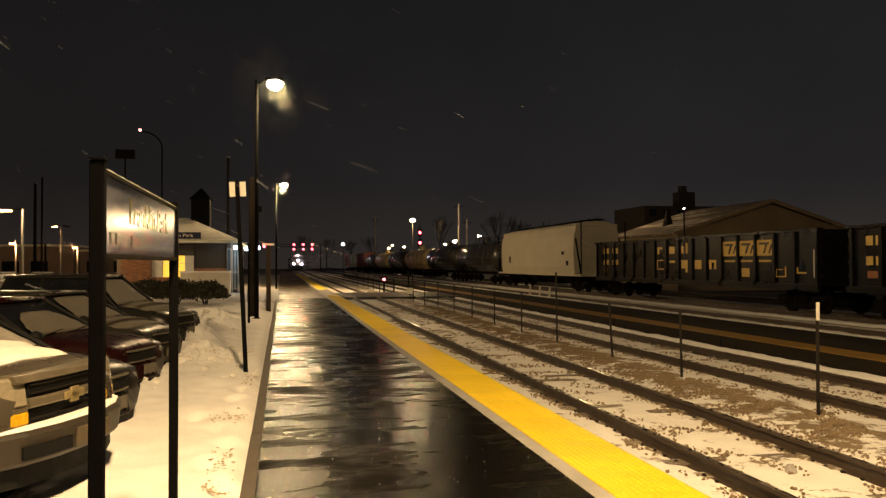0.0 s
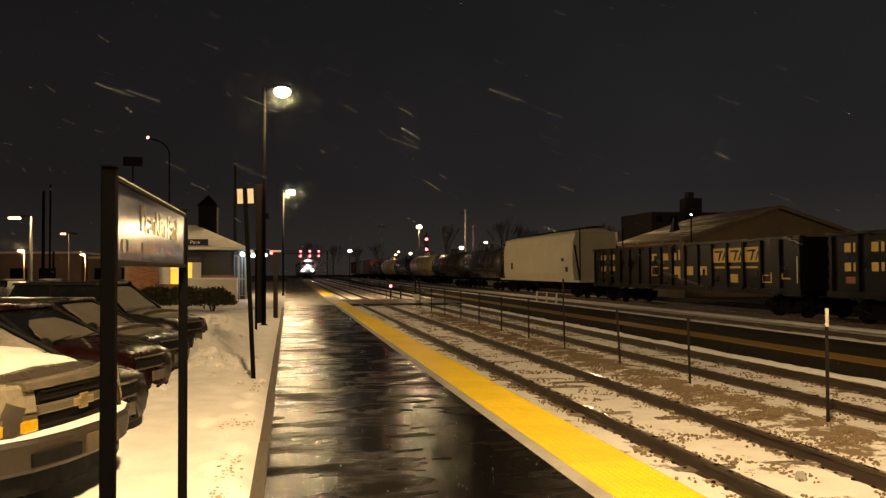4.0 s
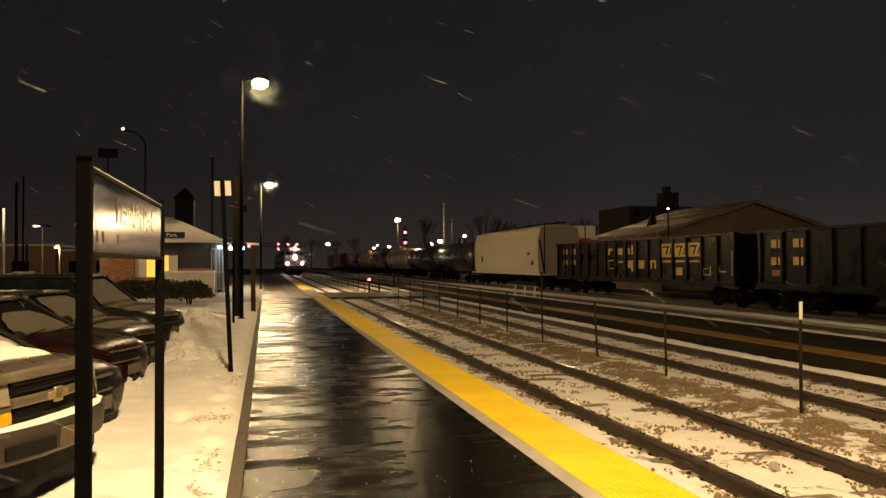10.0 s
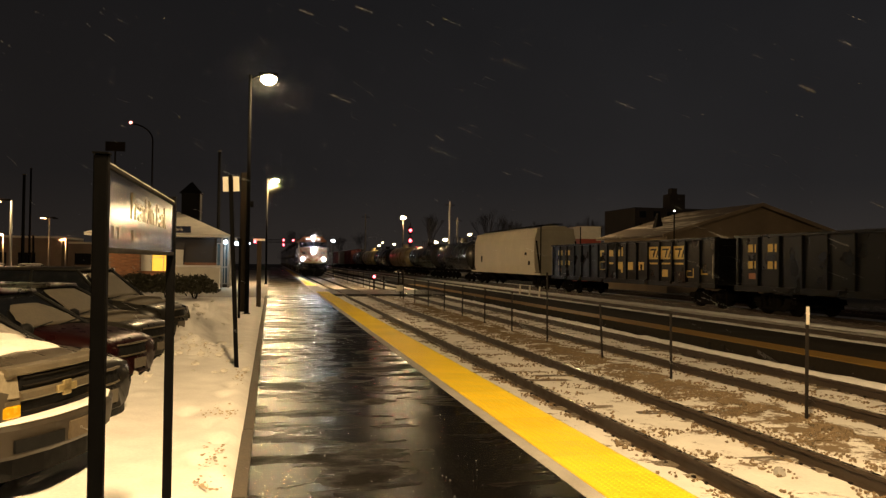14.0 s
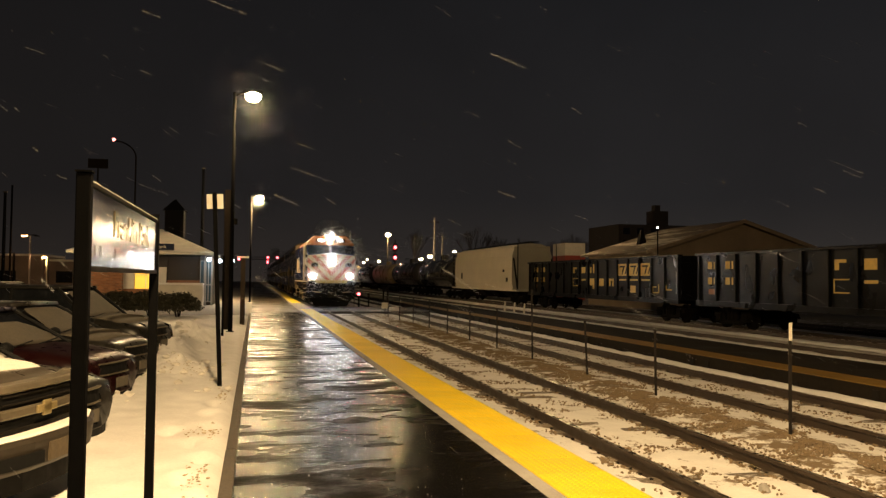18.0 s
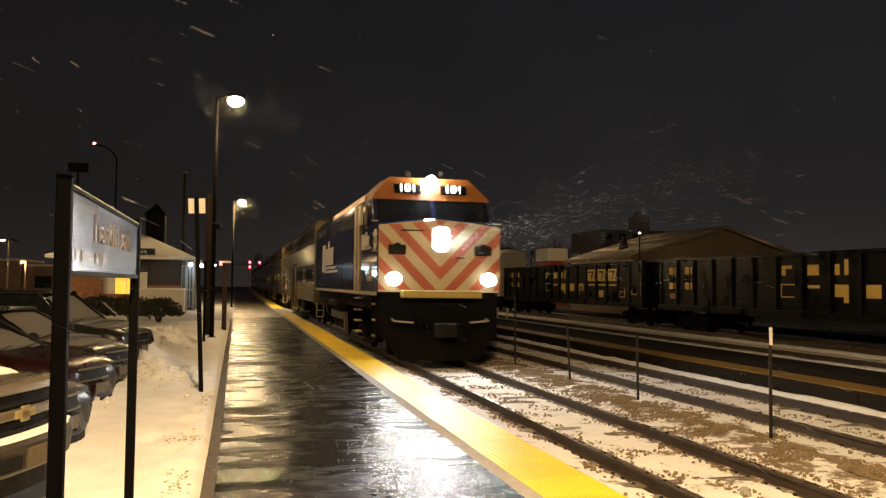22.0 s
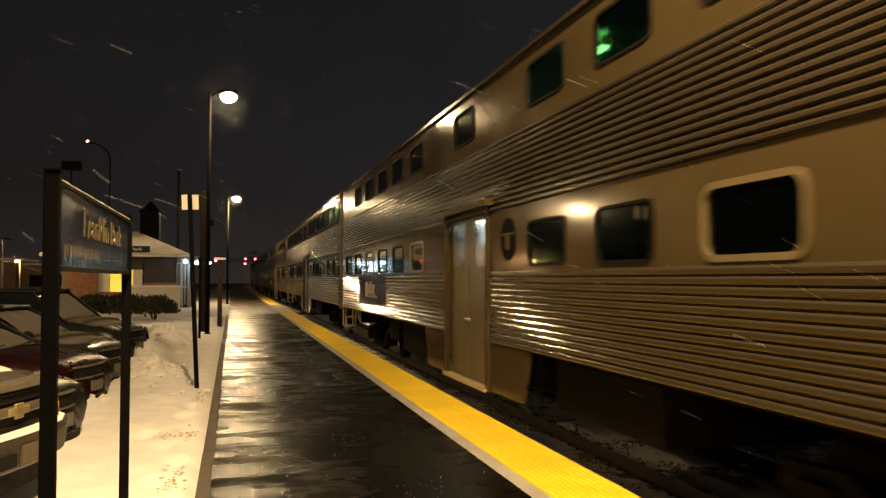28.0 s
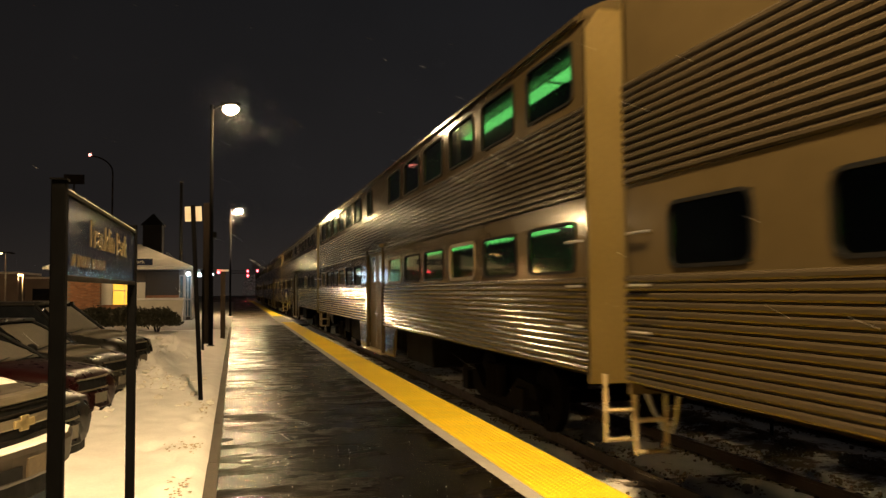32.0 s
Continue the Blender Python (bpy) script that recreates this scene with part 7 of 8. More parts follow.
def gondola(at, label, L=20.7, far_mark=19.95):
    """Front end is the one towards the platform's near end."""
    car = thing("gondola_car", label, "freight car", at, group="gondola cars")
    w, z0, z1 = 1.50, 1.02, 2.92
    for s in (-1, 1):
        bm = bmesh.new()
        box(bm, min(s * w, s * (w - 0.06)), max(s * w, s * (w - 0.06)), 0, L, z0, z1)
        part("side_sheet", bm, GON_BLACK, car)
        bm = bmesh.new()
        box(bm, min(s * (w - 0.08), s * (w + 0.14)), max(s * (w - 0.08), s * (w + 0.14)), -0.03, L + 0.03, z1, z1 + 0.10)
        box(bm, min(s * w, s * (w + 0.12)), max(s * w, s * (w + 0.12)), 0, L, z0 - 0.16, z0 + 0.06)
        part("top_chord", bm, GON_BLACK, car)
    for k in range(17):
        bm = bmesh.new()
        y = 0.15 + k * (L - 0.3) / 16
        box(bm, -w - 0.09, -w, y - 0.07, y + 0.07, z0 - 0.1, z1)
        bevelled(bm, 0.012)
        part("side_stake", bm, GON_BLACK, car)
    for y0, y1 in ((0, 0.08), (L - 0.08, L)):
        bm = bmesh.new()
        box(bm, -w + 0.06, w - 0.06, y0, y1, z0, z1 + 0.05)
        s = -1 if y0 == 0 else 1
        for k in range(4):
            z = z0 + 0.3 + k * 0.45
            box(bm, -w, w, min(y0 + s * 0.08, y1 + s * 0.08), max(y0 + s * 0.08, y1 + s * 0.08), z, z + 0.14)
        part("end_sheet", bm, GON_BLACK, car)
    bm = bmesh.new()
    box(bm, -w + 0.06, w - 0.06, 0.08, L - 0.08, z0, z0 + 0.08)
    part("floor", bm, GRIME, car)
    f = -w - 0.004
    def mark(y0, y1, za, zb, mat=MARK, name="marking"):
        bm = bmesh.new()
        box(bm, f - 0.004, f, min(y0, y1), max(y0, y1), za, zb)
        part(name, bm, mat, car)
    # plain blocks in place of the painted words, all between the stakes
    for y in (far_mark, far_mark - 0.42, far_mark - 1.24, far_mark - 1.66):
        mark(y - 0.30, y, 2.36, 2.66)
        mark(y - 0.30, y, 1.74, 2.02)
    mark(far_mark - 0.50, far_mark - 0.05, 1.34, 1.56, LOCO_ORANGE)
    # two words as plain blocks, one to a bay between the stakes
    def bay(k):
        return 0.15 + (k + 0.5) * (L - 0.3) / 16

    def block(k, u0, u1, za, zb):
        mark(bay(k) + 0.48 - u1, bay(k) + 0.48 - u0, za, zb)
    block(9, 0.1, 0.3, 2.26, 2.60)
    block(9, 0.3, 0.62, 2.49, 2.60)
    block(8, 0.1, 0.62, 2.26, 2.60)
    block(7, 0.05, 0.25, 2.26, 2.60)
    block(7, 0.45, 0.62, 2.26, 2.74)
    for a, b, c, d in ((0.05, 0.75, 1.94, 1.98), (0.05, 0.75, 1.52, 1.56), (0.05, 0.10, 1.56, 1.94)):
        block(9, a, b, c, d)
    block(8, 0.1, 0.65, 1.84, 1.94)
    block(7, 0.05, 0.62, 1.58, 1.96)
    block(7, 0.42, 0.62, 1.40, 1.58)
    block(6, 0.05, 0.62, 1.56, 1.96)
    block(5, 0.05, 0.25, 1.56, 1.96)
    block(5, 0.25, 0.62, 1.84, 1.96)
    block(5, 0.45, 0.62, 1.56, 1.84)
    # large yellow panels with dark blocks
    for k in (4, 3, 2):
        block(k, -0.05, 0.98, 2.10, 2.70)
        block(k, 0.05, 0.85, 1.86, 1.94)
        for ya, yb, za, zb, tilt in ((-0.30, 0.32, 2.52, 2.60, 0.0), (-0.04, 0.08, 2.18, 2.52, 0.16), (-0.36, -0.26, 2.18, 2.52, 0.16)):
            bm = bmesh.new()
            c = bay(k) + 0.06
            side_profile(bm, ((c + ya, za), (c + yb, za), (c + yb - tilt, zb), (c + ya - tilt, zb)), f - 0.008, f - 0.004)
            part("dark_block", bm, GON_BLACK, car)
    block(3, 0.1, 0.65, 1.28, 1.62)
    for a, b, c, d in ((1.95, 2.5, 1.30, 1.34), (2.46, 2.5, 1.34, 1.56), (2.1, 2.5, 1.56, 1.60), (1.9, 1.96, 1.30, 1.70), (0.75, 1.4, 1.44, 1.50), (1.2, 1.4, 1.50, 1.66)):
        mark(a, b, c, d)
    mark(0.30, 0.37, 1.30, 2.28, WHITE)
    return car, freight_running_gear(car, L)


def hopper(at):
    car = thing("hopper_car", "pale grey covered hopper car with rounded sides", "freight car", at)
    L, w = 19.2, 1.52
    bm = bmesh.new()
    def ring(y, k):
        pts = [(w * 0.93, 1.15), (w, 1.6), (w * 1.02, 2.7), (w * 0.99, 3.6), (w * 0.86, 4.22), (w * 0.45, 4.46), (0, 4.5)]
        return [(x, y, 1.15 + (z - 1.15) * k) for x, z in pts] + [(-x, y, 1.15 + (z - 1.15) * k) for x, z in pts[-2::-1]]
    loft(bm, [ring(1.3, 1), ring(1.6, 1), ring(L / 2, 1), ring(L - 1.6, 1), ring(L - 1.3, 1)])
    part("body", bm, HOPPER_GREY, car)
    for y in (1.28, L - 1.28):
        s = -1 if y < 5 else 1
        bm = bmesh.new()
        loft(bm, [[(-w * 0.9, y, 4.3), (w * 0.9, y, 4.3), (w * 0.9, y, 2.2), (-w * 0.9, y, 2.2)], [(-w * 0.9, y + s * 0.03, 4.25), (w * 0.9, y + s * 0.03, 4.25), (w * 0.6, y - s * 0.5, 2.2), (-w * 0.6, y - s * 0.5, 2.2)]])
        part("end_slope", bm, HOPPER_GREY, car)
        for x in (-w * 0.95, w * 0.95):
            bm = bmesh.new()
            box(bm, x - 0.06, x + 0.06, min(y, y + s * 1.1), max(y, y + s * 1.1), 1.1, 1.2)
            tube(bm, (x, y + s * 1.05, 1.1), (x, y + s * 0.1, 3.4), 0.06, 0.06, 6)
            tube(bm, (x, y + s * 1.05, 1.1), (x, y + s * 1.05, 4.4), 0.04, 0.04, 6)
            part("end_frame", bm, GRIME, car)
        for k in range(9):
            bm = bmesh.new()
            tube(bm, (-w * 0.95, y + s * 1.05, 1.3 + 0.36 * k), (-w * 0.6, y + s * 1.05, 1.3 + 0.36 * k), 0.02, 0.02, 5)
            part("ladder_rung", bm, HOPPER_GREY, car)
    bm = bmesh.new()
    box(bm, -0.35, 0.35, 0.8, L - 0.8, 4.56, 4.62)
    for k in range(14):
        tube(bm, (-0.45, 1.5 + k * 1.25, 4.4), (-0.45, 1.5 + k * 1.25, 4.66), 0.03, 0.03, 5)
    part("roof_walk", bm, GRIME, car)
    bm = bmesh.new()
    box(bm, -w, w, 0.1, L - 0.1, 1.02, 1.16)
    part("side_sill", bm, HOPPER_GREY, car)
    for k in range(4):
        yc = 4.3 + k * 3.5
        bm = bmesh.new()
        loft(bm, [[(-1.3, yc - 1.4, 1.1), (1.3, yc - 1.4, 1.1), (1.3, yc + 1.4, 1.1), (-1.3, yc + 1.4, 1.1)], [(-0.4, yc - 0.4, 0.42), (0.4, yc - 0.4, 0.42), (0.4, yc + 0.4, 0.42), (-0.4, yc + 0.4, 0.42)]])
        part("outlet_chute", bm, GRIME, car)
    for y0, y1, za, zb in ((3.0, 3.4, 2.4, 2.6), (15.2, 15.6, 1.9, 2.4), (2.2, 2.6, 1.7, 2.0)):
        bm = bmesh.new()
        box(bm, -w * 1.035, -w * 1.02, y0, y1, za, zb)
        part("marking", bm, GRIME_PALE, car)
    return car, freight_running_gear(car, L)


def tank_car(at, label, mat, L=17.6):
    car = thing("tank_car", label, "freight car", at, group="tank cars")
    bm = bmesh.new()
    n, r, zc = 24, 1.45, 2.45
    rings = []
    for y, q in ((0.75, 0.0), (0.82, 0.45), (1.0, 0.75), (1.25, 0.93), (1.55, 1.0), (L - 1.55, 1.0), (L - 1.25, 0.93), (L - 1.0, 0.75), (L - 0.82, 0.45), (L - 0.75, 0.0)):
        rings.append([(max(q, 0.01) * r * math.cos(k * math.tau / n), y, zc + max(q, 0.01) * r * math.sin(k * math.tau / n)) for k in range(n)])
    loft(bm, rings)
    part("tank", bm, mat, car, smooth=True)
    for y in (3.2, L / 2 - 0.6, L / 2 + 0.6, L - 3.2):
        bm = bmesh.new()
        tube(bm, (0, y - 0.03, zc), (0, y + 0.03, zc), r + 0.02, r + 0.02, 24, False)
        part("band", bm, mat, car)
    bm = bmesh.new()
    tube(bm, (0, L / 2, zc + r - 0.1), (0, L / 2, zc + r + 0.45), 0.4, 0.4, 14)
    part("dome", bm, mat, car)
    for s in (1, -1):
        bm = bmesh.new()
        tube(bm, (s * 0.75, L / 2 - 1.4, zc + r + 0.5), (s * 0.75, L / 2 + 1.4, zc + r + 0.5), 0.025, 0.025, 5)
        for q in (-1.4, 0, 1.4):
            tube(bm, (s * 0.75, L / 2 + q, zc + r - 0.3), (s * 0.75, L / 2 + q, zc + r + 0.5), 0.025, 0.025, 5)
        part("walkway_rail", bm, GRIME, car)
    bm = bmesh.new()
    box(bm, -1.5, 1.5, 0.1, 1.7, 1.0, 1.14)
    box(bm, -1.5, 1.5, L - 1.7, L - 0.1, 1.0, 1.14)
    box(bm, -0.5, 0.5, 0.8, L - 0.8, 1.0, 1.2)
    part("end_platform", bm, GRIME, car)
    bm = bmesh.new()
    for s in (1, -1):
        tube(bm, (s * 1.48, 0.2, 1.75), (s * 1.48, L - 0.2, 1.75), 0.02, 0.02, 5)
        for y in (0.2, L - 0.2):
            tube(bm, (s * 1.48, y, 1.1), (s * 1.48, y, 1.75), 0.02, 0.02, 5)
    part("handrail", bm, GRIME, car)
    return car, freight_running_gear(car, L)


def boxcar(at, label, mat):
    car = thing("box_car", label, "freight car", at, group="box cars")
    L, w = 17.8, 1.5
    bm = bmesh.new()
    extrude_profile(bm, ((-w, 1.05), (w, 1.05), (w, 4.3), (0, 4.55), (-w, 4.3)), 0.3, L - 0.3)
    part("body", bm, mat, car)
    for k in range(14):
        bm = bmesh.new()
        y = 0.9 + k * (L - 1.8) / 13
        box(bm, -w - 0.05, -w, y - 0.05, y + 0.05, 1.1, 4.25)
        part("rib", bm, mat, car)
    bm = bmesh.new()
    box(bm, -w - 0.07, -w - 0.052, L / 2 - 1.5, L / 2 + 1.5, 1.15, 4.1)
    part("door", bm, mat, car)
    return car, freight_running_gear(car, L)


freight = []   # (thing, place along the track at the start, wheelsets)
for y, (car, wheels) in ((-20.3, gondola(pose(19.5, -20.3, -0.05), "black open gondola car with ribbed sides and yellow markings")), (1.9, gondola(pose(19.5, 1.9, -0.05), "black open gondola car with ribbed sides and worn yellow markings")),
                         (24.0, gondola(pose(19.5, 24.0, -0.05), "black open gondola car behind the hopper, yellow markings", 19.6, 18.6)), (46.0, hopper(pose(19.5, 46.0, -0.05))),
                         (66.4, tank_car(pose(19.5, 66.4, -0.05), "glossy black tank car", TANK_BLACK, 16.4)), (83.3, tank_car(pose(19.5, 83.3, -0.05), "glossy black tank car", TANK_BLACK)),
                         (101.8, tank_car(pose(19.5, 101.8, -0.05), "tan tank car with a soot-streaked belly", TANK_TAN)), (120.6, tank_car(pose(19.5, 120.6, -0.05), "glossy black tank car", TANK_BLACK)),
                         (139.6, tank_car(pose(19.5, 139.6, -0.05), "weathered tan tank car", TANK_TAN)), (158.4, tank_car(pose(19.5, 158.4, -0.05), "glossy black tank car", TANK_BLACK)),
                         (177.2, boxcar(pose(19.5, 177.2, -0.05), "dull red box car", BOX_RED)), (195.8, boxcar(pose(19.5, 195.8, -0.05), "pale grey steel box car", HOPPER_GREY)), (214.4, boxcar(pose(19.5, 214.4, -0.05), "dull red box car", BOX_RED))):
    freight.append((car, y, wheels))

# ---- pieces of the ground: tactile tiles, ties, stones ----
strip = tagged(new("tactile_strip"), "yellow tactile tiles with rows of domes along the edge", "tactile strip", kind="structure")
verts, faces = [], []
TW, TL = 0.69, 0.606


def frustum(x, y, z, r, q, h):
    i = len(verts)
    for k in range(6):
        a = k * math.tau / 6
        verts.append((x + r * math.cos(a), y + r * math.sin(a), z))
    for k in range(6):
        a = k * math.tau / 6
        verts.append((x + q * math.cos(a), y + q * math.sin(a), z + h))
    for k in range(6):
        faces.append((i + k, i + (k + 1) % 6, i + 6 + (k + 1) % 6, i + 6 + k))
    faces.append(tuple(i + 6 + k for k in range(6)))


verts += [(0, 0, -0.010), (TW, 0, -0.010), (TW, TL, -0.010), (0, TL, -0.010), (0, 0, 0.002), (TW, 0, 0.002), (TW, TL, 0.002), (0, TL, 0.002)]
faces += [(4, 5, 6, 7), (0, 1, 5, 4), (1, 2, 6, 5), (2, 3, 7, 6), (3, 0, 4, 7)]
for i in range(11):
    for j in range(10):
        frustum(0.045 + i * 0.06, 0.033 + j * 0.06, 0.002, 0.015, 0.009, 0.006)
tile_mesh = bpy.data.meshes.new("tactile_tile")
tile_mesh.from_pydata(verts, [], faces)
tile_mesh.materials.append(YELLOW)
for k in range(86):
    ob = new("tactile_tile", tile_mesh)
    ob.parent = strip
    ob.matrix_basis = pose(2.53, -6.4 + 0.61 * k, random.uniform(-0.001, 0.002))

ties = tagged(new("timber_ties"), "snow-dusted timber ties half buried in ballast", "railway ties", kind="structure")
bm = bmesh.new()
box(bm, -1.3, 1.3, -0.115, 0.115, -0.18, 0.0)
bevelled(bm, 0.015)
tie_mesh = mesh_of("tie", bm, TIE)
for c in (4.9, 8.72):
    for k in range(108):
        ob = new("tie", tie_mesh)
        ob.parent = ties
        ob.matrix_basis = pose(c + random.uniform(-0.05, 0.05), 3.0 + 0.53 * k + random.uniform(-0.03, 0.03), -0.308 + random.uniform(-0.014, 0.010), 0, random.uniform(-0.3, 0.3), random.uniform(-1, 1))

# spikes and clips that hold the rails, in rows along their feet
bm = bmesh.new()
rng = random.Random(31)
for x in (4.2, 5.6, 7.95, 9.5):
    for k in range(150):
        y = 3.0 + 0.265 * k + rng.uniform(-0.05, 0.05)
        for side in (-1, 1):
            if rng.random() < 0.18:
                continue
            a = x + side * (0.085 + rng.uniform(0, 0.02))
            box(bm, -0.014, 0.014, -0.018, 0.018, 0, rng.uniform(0.015, 0.032), pose(a, y, -0.318, 0, side * 14, rng.uniform(-25, 25)))
spikes = part("rail_spikes", bm, DARK_STEEL)
tagged(spikes, "rusty spikes and clips along the feet of the rails", "rail spikes", kind="stuff")

# loose ballast stones that show through the snow
STONE = material("ballast_stone", (0.20, 0.145, 0.085), 0.85, vary=0.4, scale=9, fine=40, bump=0.4)
rng = random.Random(21)
verts, faces = [], []
base = ((1, 0, 0), (-1, 0, 0), (0, 1, 0), (0, -1, 0), (0, 0, 1), (0, 0, -1))
sides = ((0, 2, 4), (2, 1, 4), (1, 3, 4), (3, 0, 4), (2, 0, 5), (1, 2, 5), (3, 1, 5), (0, 3, 5))
for k in range(44000):
    band = rng.random()
    if band < 0.55:
        x = rng.gauss(6.72, 0.36)
    elif band < 0.72:
        x = rng.choice((4.2, 5.6, 7.95, 9.5)) + rng.choice((-1, 1)) * (0.10 + abs(rng.gauss(0, 0.10)))
    elif band < 0.86:
        x = rng.gauss(4.9, 0.35)
    elif band < 0.95:
        x = rng.gauss(8.72, 0.4)
    else:
        x = rng.choice((rng.gauss(3.93, 0.03), rng.uniform(3.27, 3.45)))
    y = 4 + 34 * rng.random() ** 1.5
    if noise.noise(Vector((x * 2.1, y * 1.7, 5))) < (0.12 if band > 0.72 else -0.1):
        continue
    s = rng.uniform(0.009, 0.028)
    i = len(verts)
    turn = Euler((rng.uniform(0, 6), rng.uniform(0, 6), rng.uniform(0, 6))).to_matrix()
    for b in base:
        v = turn @ (Vector(b) * s * rng.uniform(0.7, 1.3))
        verts.append((x + v.x, y + v.y, -0.288 + hollow(x, y) + v.z * 0.8))
    faces += [tuple(i + q for q in f) for f in sides]
me = bpy.data.meshes.new("ballast_stones")
me.from_pydata(verts, [], faces)
me.materials.append(STONE)
tagged(new("ballast_stones", me), "loose brown ballast stones showing through the snow", "stones", kind="stuff")
rock = bmesh.new()
bmesh.ops.create_icosphere(rock, subdivisions=2, radius=0.06)
for v in rock.verts:
    v.co *= 1 + 0.25 * noise.noise(v.co * 14)
    v.co.z *= 1.35
tagged(part("stone", rock, CONCRETE, at=pose(4.98, 7.1, -0.29)), "lone rock lying between the rails", "stone")

# ---- falling snow ----
FLAKE = bpy.data.materials.new("snowflake")
FLAKE.use_nodes = True
_n = FLAKE.node_tree.nodes
_t, _d, _m = _n.new("ShaderNodeBsdfTranslucent"), _n.new("ShaderNodeBsdfDiffuse"), _n.new("ShaderNodeMixShader")
_t.inputs["Color"].default_value = (0.85, 0.87, 0.9, 1)
_d.inputs["Color"].default_value = (0.85, 0.87, 0.9, 1)
_m.inputs[0].default_value = 0.8
FLAKE.node_tree.links.new(_d.outputs[0], _m.inputs[1])
FLAKE.node_tree.links.new(_t.outputs[0], _m.inputs[2])
FLAKE.node_tree.links.new(_m.outputs[0], _n["Material Output"].inputs["Surface"])


def flakes(name, label, count, place, size, seed):
    """Small flat hexagonal flakes; place(rng) gives where each one is."""
    rng = random.Random(seed)
    verts, faces = [], []
    for k in range(count):
        c = Vector(place(rng))
        s = rng.uniform(*size)
        turn = Euler((rng.uniform(0, 6), rng.uniform(0, 6), rng.uniform(0, 6))).to_matrix()
        i = len(verts)
        for q in range(6):
            a = q * math.tau / 6
            verts.append(tuple(c + turn @ Vector((s * math.cos(a), s * math.sin(a), 0))))
        faces.append(tuple(range(i, i + 6)))
    me = bpy.data.meshes.new(name)
    me.from_pydata(verts, [], faces)
    me.materials.append(FLAKE)
    return tagged(new(name, me), label, "snow", kind="stuff")


# flakes that ride with the nose, added for the halo of the headlights
def in_beam(rng):
    d = 0.25 + 10.0 * rng.random() ** 1.6
    a, r = rng.uniform(0, math.tau), (0.25 + 0.13 * d) * rng.random() ** 0.8
    return (r * math.cos(a) + 0.12 * d, -d, 3.0 + 0.9 * r * math.sin(a))


beam_snow = flakes("snow_in_headlights", "snow lit up in the headlights, added as part of their halo", 1300, in_beam, (0.004, 0.008), 3)


def plume(rng):
    d = 7.5 * rng.random() ** 0.8
    return (0.5 + d, -0.4 - 0.5 * rng.random() - 0.10 * d, 3.1 + 0.26 * d + rng.gauss(0, 0.04 + 0.045 * d))


plume_snow = flakes("snow_in_headlights", "wind-blown plume of snow beside the headlight", 800, plume, (0.005, 0.011), 4)

# flakes along the far track, thicker towards the yard, added as the headlights' halo
count = 9000
np.random.seed(8)
along = 56 + 204 * np.random.random(count) ** 0.6
reach = 0.6 + 2.6 * np.clip((along - 30) / 170, 0, 1)
turn, out = np.random.random(count) * math.tau, reach * np.random.random(count) ** 0.6
centre = np.stack((4.86 + out * np.cos(turn), along, 2.9 + 0.9 * out * np.sin(turn)), 1)
keep = centre[:, 2] > 0.3
centre, along = centre[keep], along[keep]
count = len(centre)
arms = np.random.normal(0, 1, (count, 3, 3)) * (0.00016 * along)[:, None, None]
me = bpy.data.meshes.new("drifting_snow")
me.from_pydata((centre[:, None, :] + arms).reshape(-1, 3).tolist(), [], np.arange(3 * count).reshape(-1, 3).tolist())
me.materials.append(FLAKE)
tagged(new("drifting_snow", me), "fine still snow over the far track, added as the headlights' halo", "snow", kind="stuff")


def glare_flakes(count, reach, seed):
    """Flakes added round the lamps of the nose as their glare, thickest close to each of them."""
    rng = np.random.default_rng(seed)
    d = rng.normal(0, 1, (count, 3))
    d /= np.linalg.norm(d, axis=1)[:, None]
    d[:, 1] = -np.abs(d[:, 1])
    lamps = np.array(((0.0, -0.16, 3.07), (0.0, 0.95, 4.68), (-1.18, -0.3, 2.08), (1.18, -0.3, 2.08)))
    pick = rng.choice(4, count, p=(0.58, 0.14, 0.14, 0.14))
    wide = np.array((1.0, 0.5, 0.6, 0.6))[pick]
    c = lamps[pick] + d * (0.12 + reach * wide * rng.random(count) ** 1.7)[:, None]
    c = c[c[:, 2] > 0.4]
    k = len(c)
    me = bpy.data.meshes.new("snow_gust")
    me.from_pydata((c[:, None, :] + rng.normal(0, 0.0095, (k, 3, 3))).reshape(-1, 3).tolist(), [], np.arange(3 * k).reshape(-1, 3).tolist())
    me.materials.append(FLAKE)
    return tagged(new("snow_gust", me), "flakes round the headlights, added to stand for their glare", "snow", kind="stuff")


# flake cloud added as the headlights' glare
glare_snow = glare_flakes(32000, 2.2, 12)



def lamp_snow(x, y, z, count, reach, seed):
    """Fine flakes added round a lamp head as its halo, thicker close to it."""
    rng = np.random.default_rng(seed)
    d = rng.normal(0, 1, (count, 3))
    d /= np.linalg.norm(d, axis=1)[:, None]
    c = np.array((x, y, z)) + d * (0.3 + reach * rng.random(count) ** 1.8)[:, None]
    c = c[c[:, 2] < z + 2.2]
    k = len(c)
    me = bpy.data.meshes.new("lamp_snow")
    me.from_pydata((c[:, None, :] + rng.normal(0, 0.0045, (k, 3, 3))).reshape(-1, 3).tolist(), [], np.arange(3 * k).reshape(-1, 3).tolist())
    me.materials.append(FLAKE)
    tagged(new("lamp_snow", me), "fine flakes set round a lamp, added as its halo", "snow", kind="stuff")


lamp_snow(-0.18, 26.4, 7.5, 2600, 1.7, 5)
lamp_snow(0.23, 60.0, 7.5, 2600, 1.7, 6)
lamp_snow(-27.3, 89.3, 3.9, 3000, 2.4, 7)
lamp_snow(-26.0, 109.3, 3.9, 3000, 2.4, 9)

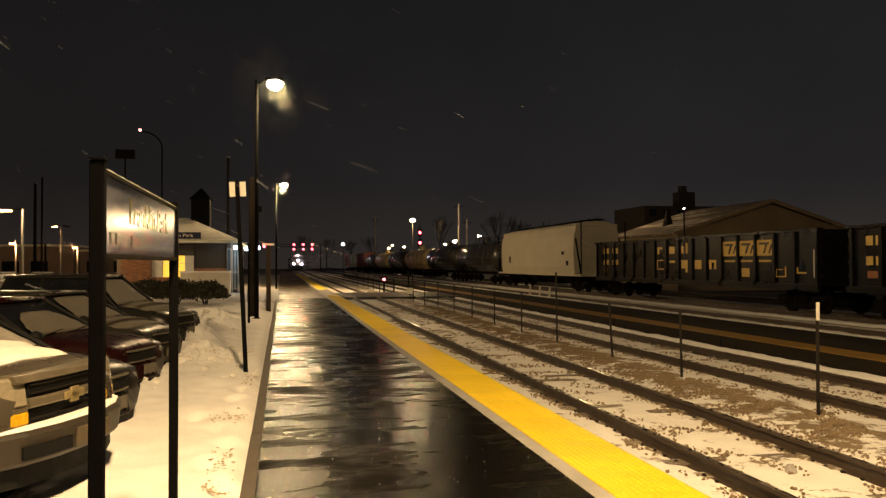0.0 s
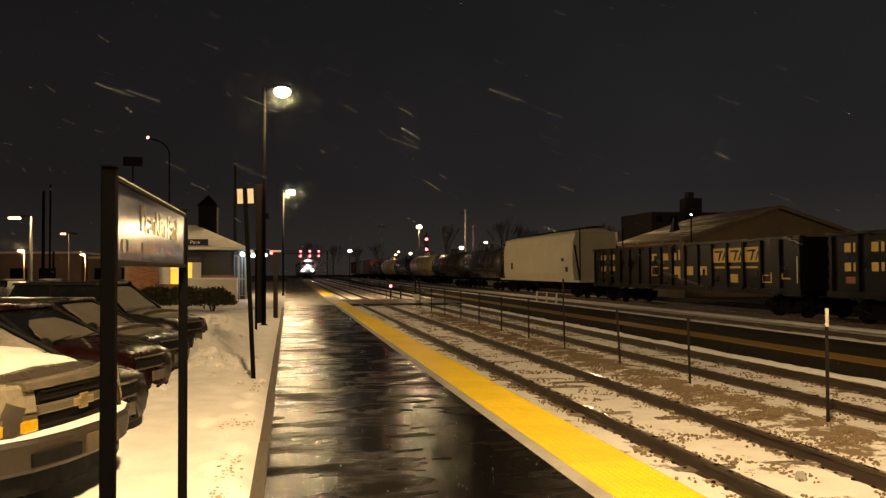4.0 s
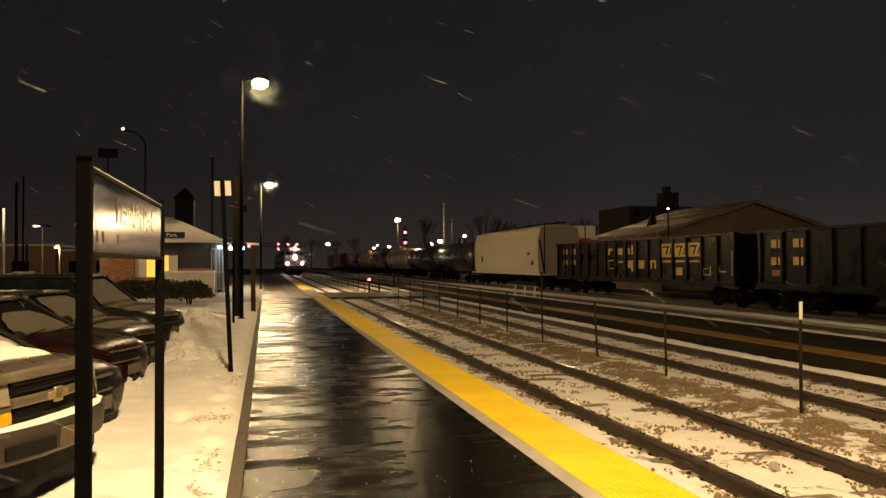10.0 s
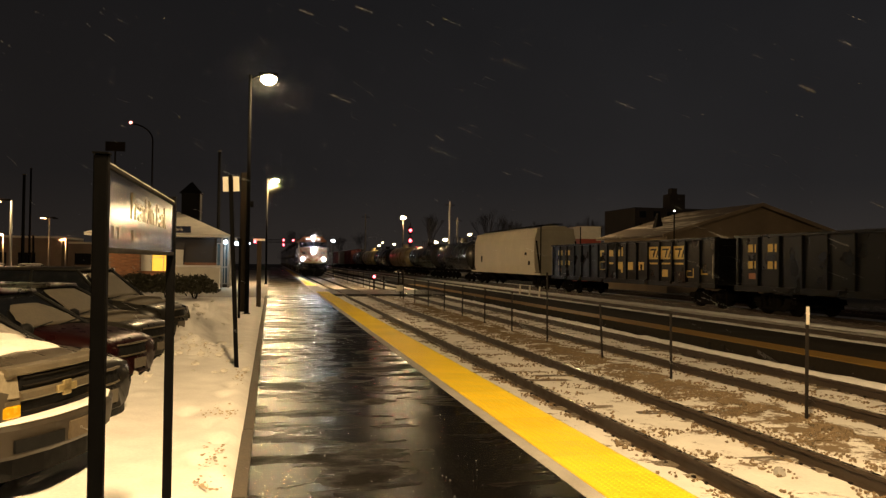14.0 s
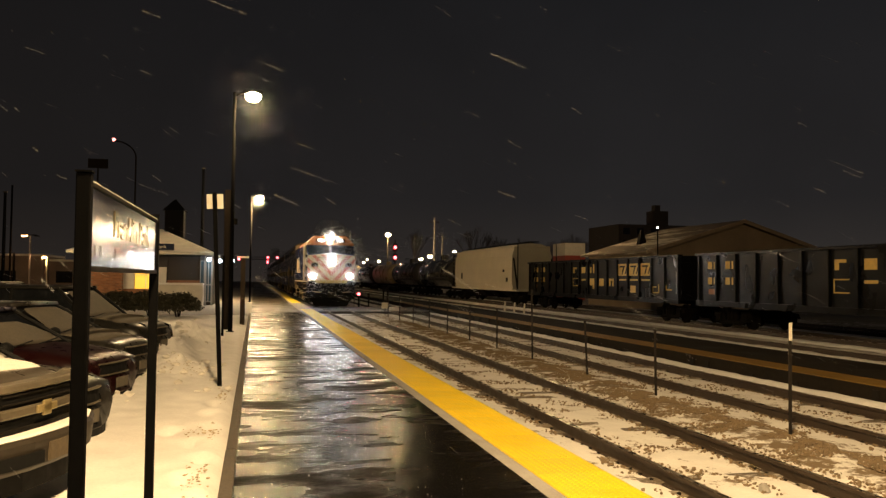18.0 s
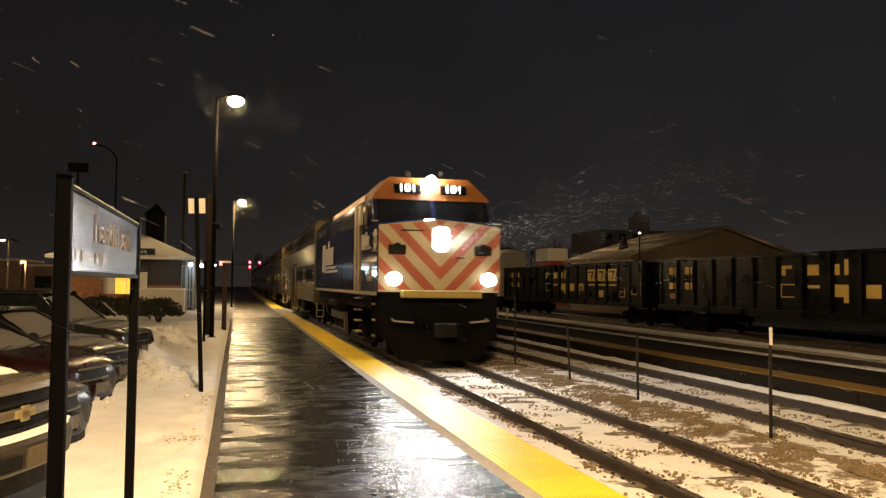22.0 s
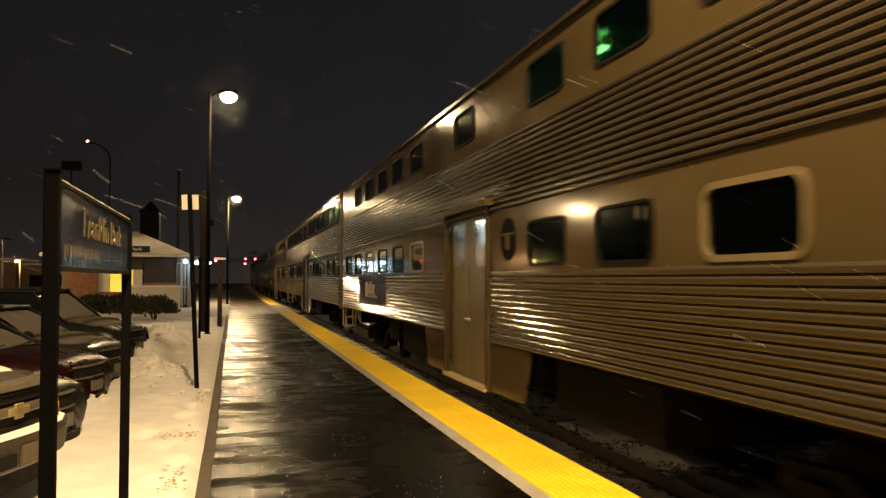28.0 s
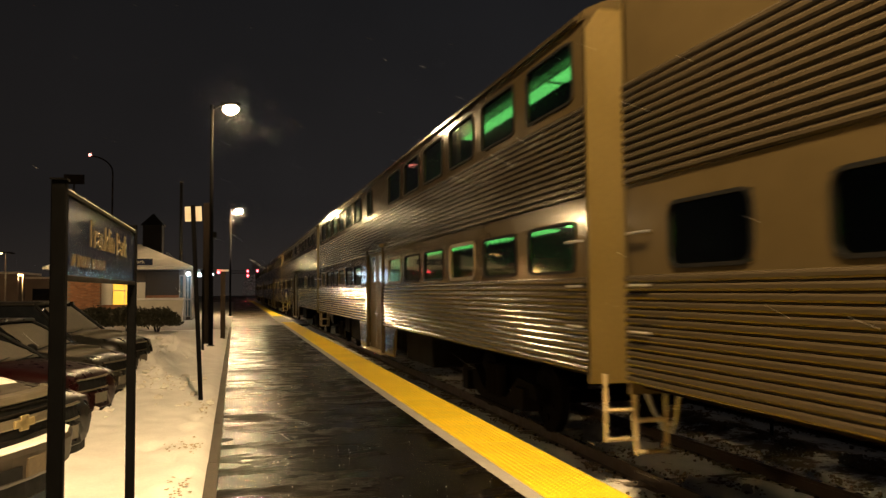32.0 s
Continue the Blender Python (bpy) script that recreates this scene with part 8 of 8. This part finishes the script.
# snow in the air round the platform: long veils that drift through the view
WINDS = ((4.2, -1.6, -1.9), (5.6, -0.6, -1.9), (2.8, -2.4, -2.2))


def veil(wind):
    w = Vector(wind)

    def place(rng):
        y = 3.0 + 26 * rng.random() ** 1.3
        p = Vector((rng.uniform(-0.55, 0.75) * y, y, 1.8 + rng.uniform(-0.3, 0.5) * y))
        return tuple(p - w * rng.uniform(0, 32))
    return place


veils = [(flakes("falling_snow", "sparse falling snowflakes in the lamp light", 4200, veil(w), (0.0045, 0.0090), 30 + k), w) for k, w in enumerate(WINDS)]

# scattered grains of snow on the wet platform
def on_platform(rng):
    return (rng.uniform(-0.1, 2.35), 3.6 + 16 * rng.random() ** 1.8, 0.004)


grains = flakes("snow_grains", "scattered grains of snow on the wet asphalt", 420, on_platform, (0.002, 0.0055), 61)

# ---- what moves ----
NOSE = ((0, 245), (6, 181), (9, 149), (13, 105.6), (16, 73), (18, 52.5), (19, 44), (20.5, 31.3), (22, 19.2), (23, 11.9), (24, 5.1), (25.5, -4.6), (28, -17.6), (30.4, -29.3), (32, -36.0))
ROLLED = ((0, 0), (5, 1.75), (9, 3.45), (13, 5.3), (19, 7.75), (23, 9.3), (32, 12.3))


def between(rows, t):
    return float(np.interp(t, [r[0] for r in rows], [r[1] for r in rows]))


def turning(wheel, rows, sign):
    """Rows that roll a wheelset along, under a quarter turn at a time."""
    r, y0 = wheel.matrix_basis.translation.z, wheel.matrix_basis.translation.y
    out, last = [], None
    for k in range(32 * FPS + 1):
        t = k / FPS
        a = sign * (between(rows, t) - rows[0][1]) / r
        if last is None or k == 32 * FPS or abs(a + sign * (between(rows, t + 1 / FPS) - between(rows, t)) / r - last) > 1.25:
            out.append((t, Matrix.Translation((0, y0, r)) @ Matrix.Rotation(a, 4, "X")))
            last = a
    return out


def motions():
    for car, back, wheels in train:
        walk(car, [(t, pose(4.86, y + back, -0.165)) for t, y in NOSE])
        for w in wheels:
            walk(w, turning(w, NOSE, -1))
    for car, y0, wheels in freight:
        walk(car, [(t, pose(19.5, y0 + y, -0.05)) for t, y in ROLLED])
        for w in wheels:
            walk(w, turning(w, ROLLED, -1))
    walk(beam_snow, [(t, pose(4.86, y, -0.165)) for t, y in NOSE])
    walk(plume_snow, [(t, pose(4.86, y, -0.165)) for t, y in NOSE])
    # the glare flakes ride before the nose until the train runs through them and leaves them behind
    walk(glare_snow, [(t, pose(4.86, between(NOSE, t), -0.165)) for t in (0, 6, 9, 13, 16, 18)] + [(t, pose(4.86, y, -0.165)) for t, y in ((18.6, 48.2), (19.2, 46.8), (20, 48.5), (21, 51), (24, 60), (28, 80), (32, 100))])
    for cloud, wind in veils:
        walk(cloud, [(t, Matrix.Translation(Vector(wind) * t)) for t in range(0, 33, 4)])


motions()
